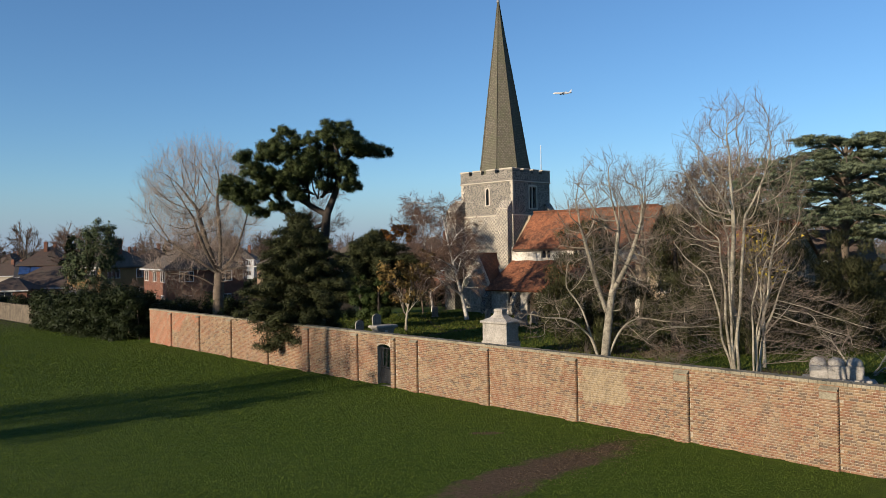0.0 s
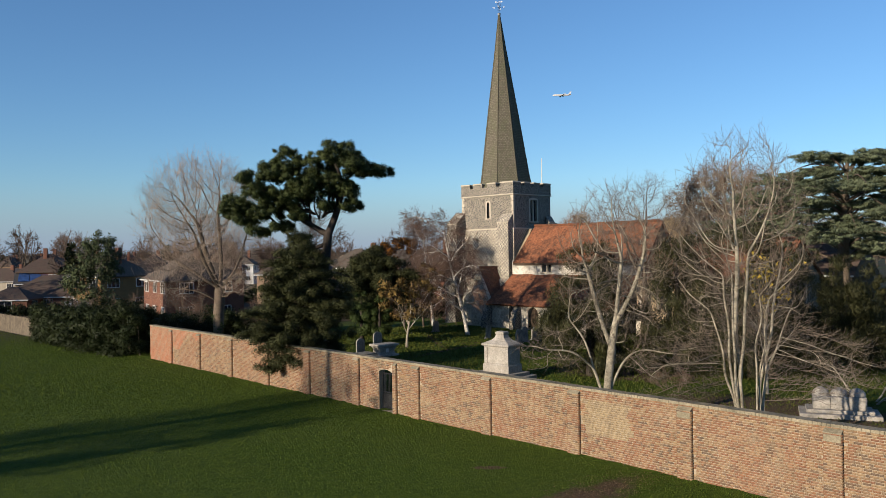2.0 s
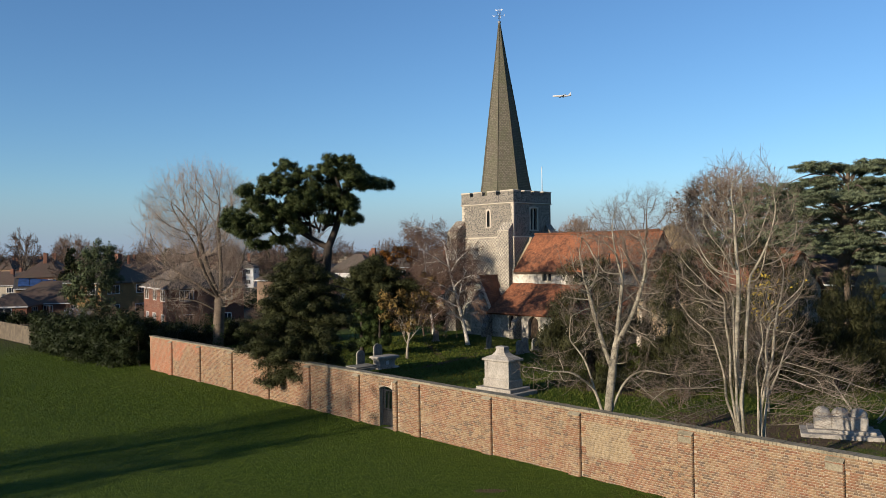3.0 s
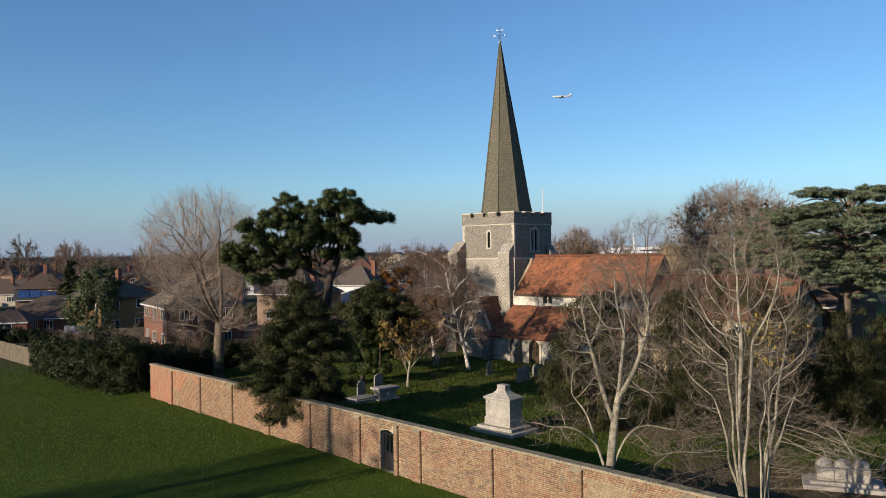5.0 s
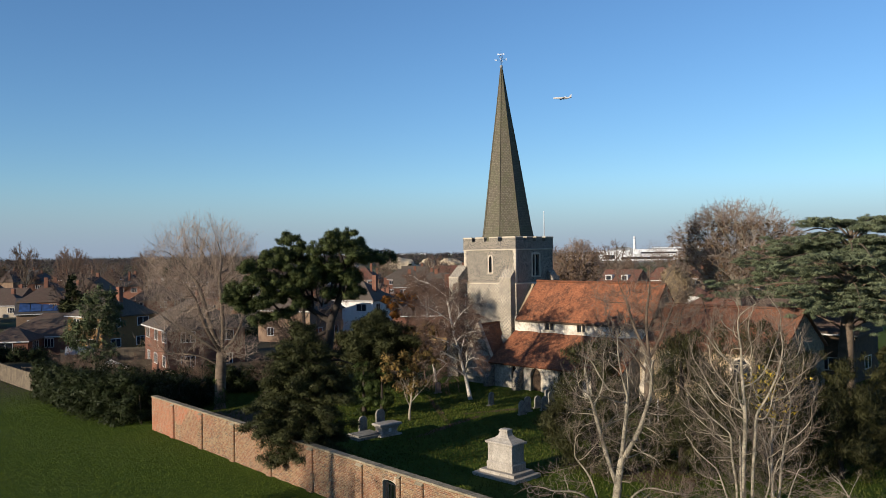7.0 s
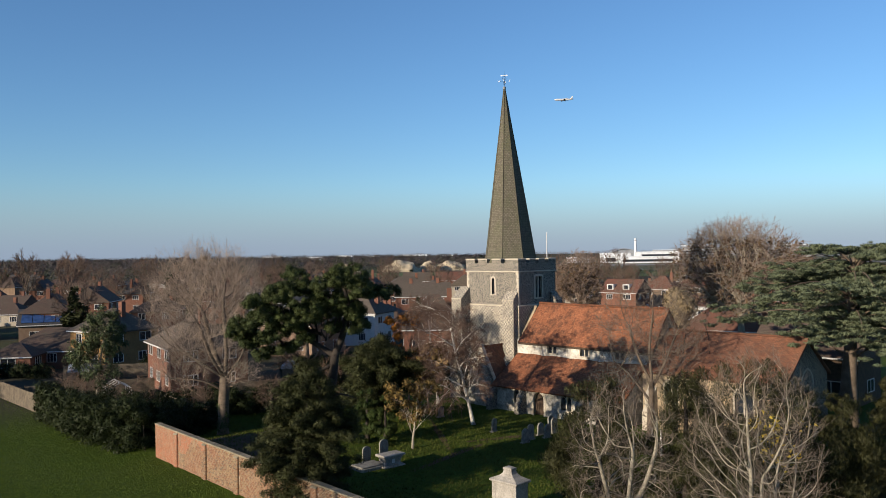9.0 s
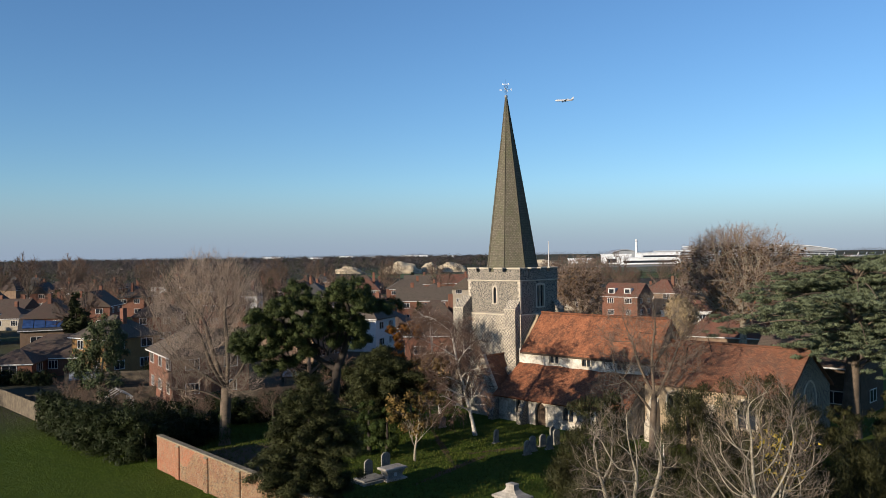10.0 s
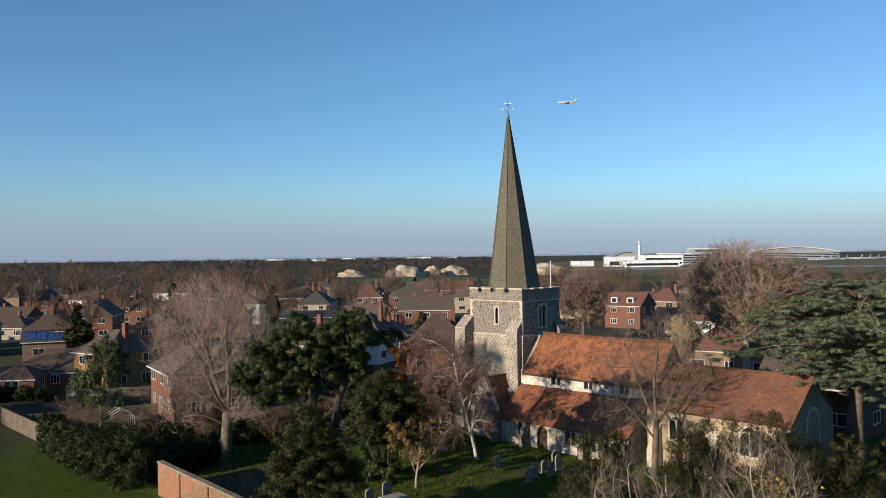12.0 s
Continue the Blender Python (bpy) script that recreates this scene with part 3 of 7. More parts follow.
child("brickwork", brick_mesh("brickwork", [b for b in rest if not is_red(b) and not is_buff(b)], MAT_BRICK), wall, "weathered buff and red bricks", "stuff")
child("red_brickwork", brick_mesh("red_brickwork", [b for b in rest if is_red(b)], MAT_RED_BRICK), wall, "rebuilt orange-red brick stretch", "stuff")
child("buff_brickwork", brick_mesh("buff_brickwork", [b for b in rest if is_buff(b) and not is_red(b)], MAT_BUFF_BRICK), wall, "patched yellow-buff bricks", "stuff")
pier_core = bmesh.new()
for p in PIERS:
    box_bm(p - (0.2 if p == 24.50 else PIER_W) + 0.012, p - 0.012, -PIER_OUT + 0.012, 0.02, -0.3, 2.18, bm=pier_core)
part("pier_core", pier_core, MAT_MORTAR, wall)
for p in PIERS:
    w = 0.22 if p == 24.50 else PIER_W
    slope = prism_bm([(-PIER_OUT - 0.01, 2.17), (0.02, 2.17), (0.02, 2.30), (-PIER_OUT - 0.01, 2.19)], 0, w)
    part("pier_cap", slope, MAT_COPING, wall, "mossy sloped pier cap", Matrix.Translation((p, 0, 0)) @ Matrix.Rotation(radians(90), 4, "Z"))
    if p > 38.0:
        part("pier_stone", box_bm(p - PIER_W + 0.01, p - 0.012, -PIER_OUT - 0.012, -PIER_OUT + 0.05, 1.93, 2.13, 0.012), MAT_COPING, wall, "weathered stone block in the pier")
coping = bmesh.new()
x = -3.9
while x < WALL_END:
    ln = rng.uniform(0.10, 0.12)
    dz = rng.uniform(-0.008, 0.008)
    z0, z1 = WALL_TOP - 0.002, WALL_TOP + 0.085 + dz
    vs = [coping.verts.new(c) for c in ((x, -0.035, z0), (x + ln, -0.035, z0), (x + ln, -0.03, z1), (x, -0.03, z1), (x, 0.39, z0), (x + ln, 0.39, z0), (x + ln, 0.385, z1), (x, 0.385, z1))]
    for q in ((0, 1, 2, 3), (1, 5, 6, 2), (4, 0, 3, 7), (3, 2, 6, 7), (5, 4, 7, 6)):
        coping.faces.new([vs[i] for i in q])
    x += ln + 0.008
cop = part("coping", coping, MAT_COPING, wall, "mossy brick-on-edge coping")
cop["kind"] = "stuff"
# iron gate in the wall's doorway
gate = thing("iron_gate", wall.matrix_world @ pose((DOOR[0] + DOOR[1]) / 2, 0.2, 0.02), "black iron barred gate, closed, in the brick wall", "gate")
hw = (DOOR[1] - DOOR[0]) / 2 - 0.03
frame_bm = bmesh.new()
for a, c in ((-hw, -hw + 0.05), (hw - 0.05, hw)):
    box_bm(a, c, -0.025, 0.025, 0.03, 1.74, 0.006, frame_bm)
for z in (0.08, 0.72, 0.80, 1.66):
    box_bm(-hw + 0.05, hw - 0.05, -0.02, 0.02, z, z + 0.05, 0.005, frame_bm)
part("gate_frame", frame_bm, MAT_IRON, gate)
for i in range(8):
    xx = -hw + 0.10 + i * (2 * hw - 0.2) / 7
    bar = bmesh.new()
    bmesh.ops.create_cone(bar, cap_ends=True, segments=6, radius1=0.011, radius2=0.011, depth=1.66, matrix=Matrix.Translation((xx, 0, 0.90)))
    part("bar", bar, MAT_IRON, gate)
part("lower_panel", box_bm(-hw + 0.05, hw - 0.05, -0.006, 0.006, 0.13, 0.72), MAT_IRON, gate)

# ---- church ----
CH = Matrix.Translation((4.565, 73.02, 0)) @ Matrix.Rotation(radians(-43), 4, "Z")
church = thing("church", CH, "flint and limewashed parish church with shingled spire and clay-tiled roofs", "church")


def slab(name, corners, material, parent, thick=0.14, cells=(14, 8), amp=0.025, label="", seed=0):
    """A roof slope: corners eave-left, eave-right, ridge-right, ridge-left; a little uneven, with thickness."""
    a, b, c, d = (Vector(p) for p in corners)
    nrm = (b - a).cross(d - a).normalized()
    nu, nv = cells
    verts, uvs = [], []
    for layer in (0, 1):
        for j in range(nv + 1):
            for i in range(nu + 1):
                s, t = i / nu, j / nv
                p = a.lerp(b, s).lerp(d.lerp(c, s), t)
                if layer == 0:
                    p = p + nrm * (amp * noise.noise(p * 0.8 + Vector((seed, 0, 0))) * 2 - 0.05 * math.sin(math.pi * s) * t * (amp / 0.025))
                else:
                    p = p - nrm * thick
                verts.append(p)
                uvs.append((s * (b - a).length, t * (d - a).length))
    w, off = nu + 1, (nu + 1) * (nv + 1)
    faces = []
    for j in range(nv):
        for i in range(nu):
            k = j * w + i
            faces.append((k, k + 1, k + w + 1, k + w))
            faces.append((off + k, off + k + w, off + k + w + 1, off + k + 1))
    for i in range(nu):
        faces.append((i, off + i, off + i + 1, i + 1))
        k = nv * w + i
        faces.append((k, k + 1, off + k + 1, off + k))
    for j in range(nv):
        k = j * w
        faces.append((k, k + w, off + k + w, off + k))
        k += nu
        faces.append((k, off + k, off + k + w, k + w))
    return child(name, mesh_of(name, verts, faces, material, uvs), parent, label)


def arch_points(x0, x1, z0, z1, rise, n=6):
    """Up the left jamb, over a pointed head, down the right jamb."""
    m0, w = (x0 + x1) / 2, (x1 - x0) / 2
    left = [(x0, z0)] + [(m0 - w * math.cos(k / n * math.pi / 2) ** 1.15, z1 - rise + rise * math.sin(k / n * math.pi / 2)) for k in range(n + 1)]
    right = [(2 * m0 - x, z) for x, z in left[:-1]][::-1]
    return left + right


def church_window(parent, x0, x1, z0, z1, y, rise, lights=1, m=None, surround=0.14):
    """A stone-framed window set into a wall's outer face at y, looking along -y."""
    fr = bmesh.new()
    outer, inner = arch_points(x0 - surround, x1 + surround, z0, z1 + surround, rise + surround * 0.4), arch_points(x0, x1, z0, z1, rise)
    rings = [[fr.verts.new((x, yy, z)) for x, z in pts] for pts, yy in ((outer, y + 0.05), (outer, y - 0.035), (inner, y - 0.035), (inner, y + 0.22))]
    for r0, r1 in zip(rings, rings[1:]):
        for i in range(len(r0) - 1):
            fr.faces.new((r0[i], r0[i + 1], r1[i + 1], r1[i]))
    win = part("window", fr, MAT_STONE, parent, "pale stone window surround", m)
    part("sill", box_bm(x0 - surround, x1 + surround, y - 0.08, y + 0.1, z0 - 0.12, z0 - 0.001, 0.01), MAT_STONE, win)
    gl = bmesh.new()
    gl.faces.new([gl.verts.new((x, y + 0.2, z)) for x, z in inner[::-1]])
    part("pane", gl, MAT_GLASS, win, "dark leaded glass")
    for i in range(1, lights):
        xm = x0 + (x1 - x0) * i / lights
        part("mullion", box_bm(xm - 0.05, xm + 0.05, y + 0.02, y + 0.19, z0, z1 - rise * 0.35), MAT_STONE, win)
    if lights > 1:
        for i in range(lights):
            a, c = x0 + (x1 - x0) * i / lights, x0 + (x1 - x0) * (i + 1) / lights
            hd = bmesh.new()
            pts = arch_points(a, c, z1 - rise * 1.0 - 0.2, z1 - rise * 0.55, (c - a) * 0.7)
            for i2 in range(len(pts) - 1):
                (xa, za), (xb, zb) = pts[i2], pts[i2 + 1]
                hd.faces.new([hd.verts.new(q) for q in ((xa, y + 0.05, za), (xb, y + 0.05, zb), (xb, y + 0.05, zb + 0.06), (xa, y + 0.05, za + 0.06))])
            part("tracery", hd, MAT_STONE, win)
    return win


def chequered(name, bm, material, parent, label=""):
    ob = part(name, bm, material, parent, label)
    return uv_by_slope(ob)


BASE = 0.45
TX0, TX1, TY0, TY1 = -6.38, 0.0, 0.0, 5.5
# tower stages
low = wall_with_holes(TX0 - 0.12, TX1 + 0.12, BASE, 9.30, TY0 - 0.12, TY1 + 0.12, [])
chequered("tower_lower_stage", low, MAT_CHEQUER, church, "flint and stone chequered tower stage")
south_hole, east_hole = (-3.20, -2.86, 10.35, 11.85, 0.3), (2.42, 3.40, 10.0, 12.0, 0.0)
chequered("belfry_wall", wall_with_holes(TX0, TX1, 9.30, 12.75, TY0, TY0 + 0.7, [(south_hole[0], south_hole[1], south_hole[2], south_hole[3], 0.3)]), MAT_FLINT, church, "flint belfry wall of the tower")
chequered("belfry_wall", box_bm(TX0, TX0 + 0.7, TY0 + 0.702, TY1 - 0.702, 9.30, 12.75), MAT_FLINT, church)
chequered("belfry_wall", box_bm(TX0, TX1, TY1 - 0.7, TY1, 9.30, 12.75), MAT_FLINT, church)
east_wall = part("belfry_wall", wall_with_holes(TY0 + 0.702, TY1 - 0.702, 9.30, 12.75, 0.0, 0.7, [(2.42, 3.40, 10.0, 12.0, 0)]), MAT_FLINT, church, "", Matrix.Rotation(radians(90), 4, "Z"))
uv_by_slope(east_wall)
part("tower_roof", box_bm(TX0 + 0.7, TX1 - 0.7, TY0 + 0.7, TY1 - 0.7, 12.3, 12.74), MAT_LEAD, church, "grey lead tower roof")
for z0, z1, o in ((9.24, 9.40, 0.16), (12.38, 12.52, 0.10)):
    band = bmesh.new()
    a = [[band.verts.new((x, y, z)) for x, y in ((TX0 - e, TY0 - e), (TX1 + e, TY0 - e), (TX1 + e, TY1 + e), (TX0 - e, TY1 + e))] for z, e in ((z0, -0.02), (z0 + 0.03, o), (z1 - 0.04, o), (z1, 0.0), (z1, -0.05))]
    for r0, r1 in zip(a, a[1:]):
        for i in range(4):
            band.faces.new((r0[i], r0[(i + 1) % 4], r1[(i + 1) % 4], r1[i]))
    part("string_course", band, MAT_STONE, church, "pale stone string course")
for x in (TX0 - 0.015, TX1 - 0.20):
    for z in np.arange(9.45, 12.3, 0.30):
        w = 0.34 if int(z * 10) % 2 else 0.22
        part("quoin", box_bm(x if x < -3 else x + 0.215 - w, x + w if x < -3 else x + 0.215, TY0 - 0.015, TY0 + 0.2, z, z + 0.28, 0.01), MAT_STONE, church)
# parapet with merlons
par = bmesh.new()
PW = 0.4
for bx in ((TX0 - 0.04, TX1 + 0.04, TY0 - 0.04, TY0 + PW), (TX0 - 0.04, TX1 + 0.04, TY1 - PW, TY1 + 0.04), (TX0 - 0.04, TX0 + PW, TY0 + PW, TY1 - PW), (TX1 - PW, TX1 + 0.04, TY0 + PW, TY1 - PW)):
    box_bm(*bx, 12.5, 13.22, bm=par)
chequered("parapet", par, MAT_FLINT, church, "flint parapet wall")
south_merlons = [(-6.42, -5.30), (-4.85, -3.75), (-3.10, -2.05), (-1.50, 0.04)]
east_merlons = [(-0.04, 1.05), (1.55, 2.45), (2.95, 3.85), (4.35, 5.54)]
for x0, x1 in south_merlons:
    for y0, y1 in ((TY0 - 0.04, TY0 + PW), (TY1 - PW, TY1 + 0.04)):
        mer = chequered("merlon", box_bm(x0, x1, y0, y1, 13.215, 13.52), MAT_FLINT, church)
        part("merlon_coping", prism_bm([(x0 - 0.04, 13.52), (x1 + 0.04, 13.52), (x1 + 0.03, 13.58), (x1 - 0.06, 13.64), (x0 + 0.06, 13.64), (x0 - 0.03, 13.58)], y0 - 0.05, y1 + 0.03), MAT_STONE, mer)
for y0, y1 in east_merlons[1:3] + [(PW, 1.05), (4.35, TY1 - PW)]:
    for x0, x1 in ((TX1 - PW, TX1 + 0.04), (TX0 - 0.04, TX0 + PW)):
        mer = chequered("merlon", box_bm(x0, x1, y0, y1, 13.215, 13.52), MAT_FLINT, church)
        part("merlon_coping", box_bm(x0 - 0.04, x1 + 0.05, y0 - 0.03, y1 + 0.03, 13.52, 13.63, 0.04), MAT_STONE, mer)
# buttresses with sloped heads
for nm, x0, x1, y0, z_top, z_slope in (("buttress", -1.38, -0.05, -0.72, 9.9, 10.75), ("buttress", -7.25, -6.0, -1.25, 9.9, 11.0)):
    bt = bmesh.new()
    for stage, (yy, zz, zs) in enumerate(((y0, z_top, z_slope), (y0 - 0.35, 4.6, 5.3))):
        o = [(x0, BASE), (x1, BASE), (x1, zz), (x0, zz)]
        box_bm(x0 - stage * 0.04, x1 + stage * 0.04, yy, 0.0, BASE, zz, bm=bt)
        vs = [bt.verts.new(c) for c in ((x0, yy, zz), (x1, yy, zz), (x1, 0.05, zs), (x0, 0.05, zs), (x0, 0.05, zz), (x1, 0.05, zz))]
        for q in ((0, 1, 2, 3), (0, 3, 4), (1, 5, 2)):
            bt.faces.new([vs[i] for i in q])
    b_ob = chequered(nm, bt, MAT_CHEQUER, church, "stepped buttress in flint and stone")
    part("weathering", mesh_slope := box_bm(x0 - 0.03, x1 + 0.03, y0 - 0.03, y0 + 0.1, z_top - 0.05, z_top + 0.03, 0.01), MAT_STONE, b_ob)
for y0, y1 in ((TY1 - 0.2, TY1 + 0.75),):
    part("buttress", box_bm(TX1 - 1.2, TX1 + 0.25, y0, y1, BASE, 9.9, 0.03), MAT_FLINT, church)
    part("buttress", prism_bm([(TX1 + 0.1, BASE), (TX1 + 0.75, BASE), (TX1 + 0.75, 9.6), (TX1 + 0.1, 10.5)], TY1 - 0.9, TY1), MAT_FLINT, church)
church_window(church, *south_hole[:4], TY0, 0.28, surround=0.15)
EAST = Matrix.Translation((TX1, 0, 0)) @ Matrix.Rotation(radians(90), 4, "Z")
church_window(church, *east_hole[:4], 0.0, 0.06, 2, EAST, 0.16)
# spire
sp_v, sp_uv, sp_f = [], [], []
SX, SY = -3.19, 2.75
TIP = Vector((-3.25, 2.25, 29.85))
rings = [(12.75, 2.95), (13.30, 2.66), (13.9, 2.48), (14.8, 2.32), (18.5, 1.78), (22.0, 1.25), (26.0, 0.62), (29.85, 0.06)]
for k, (z, r) in enumerate(rings):
    f = (z - 12.75) / (29.85 - 12.75)
    cx, cy = SX + (TIP.x - SX) * f, SY + (TIP.y - SY) * f
    for i in range(8):
        a = radians(22.5 + 45 * i)
        sp_v.append((cx + r * math.cos(a), cy + r * math.sin(a), z))
        sp_uv.append((i * 1.9, z))
for k in range(len(rings) - 1):
    for i in range(8):
        j = (i + 1) % 8
        sp_f.append((k * 8 + i, k * 8 + j, k * 8 + 8 + j, k * 8 + 8 + i))
sp_f.append(tuple(range((len(rings) - 1) * 8, len(rings) * 8)))
spire = child("spire", mesh_of("spire", sp_v, sp_f, MAT_SHINGLE), church, "tapering octagonal spire of weathered oak shingles")
uv_by_slope(spire)
for i in range(8):
    pts, rad = [], []
    for k, (z, r) in enumerate(rings[1:]):
        pts.append(sp_v[(k + 1) * 8 + i])
        rad.append(0.045)
    v, f = tubes([(np.array(pts), np.array(rad))], 5)
    child("hip_roll", np_mesh("hip_roll", v, f, MAT_SHINGLE), spire)
part("spire_cap", box_bm(TIP.x - 0.12, TIP.x + 0.12, TIP.y - 0.12, TIP.y + 0.12, 29.75, 30.0, 0.04), MAT_LEAD, spire)
vane = thing("weather_vane", CH @ Matrix.Translation(TIP + Vector((0, 0, 0.12))) @ Matrix.Rotation(radians(43 - 12), 4, "Z") @ Matrix.Scale(0.62, 4), "iron weather vane with letters on the spire tip", "weather vane")
v, f = tubes([(np.array([(0, 0, 0), (0, 0, 1.2), (0, 0, 2.45)]), np.array([0.045, 0.035, 0.015]))], 6)
child("rod", np_mesh("rod", v, f, MAT_IRON), vane)
for a in (0, 90):
    c, s = math.cos(radians(a)), math.sin(radians(a))
    v, f = tubes([(np.array([(-0.62 * c, -0.62 * s, 0.9), (0.62 * c, 0.62 * s, 0.9)]), np.array([0.022, 0.022]))], 5)
    child("arm", np_mesh("arm", v, f, MAT_IRON), vane)
for a, ch in ((180, "W"), (0, "E"), (90, "N"), (270, "S")):
    cu = bpy.data.curves.new("letter", "FONT")
    cu.body, cu.size, cu.align_x, cu.extrude = ch, 0.42, "CENTER", 0.02
    cu.materials.append(MAT_GILT)
    ob = new("letter", cu)
    ob.parent = vane
    ob.matrix_local = Matrix.Translation((0.80 * math.cos(radians(a)), 0.80 * math.sin(radians(a)), 0.75)) @ Matrix.Rotation(radians(90), 4, "X")
    ob["label"] = "silvered compass letter"
for r, z in ((0.16, 0.55), (0.24, 1.35)):
    sb = bmesh.new()
    for k in range(10):
        a0, a1 = k / 10 * 2 * math.pi, (k + 1) / 10 * 2 * math.pi
        vs = [sb.verts.new((rr * math.cos(a), y, z + rr * math.sin(a))) for y in (-0.02, 0.02) for a in (a0, a1) for rr in (r, r + 0.05)]
        for q in ((0, 1, 3, 2), (4, 6, 7, 5), (1, 5, 7, 3), (0, 2, 6, 4)):
            sb.faces.new([vs[i] for i in q])
    part("scroll", sb, MAT_IRON, vane)
arrow = bmesh.new()
prism_bm([(-0.55, 1.66), (-0.25, 1.72), (0.35, 1.72), (0.35, 1.62), (0.6, 1.75), (0.35, 1.9), (0.35, 1.8), (-0.25, 1.8), (-0.55, 1.9)], -0.015, 0.015, arrow)
part("arrow", arrow, MAT_GILT, vane)
pole = thing("flagpole", CH @ pose(-0.5, 4.9, 12.75), "slim white flagpole on the tower roof", "flagpole")
v, f = tubes([(np.array([(0, 0, 0), (0, 0, 3.2)]), np.array([0.05, 0.03]))], 8)
child("pole", np_mesh("pole", v, f, MAT_WHITE), pole)
fb = bmesh.new()
bmesh.ops.create_icosphere(fb, subdivisions=1, radius=0.07, matrix=Matrix.Translation((0, 0, 3.24)))
part("finial", fb, MAT_GILT, pole)

# nave
NX0, NX1, NRY, NRZ = 0.12, 13.7, 2.0, 9.54
cl = [(3.50, 4.46, 5.42, 6.25, 0), (6.91, 7.75, 5.42, 6.25, 0), (10.3, 11.2, 5.42, 6.25, 0)]
part("clerestory_wall", wall_with_holes(NX0, NX1, BASE, 6.42, -0.42, 0.2, cl), MAT_PLASTER, church, "patchy limewashed clerestory wall")
part("clerestory_wall", box_bm(NX0, NX1, 4.0, 4.42, BASE, 6.42), MAT_PLASTER, church, "patchy limewashed clerestory wall")
for x0 in (NX0, NX1 - 0.4):
    gb = prism_bm([(0.202, BASE), (3.998, BASE), (3.998, 6.42), (NRY, NRZ - 0.25), (0.202, 6.9)], 0, 0.4)
    part("nave_gable", gb, MAT_RUBBLE, church, "rubble stone nave gable", Matrix.Translation((x0 + 0.4, 0, 0)) @ Matrix.Rotation(radians(90), 4, "Z"))
for h in cl:
    church_window(church, h[0], h[1], h[2], h[3], -0.42, 0.35, 2, surround=0.10)
slab("nave_roof", [(NX0 + 0.3, -0.75, 6.22), (NX1 + 0.15, -0.75, 6.22), (NX1 + 0.15, NRY, NRZ), (NX0 + 0.75, NRY, NRZ)], MAT_TILE, church, 0.14, (26, 10), 0.035, "orange clay-tiled nave roof", 1)
slab("nave_roof", [(NX1 + 0.15, 4.75, 6.22), (NX0 + 0.3, 4.75, 6.22), (NX0 + 0.75, NRY, NRZ), (NX1 + 0.15, NRY, NRZ)], MAT_TILE, church, 0.14, (26, 10), 0.03, "orange clay-tiled nave roof", 2)
v, f = tubes([(np.array([(NX0 + 0.7 + i * 0.47, NRY, NRZ + 0.02 + 0.012 * math.sin(i * 1.7) - 0.05 * math.sin(math.pi * i / 27)) for i in range(28)]), np.full(28, 0.11))], 8)
child("ridge_tiles", np_mesh("ridge_tiles", v, f, MAT_TILE), church, "rounded clay ridge tiles")
part("eaves_board", box_bm(NX0 + 0.3, NX1 + 0.1, -0.70, -0.62, 6.02, 6.20, 0.01), MAT_OAK, church, "dark eaves board")

# south aisle
AX0, AX1, AY = 0.2, 13.0, -3.62
ah = [(2.35, 2.85, 1.45, 2.62, 0), (4.42, 5.48, 0.5, 2.62, 0), (7.22, 8.25, 1.40, 2.68, 0), (10.4, 11.4, 1.40, 2.68, 0)]
aw = wall_with_holes(AX0, AX1, BASE, 2.86, AY, AY + 0.5, ah)
for x0, x1 in ((AX0, AX0 + 0.5), (AX1 - 0.5, AX1)):
    g0 = [aw.verts.new((xx, yy, zz)) for xx in (x0, x1) for yy, zz in ((AY + 0.5, BASE), (-0.45, BASE), (-0.45, 5.05), (AY + 0.5, 2.95))]
    aw.faces.new(g0[:4])
    aw.faces.new(g0[4:][::-1])
    for i in range(4):
        aw.faces.new((g0[i], g0[4 + i], g0[4 + (i + 1) % 4], g0[(i + 1) % 4]))
bmesh.ops.recalc_face_normals(aw, faces=aw.faces)
part("aisle_wall", aw, MAT_AISLE, church, "patchy limewashed flint aisle wall")
church_window(church, 2.35, 2.85, 1.45, 2.62, AY, 0.3)
church_window(church, 7.22, 8.25, 1.40, 2.68, AY, 0.4, 2)
church_window(church, 10.4, 11.4, 1.40, 2.68, AY, 0.4, 2)
for x0, x1 in ((-0.12, 0.42), (3.02, 3.62), (9.0, 9.55), (12.6, 13.2)):
    bt = prism_bm([(0.0, BASE), (0.85, BASE), (0.85, 1.5), (0.6, 1.75), (0.6, 2.1), (0.0, 2.6)], 0, x1 - x0)
    part("buttress", bt, MAT_FLINT, church, "small sloped flint buttress", Matrix.Translation((x0, AY, 0)) @ Matrix.Rotation(radians(-90), 4, "Z"))
dr = bmesh.new()
outer, inner = arch_points(4.20, 5.70, BASE, 2.80, 0.75), arch_points(4.42, 5.48, BASE, 2.58, 0.6)
rg = [[dr.verts.new((x, yy, z)) for x, z in pts] for pts, yy in ((outer, AY + 0.06), (outer, AY - 0.05), (inner, AY - 0.05), (inner, AY + 0.35))]
for r0, r1 in zip(rg, rg[1:]):
    for i in range(len(r0) - 1):
        dr.faces.new((r0[i], r0[i + 1], r1[i + 1], r1[i]))
doorway = part("doorway", dr, MAT_STONE, church, "pointed stone doorway")
for i in range(6):
    xa = 4.42 + i * 0.1767
    part("door_plank", box_bm(xa + 0.004, xa + 0.172, AY + 0.30, AY + 0.36, BASE, 2.60, 0.006), MAT_OAK, doorway, "dark oak door plank")
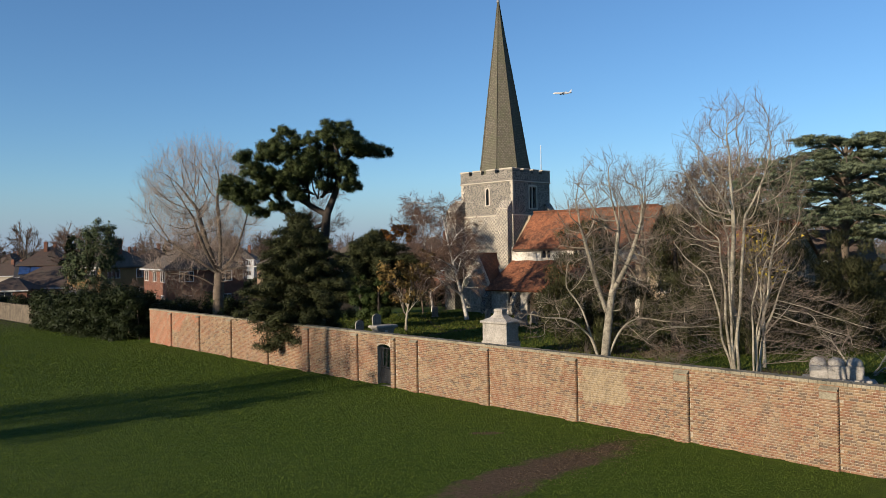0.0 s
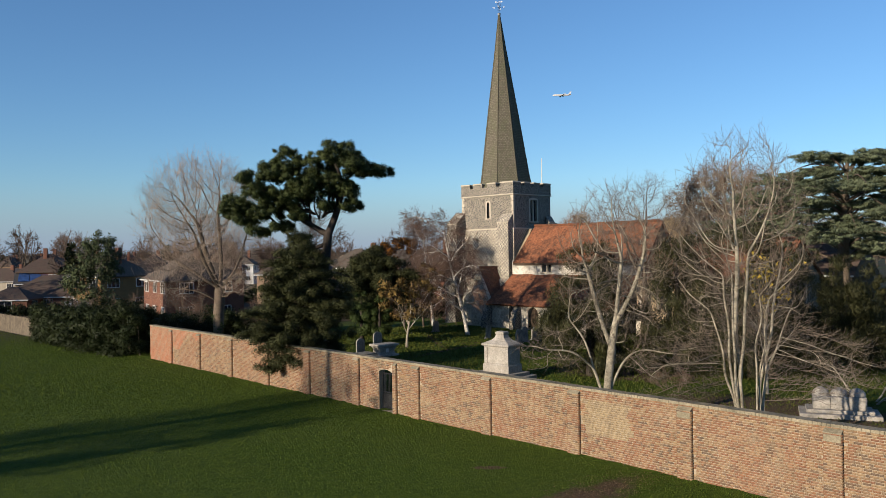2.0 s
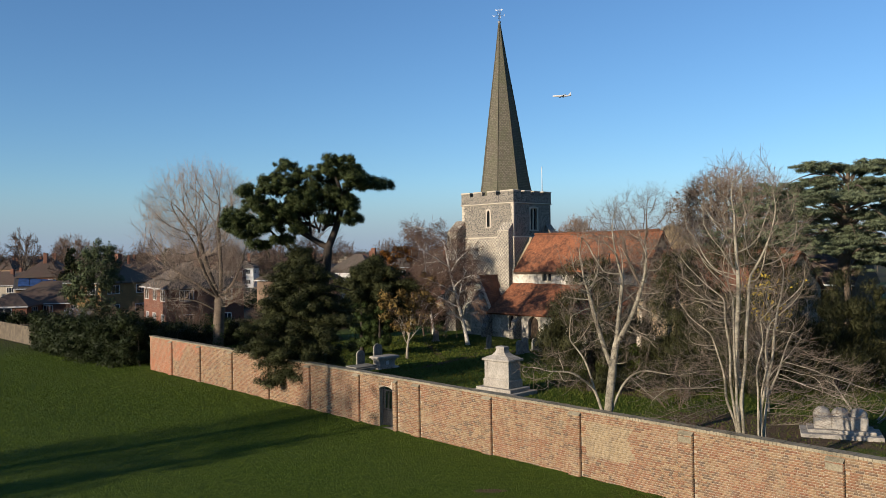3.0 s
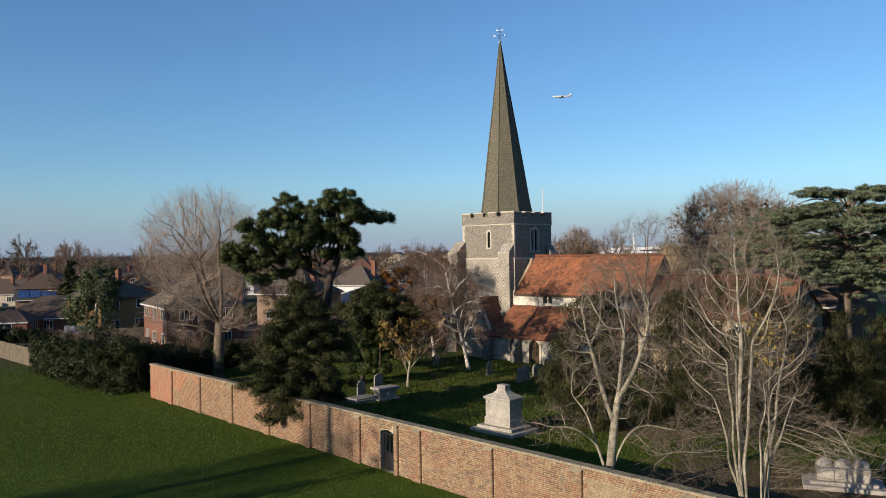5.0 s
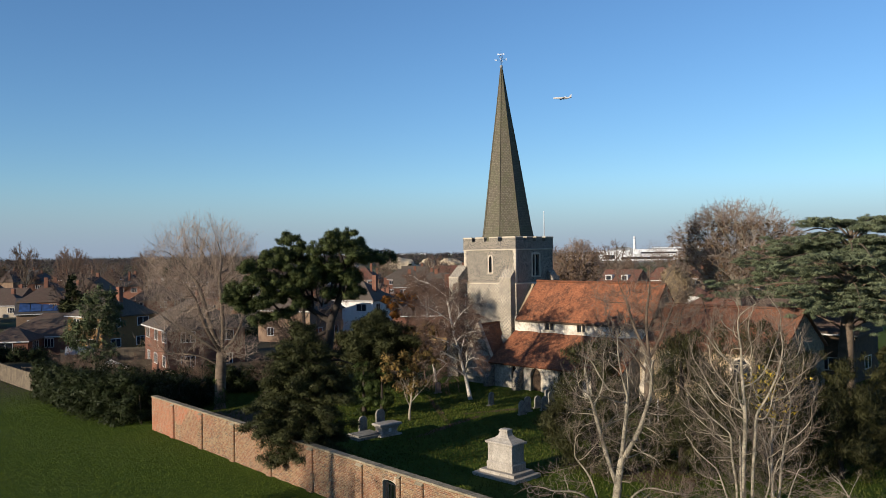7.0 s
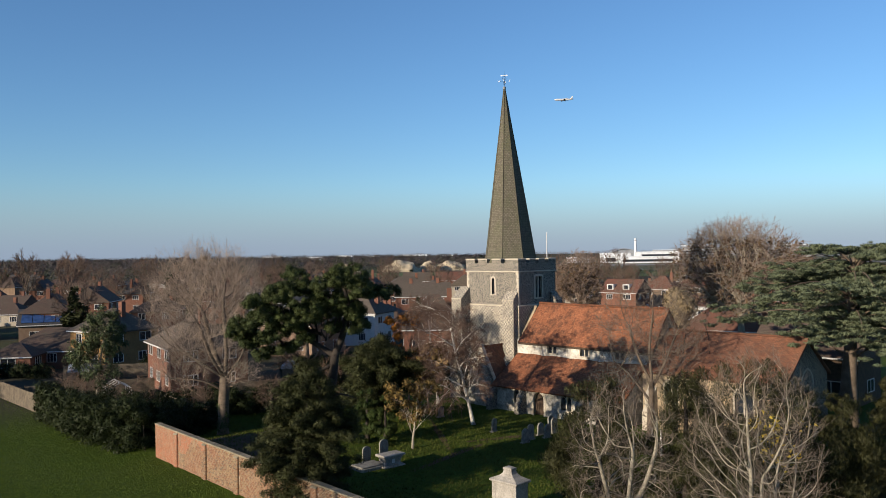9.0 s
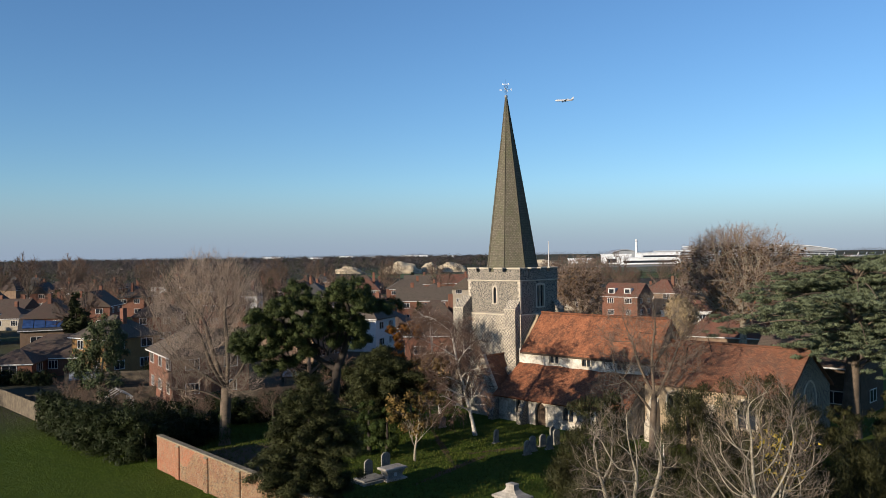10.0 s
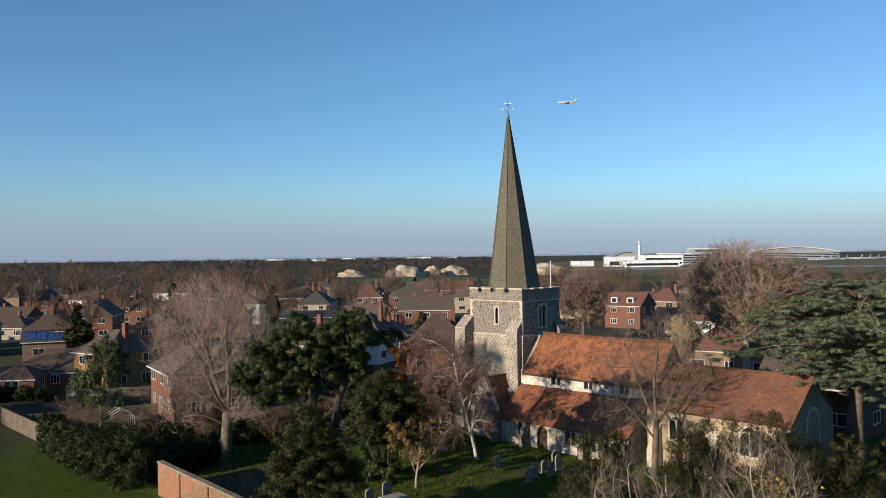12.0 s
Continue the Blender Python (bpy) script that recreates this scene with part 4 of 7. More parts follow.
slab("aisle_roof", [(AX0 - 0.25, -3.98, 2.72), (AX1 + 0.2, -3.98, 2.72), (AX1 + 0.2, -0.44, 5.22), (AX0 - 0.05, -0.44, 5.22)], MAT_TILE, church, 0.13, (24, 8), 0.04, "rust-brown clay-tiled aisle roof", 3)

# gabled chamber beside the tower
GX0, GX1, GYF, GEZ, GRZ = -3.25, 0.05, -3.45, 2.75, 6.0
gm = (GX0 + GX1) / 2
gw = prism_bm([(GX0, BASE), (GX1 - 0.25, BASE), (GX1 - 0.25, GEZ), (gm, GRZ), (GX0, GEZ)], GYF, GYF + 0.45)
box_bm(GX0, GX0 + 0.4, GYF + 0.45, -0.1, BASE, GEZ, bm=gw)
part("chamber_wall", gw, MAT_AISLE, church, "gabled flint chamber wall")
church_window(church, gm - 0.55, gm + 0.55, 1.35, 2.85, GYF, 0.5, 2)
for (xa, xb), sd in (((GX0 - 0.2, gm), 5), ((gm, GX1 - 0.05), 6)):
    if sd == 5:
        cs = [(xa, -0.1, GEZ - 0.1), (xa, GYF + 0.1, GEZ - 0.1), (gm, GYF + 0.1, GRZ - 0.05), (gm, -0.1, GRZ - 0.05)]
    else:
        cs = [(xb, GYF + 0.1, GEZ - 0.1), (xb, -0.1, GEZ - 0.1), (gm, -0.1, GRZ - 0.05), (gm, GYF + 0.1, GRZ - 0.05)]
    slab("chamber_roof", cs, MAT_TILE_OLD, church, 0.12, (8, 8), 0.02, "steep brown-tiled roof", sd)
for sgn in (-1, 1):
    vg = prism_bm([(gm, GRZ + 0.12), (gm + sgn * 1.75, GEZ + 0.02), (gm + sgn * 1.75, GEZ - 0.22), (gm, GRZ - 0.12)], GYF - 0.06, GYF + 0.3)
    part("gable_coping", vg, MAT_STONE, church, "pale stone gable coping")

# chancel
CX1, CY0, CY1, CRZ, CEZ = 24.5, -1.9, 5.9, 7.85, 5.05
chh = [(21.02, 22.32, 2.5, 4.5, 0), (15.6, 16.6, 2.8, 4.5, 0)]
cw = wall_with_holes(NX1, CX1, BASE, CEZ + 0.1, CY0, CY0 + 0.6, chh)
box_bm(NX1, CX1, CY1 - 0.6, CY1, BASE, CEZ + 0.1, bm=cw)
part("chancel_wall", cw, MAT_RUBBLE, church, "tan rubble stone chancel wall")
ge = prism_bm([(CY0, BASE), (CY1, BASE), (CY1, CEZ), (NRY, CRZ - 0.1), (CY0, CEZ)], 0, 0.6)
part("east_gable", ge, MAT_FLINT, church, "dark flint east gable", Matrix.Translation((CX1 + 0.003, 0, 0)) @ Matrix.Rotation(radians(90), 4, "Z"))
church_window(church, 0.9, 3.1, 2.6, 5.6, 0.0, 1.3, 3, Matrix.Translation((CX1 + 0.01, 0, 0)) @ Matrix.Rotation(radians(90), 4, "Z"))
church_window(church, 21.02, 22.32, 2.5, 4.5, CY0, 0.7, 2)
church_window(church, 15.6, 16.6, 2.8, 4.5, CY0, 0.5, 2)
part("brick_quoin", box_bm(23.75, 24.53, CY0 - 0.02, CY0 + 0.2, BASE, 4.9, 0.01), MAT_HOUSE_BRICK, church, "patched red brick corner")
for z in (1.6, 2.6, 3.6, 4.5):
    part("stone_band", box_bm(23.75, 24.54, CY0 - 0.03, CY0 + 0.15, z, z + 0.2, 0.01), MAT_STONE, church)
for x in (14.2, 18.8):
    bt = prism_bm([(0.0, BASE), (1.0, BASE), (1.0, 2.0), (0.6, 2.5), (0.6, 3.2), (0.0, 3.9)], 0, 0.7)
    part("buttress", bt, MAT_STONE, church, "sloped stone buttress", Matrix.Translation((x, CY0, 0)) @ Matrix.Rotation(radians(-90), 4, "Z"))
slab("chancel_roof", [(NX1 + 0.1, CY0 - 0.3, CEZ - 0.08), (CX1 + 0.2, CY0 - 0.3, CEZ - 0.08), (CX1 + 0.2, NRY, CRZ), (NX1 + 0.1, NRY, CRZ)], MAT_TILE_OLD, church, 0.14, (22, 10), 0.035, "rust-brown clay-tiled chancel roof", 7)
slab("chancel_roof", [(CX1 + 0.2, CY1 + 0.3, CEZ - 0.08), (NX1 + 0.1, CY1 + 0.3, CEZ - 0.08), (NX1 + 0.1, NRY, CRZ), (CX1 + 0.2, NRY, CRZ)], MAT_TILE_OLD, church, 0.14, (22, 10), 0.03, "rust-brown clay-tiled chancel roof", 8)
v, f = tubes([(np.array([(NX1 + 0.1 + i * 0.46, NRY, CRZ + 0.02 + 0.01 * math.sin(i * 2.1)) for i in range(24)]), np.full(24, 0.10))], 8)
child("ridge_tiles", np_mesh("ridge_tiles", v, f, MAT_TILE_OLD), church, "rounded clay ridge tiles")

# ---- trees ----
def bare_tree(name, x, y, label, seed, height, radius, bark, twig, spec, stems=1, lean=(0, 0), stem_spread=8, levels=5, place=True, category="tree", sides=(9, 6, 4, 3, 3), group="", trunk_share=0.62, ivy=None, fine=0.0, slim=1.0):
    """A leafless tree: stems, limbs and fine twigs grown from the ground."""
    r = np.random.default_rng(seed)
    fine = fine or max(0.006, math.hypot(x, y) * 0.00016)
    out = [[] for _ in range(levels)]
    for s in range(stems):
        a = 2 * math.pi * (s + 0.3 * r.random()) / stems
        k = math.tan(radians(stem_spread)) if stems > 1 else 0
        way = (lean[0] + k * math.cos(a), lean[1] + k * math.sin(a), 1)
        o = (0.35 * math.cos(a), 0.35 * math.sin(a), -0.15) if stems > 1 else (0, 0, -0.15)
        grow(r, o, way, height * trunk_share * r.uniform(0.9, 1.1), radius * r.uniform(0.85, 1.1), levels, spec, out, 0, fine, slim)
    top = max(p[:, 2].max() for lv in out for p, _ in lv)
    scale = height / top
    ob = thing(name, pose(x, y, on_ground(x, y)) if place else Matrix(), label, category, group)
    for lv in range(2):
        for p, rad in out[lv]:
            if lv == 0:
                rad[0] *= 1.35
    for p, rad in out[0]:
        v, f = tubes([(p * scale, rad)], sides[0])
        me = np_mesh("trunk", v, f, bark)
        me.polygons.foreach_set("use_smooth", np.ones(len(me.polygons), dtype=bool))
        child("trunk", me, ob)
    if y < 70 and height > 6:
        for p, rad in out[1]:
            v, f = tubes([(p * scale, rad)], sides[1])
            child("limb", np_mesh("limb", v, f, bark), ob)
        rest = out[2:3]
    else:
        rest = out[1:3]
    for nm, levels_in, mat, first in (("branchwork", rest, bark, 3 - len(rest)), ("twig_canopy", out[3:], twig, 3)):
        pieces = [tubes([(p * scale, rad) for p, rad in lv], sides[first + i]) for i, lv in enumerate(levels_in) if lv]
        if not pieces:
            continue
        vs, fs, base = [], [], 0
        for v, f in pieces:
            vs.append(v)
            fs.append(f + base)
            base += len(v)
        child(nm, np_mesh(nm, np.concatenate(vs), np.concatenate(fs), mat), ob, kind="stuff")
    if ivy:
        z0, z1, rr, n = ivy
        stem = out[0][0][0] * scale
        c = [stem[np.argmin(abs(stem[:, 2] - z))] for z in np.linspace(z0, z1, 8)]
        v, f = leaf_cloud(r, c, [(rr, rr, (z1 - z0) / 9)] * 8, n // 8, 0.14)
        child("ivy", np_mesh("ivy", v, f, MAT_IVY_LIT_YEW), ob, "dark green ivy", "stuff")
    return ob


def leafy(name, x, y, label, seed, clumps, material, size, per, bark=MAT_BARK_BROWN, trunk=None, limbs=(), flat=0.0, droop=0.0, shell=0.5, long=1.6, category="tree", place=True, crown="crown", outward=0.4):
    """A tree or shrub in leaf: trunk and limbs as tubes [(points, radii)], crown of clumps (x, y, z, rx, ry, rz)."""
    r = np.random.default_rng(seed)
    ob = thing(name, pose(x, y, on_ground(x, y)) if place else Matrix(), label, category)
    if trunk is not None:
        v, f = tubes([trunk], 9)
        me = np_mesh("trunk", v, f, bark)
        me.polygons.foreach_set("use_smooth", np.ones(len(me.polygons), dtype=bool))
        child("trunk", me, ob)
    if limbs:
        v, f = tubes(limbs, 6)
        child("branchwork", np_mesh("branchwork", v, f, bark), ob, kind="stuff")
    c = np.array(clumps, float)
    vol = (c[:, 3] * c[:, 4] + c[:, 4] * c[:, 5] + c[:, 3] * c[:, 5])
    counts = np.maximum(20, per * vol / vol.mean()).astype(int)
    v, f = leaf_cloud(r, c[:, :3], c[:, 3:], counts, size, flat, droop, shell, long, outward)
    child(crown, np_mesh(crown, v, f, material), ob, kind="stuff")
    return ob


def bend(points, r0, r1):
    """A smooth path through points with a taper."""
    p = np.array(points, float)
    t = np.linspace(0, len(p) - 1, 6 * (len(p) - 1) + 1)
    i = np.clip(t.astype(int), 0, len(p) - 2)
    k = (t - i)[:, None]
    pm, p0, p1, p2 = p[np.maximum(i - 1, 0)], p[i], p[i + 1], p[np.minimum(i + 2, len(p) - 1)]
    q = 0.5 * (2 * p0 + (p1 - pm) * k + (2 * pm - 5 * p0 + 4 * p1 - p2) * k**2 + (3 * p0 - pm - 3 * p1 + p2) * k**3)
    return q, np.linspace(r0, r1, len(q))


def sticks(a, b, r0, r1):
    """Straight three-sided twigs from points a to b; returns arrays of verts and quads."""
    d = b - a
    d = d / (np.linalg.norm(d, axis=1, keepdims=True) + 1e-9)
    n1 = np.cross(d, np.array([0.31, 0.87, 0.39]))
    n1 /= np.linalg.norm(n1, axis=1, keepdims=True) + 1e-9
    n2 = np.cross(d, n1)
    rings = []
    for p, rad in ((a, r0), (b, r1)):
        for k in range(3):
            t = 2 * math.pi * k / 3
            rings.append(p + rad * (math.cos(t) * n1 + math.sin(t) * n2))
    v = np.stack(rings, 1).reshape(-1, 3)
    base = np.arange(len(a))[:, None, None] * 6
    f = np.array([(0, 1, 4, 3), (1, 2, 5, 4), (2, 0, 3, 5)])[None] + base
    return v, f.reshape(-1, 4)


def joined(pieces):
    vs, fs, base = [], [], 0
    for v, f in pieces:
        vs.append(v), fs.append(f + base)
        base += len(v)
    return np.concatenate(vs), np.concatenate(fs)


def dome_tree(name, x, y, label, seed, fork, radius, bark, twig, centre, radii, limbs=14, subs=12, twigs=10, tips=4, fine=0.012, low=-0.35, group="", haze=None, rise=0.3, wild=0.42):
    """A leafless tree whose limbs fan out from a fork and whose twigs fill an even domed crown."""
    r = np.random.default_rng(seed)
    c, rd = np.array(centre, float), np.array(radii, float)
    size = rd.mean()
    ob = thing(name, pose(x, y, on_ground(x, y)), label, "tree", group)
    top = np.array([c[0] * 0.8, c[1] * 0.8, c[2] - 0.05 * rd[2]])
    v, f = tubes([bend([(0, 0, -0.2), (c[0] * 0.12, c[1] * 0.1, fork * 0.55), (c[0] * 0.3, c[1] * 0.3, fork), (c[0] * 0.6, c[1] * 0.6, (fork + top[2]) / 2), top], radius * 1.2, radius * 0.1)], 10)
    me = np_mesh("trunk", v, f, bark)
    me.polygons.foreach_set("use_smooth", np.ones(len(me.polygons), dtype=bool))
    child("trunk", me, ob)
    main, side_ps, A, B, DIR = [], [], [], [], []
    k = np.linspace(0, 1, 7)[:, None]
    for i in range(limbs):
        uz = low + (0.98 - low) * ((i + 0.5) / limbs) ** 0.9
        a = i * 2.39996 + r.uniform(-0.3, 0.3)
        h = math.sqrt(1 - min(1, uz * uz))
        u = np.array([h * math.cos(a), h * math.sin(a), uz])
        p2 = c + rd * u * r.uniform(0.6, 0.78)
        z0 = fork + max(0, uz) * (top[2] - fork) * 0.55 * r.uniform(0.5, 1.0)
        s = z0 / top[2]
        p0 = np.array([top[0] * s, top[1] * s, z0]) * np.array([0.6, 0.6, 1])
        p1 = p0 + (p2 - p0) * 0.45 + np.array([0, 0, -0.06 * size * (1 - uz)])
        q = p0 * (1 - k) ** 2 + 2 * p1 * k * (1 - k) + p2 * k**2 + r.normal(0, 0.016 * size, (7, 3)) * (k > 0)
        main.append((q, np.linspace(radius * 0.42, radius * 0.1, 7)))
        for j in range(subs):
            t = 0.22 + 0.78 * (j + r.random()) / subs
            i0 = min(int(t * 6), 5)
            s0 = q[i0] + (q[i0 + 1] - q[i0]) * (t * 6 - i0)
            w = u + r.normal(0, 0.42, 3)
            w[2] = max(w[2], low - 0.15)
            w /= np.linalg.norm(w)
            s2 = c + rd * w * r.uniform(0.72, 0.93)
            s1 = s0 + (s2 - s0) * 0.5 + (q[i0 + 1] - q[i0]) * 0.5 + r.normal(0, 0.03 * size, 3)
            kk = np.linspace(0, 1, 4)[:, None]
            sq = s0 * (1 - kk) ** 2 + 2 * s1 * kk * (1 - kk) + s2 * kk**2
            side_ps.append((sq, np.linspace(max(fine * 1.6, radius * 0.11), fine, 4)))
            tt = r.uniform(0.2, 1.0, twigs) * 3
            ii = np.minimum(tt.astype(int), 2)
            A.append(sq[ii] + (sq[ii + 1] - sq[ii]) * (tt - ii)[:, None])
            DIR.append(np.repeat((s2 - s0)[None] / (np.linalg.norm(s2 - s0) + 1e-9), twigs, 0))
    A, D = np.concatenate(A), np.concatenate(DIR)

    def shoot(a, d, ln):
        out = (a - c) / rd
        out /= np.linalg.norm(out, axis=1, keepdims=True) + 1e-9
        d = d * 0.5 + out * 0.35 + r.normal(0, wild, a.shape) + np.array([0, 0, rise])
        d /= np.linalg.norm(d, axis=1, keepdims=True)
        b = a + d * ln * r.uniform(0.5, 1.3, (len(a), 1))
        over = np.linalg.norm((b - c) / rd, axis=1, keepdims=True) * r.uniform(0.94, 1.04, (len(a), 1))
        b = np.where(over > 1.06, a + (b - a) * 0.35, b)
        return b, d

    B, D2 = shoot(A, D, 0.24 * size)
    tk = r.uniform(0.25, 1.0, (len(A) * tips, 1))
    a2 = np.repeat(A, tips, 0) + np.repeat(B - A, tips, 0) * tk
    b2, _ = shoot(a2, np.repeat(D2, tips, 0), 0.13 * size)
    for q in main if y < 80 else ():
        v, f = tubes([q], 6)
        child("limb", np_mesh("limb", v, f, bark), ob)
    v, f = joined([tubes(side_ps, 4)] + ([tubes(main, 5)] if y >= 80 else []))
    child("branchwork", np_mesh("branchwork", v, f, bark), ob, kind="stuff")
    v, f = joined([sticks(A, B, fine * 0.8, fine * 0.55), sticks(a2, b2, fine * 0.6, fine * 0.4)])
    child("twig_canopy", np_mesh("twig_canopy", v, f, twig), ob, kind="stuff")
    if haze:
        mat, n, sz, zmax = haze
        keep = a2[a2[:, 2] < zmax]
        pk = keep[r.integers(0, len(keep), n)]
        v, f = leaf_cloud(r, pk, np.full((n, 3), 0.25), 1, sz)
        child("foliage", np_mesh("foliage", v, f, mat), ob, "withered brown leaves", "stuff")
    return ob


def crown_skeleton(r, chains, pulls, step, kill, lift=0.0, rounds=170):
    """Branches that grow from the given stems towards scattered points of the crown. Returns places and parents."""
    pos, par = [], []
    for chain in chains:
        q, _ = bend(chain, 1, 1)
        last = -1
        if pos and q[0][2] > 0.3:
            last = int(np.argmin(np.linalg.norm(np.array(pos) - q[0], axis=1)))
            q = q[1:]
        for p in q:
            if last >= 0 and np.linalg.norm(p - pos[last]) < step * 0.6:
                continue
            pos.append(np.array(p, float)), par.append(last)
            last = len(pos) - 1
    pos = np.array(pos)
    kids = np.bincount([p for p in par if p >= 0], minlength=len(pos)).tolist()
    d = np.linalg.norm(pulls[:, None] - pos[None], axis=2)
    near, dist = d.argmin(1), d.min(1)
    for _ in range(rounds):
        live = dist > kill
        pulls, near, dist = pulls[live], near[live], dist[live]
        if not len(pulls):
            break
        way = (pulls - pos[near]) / dist[:, None]
        acc = np.zeros((len(pos), 3))
        np.add.at(acc, near, way)
        at = np.unique(near)
        at = at[[kids[i] < 3 for i in at]]
        if not len(at):
            break
        g = acc[at] / (np.linalg.norm(acc[at], axis=1, keepdims=True) + 1e-9)
        g = g + r.normal(0, 0.09, g.shape) + np.array([0, 0, lift])
        g /= np.linalg.norm(g, axis=1, keepdims=True)
        fresh = pos[at] + g * step
        base = len(pos)
        for i in at:
            par.append(int(i))
            kids[i] += 1
            kids.append(0)
        pos = np.concatenate([pos, fresh])
        d = np.linalg.norm(pulls[:, None] - fresh[None], axis=2)
        k, m = d.argmin(1), d.min(1)
        closer = m < dist
        near, dist = np.where(closer, base + k, near), np.where(closer, m, dist)
    return pos, np.array(par)


def grown_tree(name, x, y, label, seed, chains, blobs, radius, bark, twig, n=900, step=0.3, kill=0.5, tip=0.009, twigs=4, twig_len=0.5, up=0.35, lift=0.06, category="tree", group="", leaves=None, limbs=26, spread=0.42, tips=2):
    """A leafless tree grown into a crown made of ellipsoids (x, y, z, rx, ry, rz, share); leaves: (material, clumps, per clump, size, clump radius)."""
    r = np.random.default_rng(seed)
    pulls = []
    share = sum(b[6] for b in blobs)
    for b in blobs:
        m = int(n * b[6] / share)
        d = r.normal(0, 1, (m, 3))
        d *= (r.random((m, 1)) ** 0.27) / np.linalg.norm(d, axis=1, keepdims=True)
        pulls.append(np.array(b[:3]) + d * np.array(b[3:6]))
    pos, par = crown_skeleton(r, [np.array(c, float) for c in chains], np.concatenate(pulls), step, kill, lift)
    m = len(pos)
    count = np.zeros(m)
    has_kid = np.zeros(m, bool)
    has_kid[par[par >= 0]] = True
    count[~has_kid] = 1
    for i in range(m - 1, -1, -1):
        if par[i] >= 0:
            count[par[i]] += count[i]
    roots = [i for i in range(m) if par[i] < 0]
    power = math.log(max(8, max(count[i] for i in roots))) / math.log(radius / tip)
    rad = tip * count ** (1 / power)
    # each path follows its thickest child
    heir = np.full(m, -1)
    for i in np.argsort(count):
        if par[i] >= 0:
            heir[par[i]] = i
    paths = []
    for i in range(m):
        if par[i] < 0 or heir[par[i]] != i:
            ids, j = [i], heir[i]
            while j >= 0:
                ids.append(j)
                j = heir[j]
            q, w = pos[ids], rad[ids]
            if par[i] >= 0:
                q, w = np.concatenate([pos[par[i]][None], q]), np.concatenate([w[:1], w])
            if len(q) > 1:
                if len(q) > 3:
                    q[1:-1] = 0.5 * q[1:-1] + 0.25 * (q[:-2] + q[2:])
                paths.append((par[i] < 0, q, w))
    ob = thing(name, pose(x, y, on_ground(x, y)), label, category, group)
    paths.sort(key=lambda p: (not p[0], -p[2][0]))
    rest, thin, solo = [], [], 0
    for root, q, w in paths:
        if root:
            w = w.copy()
            w[:2] *= np.array([1.4, 1.15])[: len(w)]
            v, f = tubes([(q, w)], 9)
            me = np_mesh("trunk", v, f, bark)
            me.polygons.foreach_set("use_smooth", np.ones(len(me.polygons), dtype=bool))
            child("trunk", me, ob)
        elif solo < limbs and w[0] > 2.2 * tip:
            solo += 1
            v, f = tubes([(q, w)], 6)
            child("limb", np_mesh("limb", v, f, bark), ob)
        elif w[0] > 1.25 * tip:
            rest.append((q, w))
        else:
            thin.append((q, w))
    if rest:
        v, f = tubes(rest, 4)
        child("branchwork", np_mesh("branchwork", v, f, bark), ob, kind="stuff")
    ends = np.where(count <= 4)[0]
    ends = ends[par[ends] >= 0]
    way = pos[ends] - pos[par[ends]]
    way /= np.linalg.norm(way, axis=1, keepdims=True) + 1e-9

    def shoots(a, w, k, ln, spread):
        a, w = np.repeat(a, k, 0), np.repeat(w, k, 0)
        w = w * 0.75 + r.normal(0, spread, a.shape) + np.array([0, 0, up])
        w /= np.linalg.norm(w, axis=1, keepdims=True)
        return a, a + w * ln * r.uniform(0.4, 1.3, (len(a), 1)), w

    a1, b1, w1 = shoots(pos[ends], way, twigs, twig_len, spread)
    a2, b2, _ = shoots(a1 + (b1 - a1) * r.uniform(0.3, 1.0, (len(a1), 1)), w1, tips, twig_len * 0.55, 0.5)
    pieces = [sticks(a1, b1, tip * 0.62, tip * 0.42), sticks(a2, b2, tip * 0.48, tip * 0.34)]
    if thin:
        pieces.append(tubes(thin, 3))
    v, f = joined(pieces)
    child("twig_canopy", np_mesh("twig_canopy", v, f, twig), ob, kind="stuff")
    if leaves:
        mat, k, per, size, rr = leaves
        at = b1[r.integers(0, len(b1), k)]
        v, f = leaf_cloud(r, at, np.full((k, 3), rr) * r.uniform(0.6, 1.3, (k, 1)), per, size, shell=0.1, droop=0.5, long=2.6)
        child("foliage", np_mesh("foliage", v, f, mat), ob, kind="stuff")
    return ob


VASE = [(9, 0.55, 32, 0.10, 0.07, 0.28), (8, 0.50, 36, 0.09, 0.12, 0.2), (7, 0.5, 38, 0.05, 0.16, 0.15), (6, 0.55, 40, 0.03, 0.2, 0.1), (0, 0, 0, 0.02, 0.2, 0)]
SPREAD = [(10, 0.72, 55, 0.03, 0.06, 0.3), (8, 0.55, 42, 0.06, 0.12, 0.2), (7, 0.5, 42, 0.06, 0.16, 0.15), (6, 0.55, 42, 0.05, 0.2, 0.1), (0, 0, 0, 0.03, 0.2, 0)]
WEEP = [(12, 0.42, 45, 0.02, 0.06, 0.2), (9, 0.6, 42, -0.10, 0.10, 0.2), (8, 0.6, 42, -0.35, 0.14, 0.15), (6, 0.8, 30, -0.8, 0.12, 0.1), (0, 0, 0, -0.9, 0.1, 0)]
SMALL = [(7, 0.6, 42, 0.04, 0.1, 0.2), (6, 0.55, 42, 0.04, 0.14, 0.15), (5, 0.55, 42, 0.03, 0.18, 0.1), (0, 0, 0, 0, 0.2, 0)]
FAR_TREE = [(9, 0.75, 42, 0.05, 0.07, 0.3), (7, 0.55, 42, 0.05, 0.12, 0.15), (6, 0.6, 42, 0.04, 0.18, 0.1), (0, 0, 0, 0, 0.2, 0)]

MAT_WITHERED = foliage("withered_brown_leaves", (0.07, 0.044, 0.022), (0.17, 0.105, 0.05))
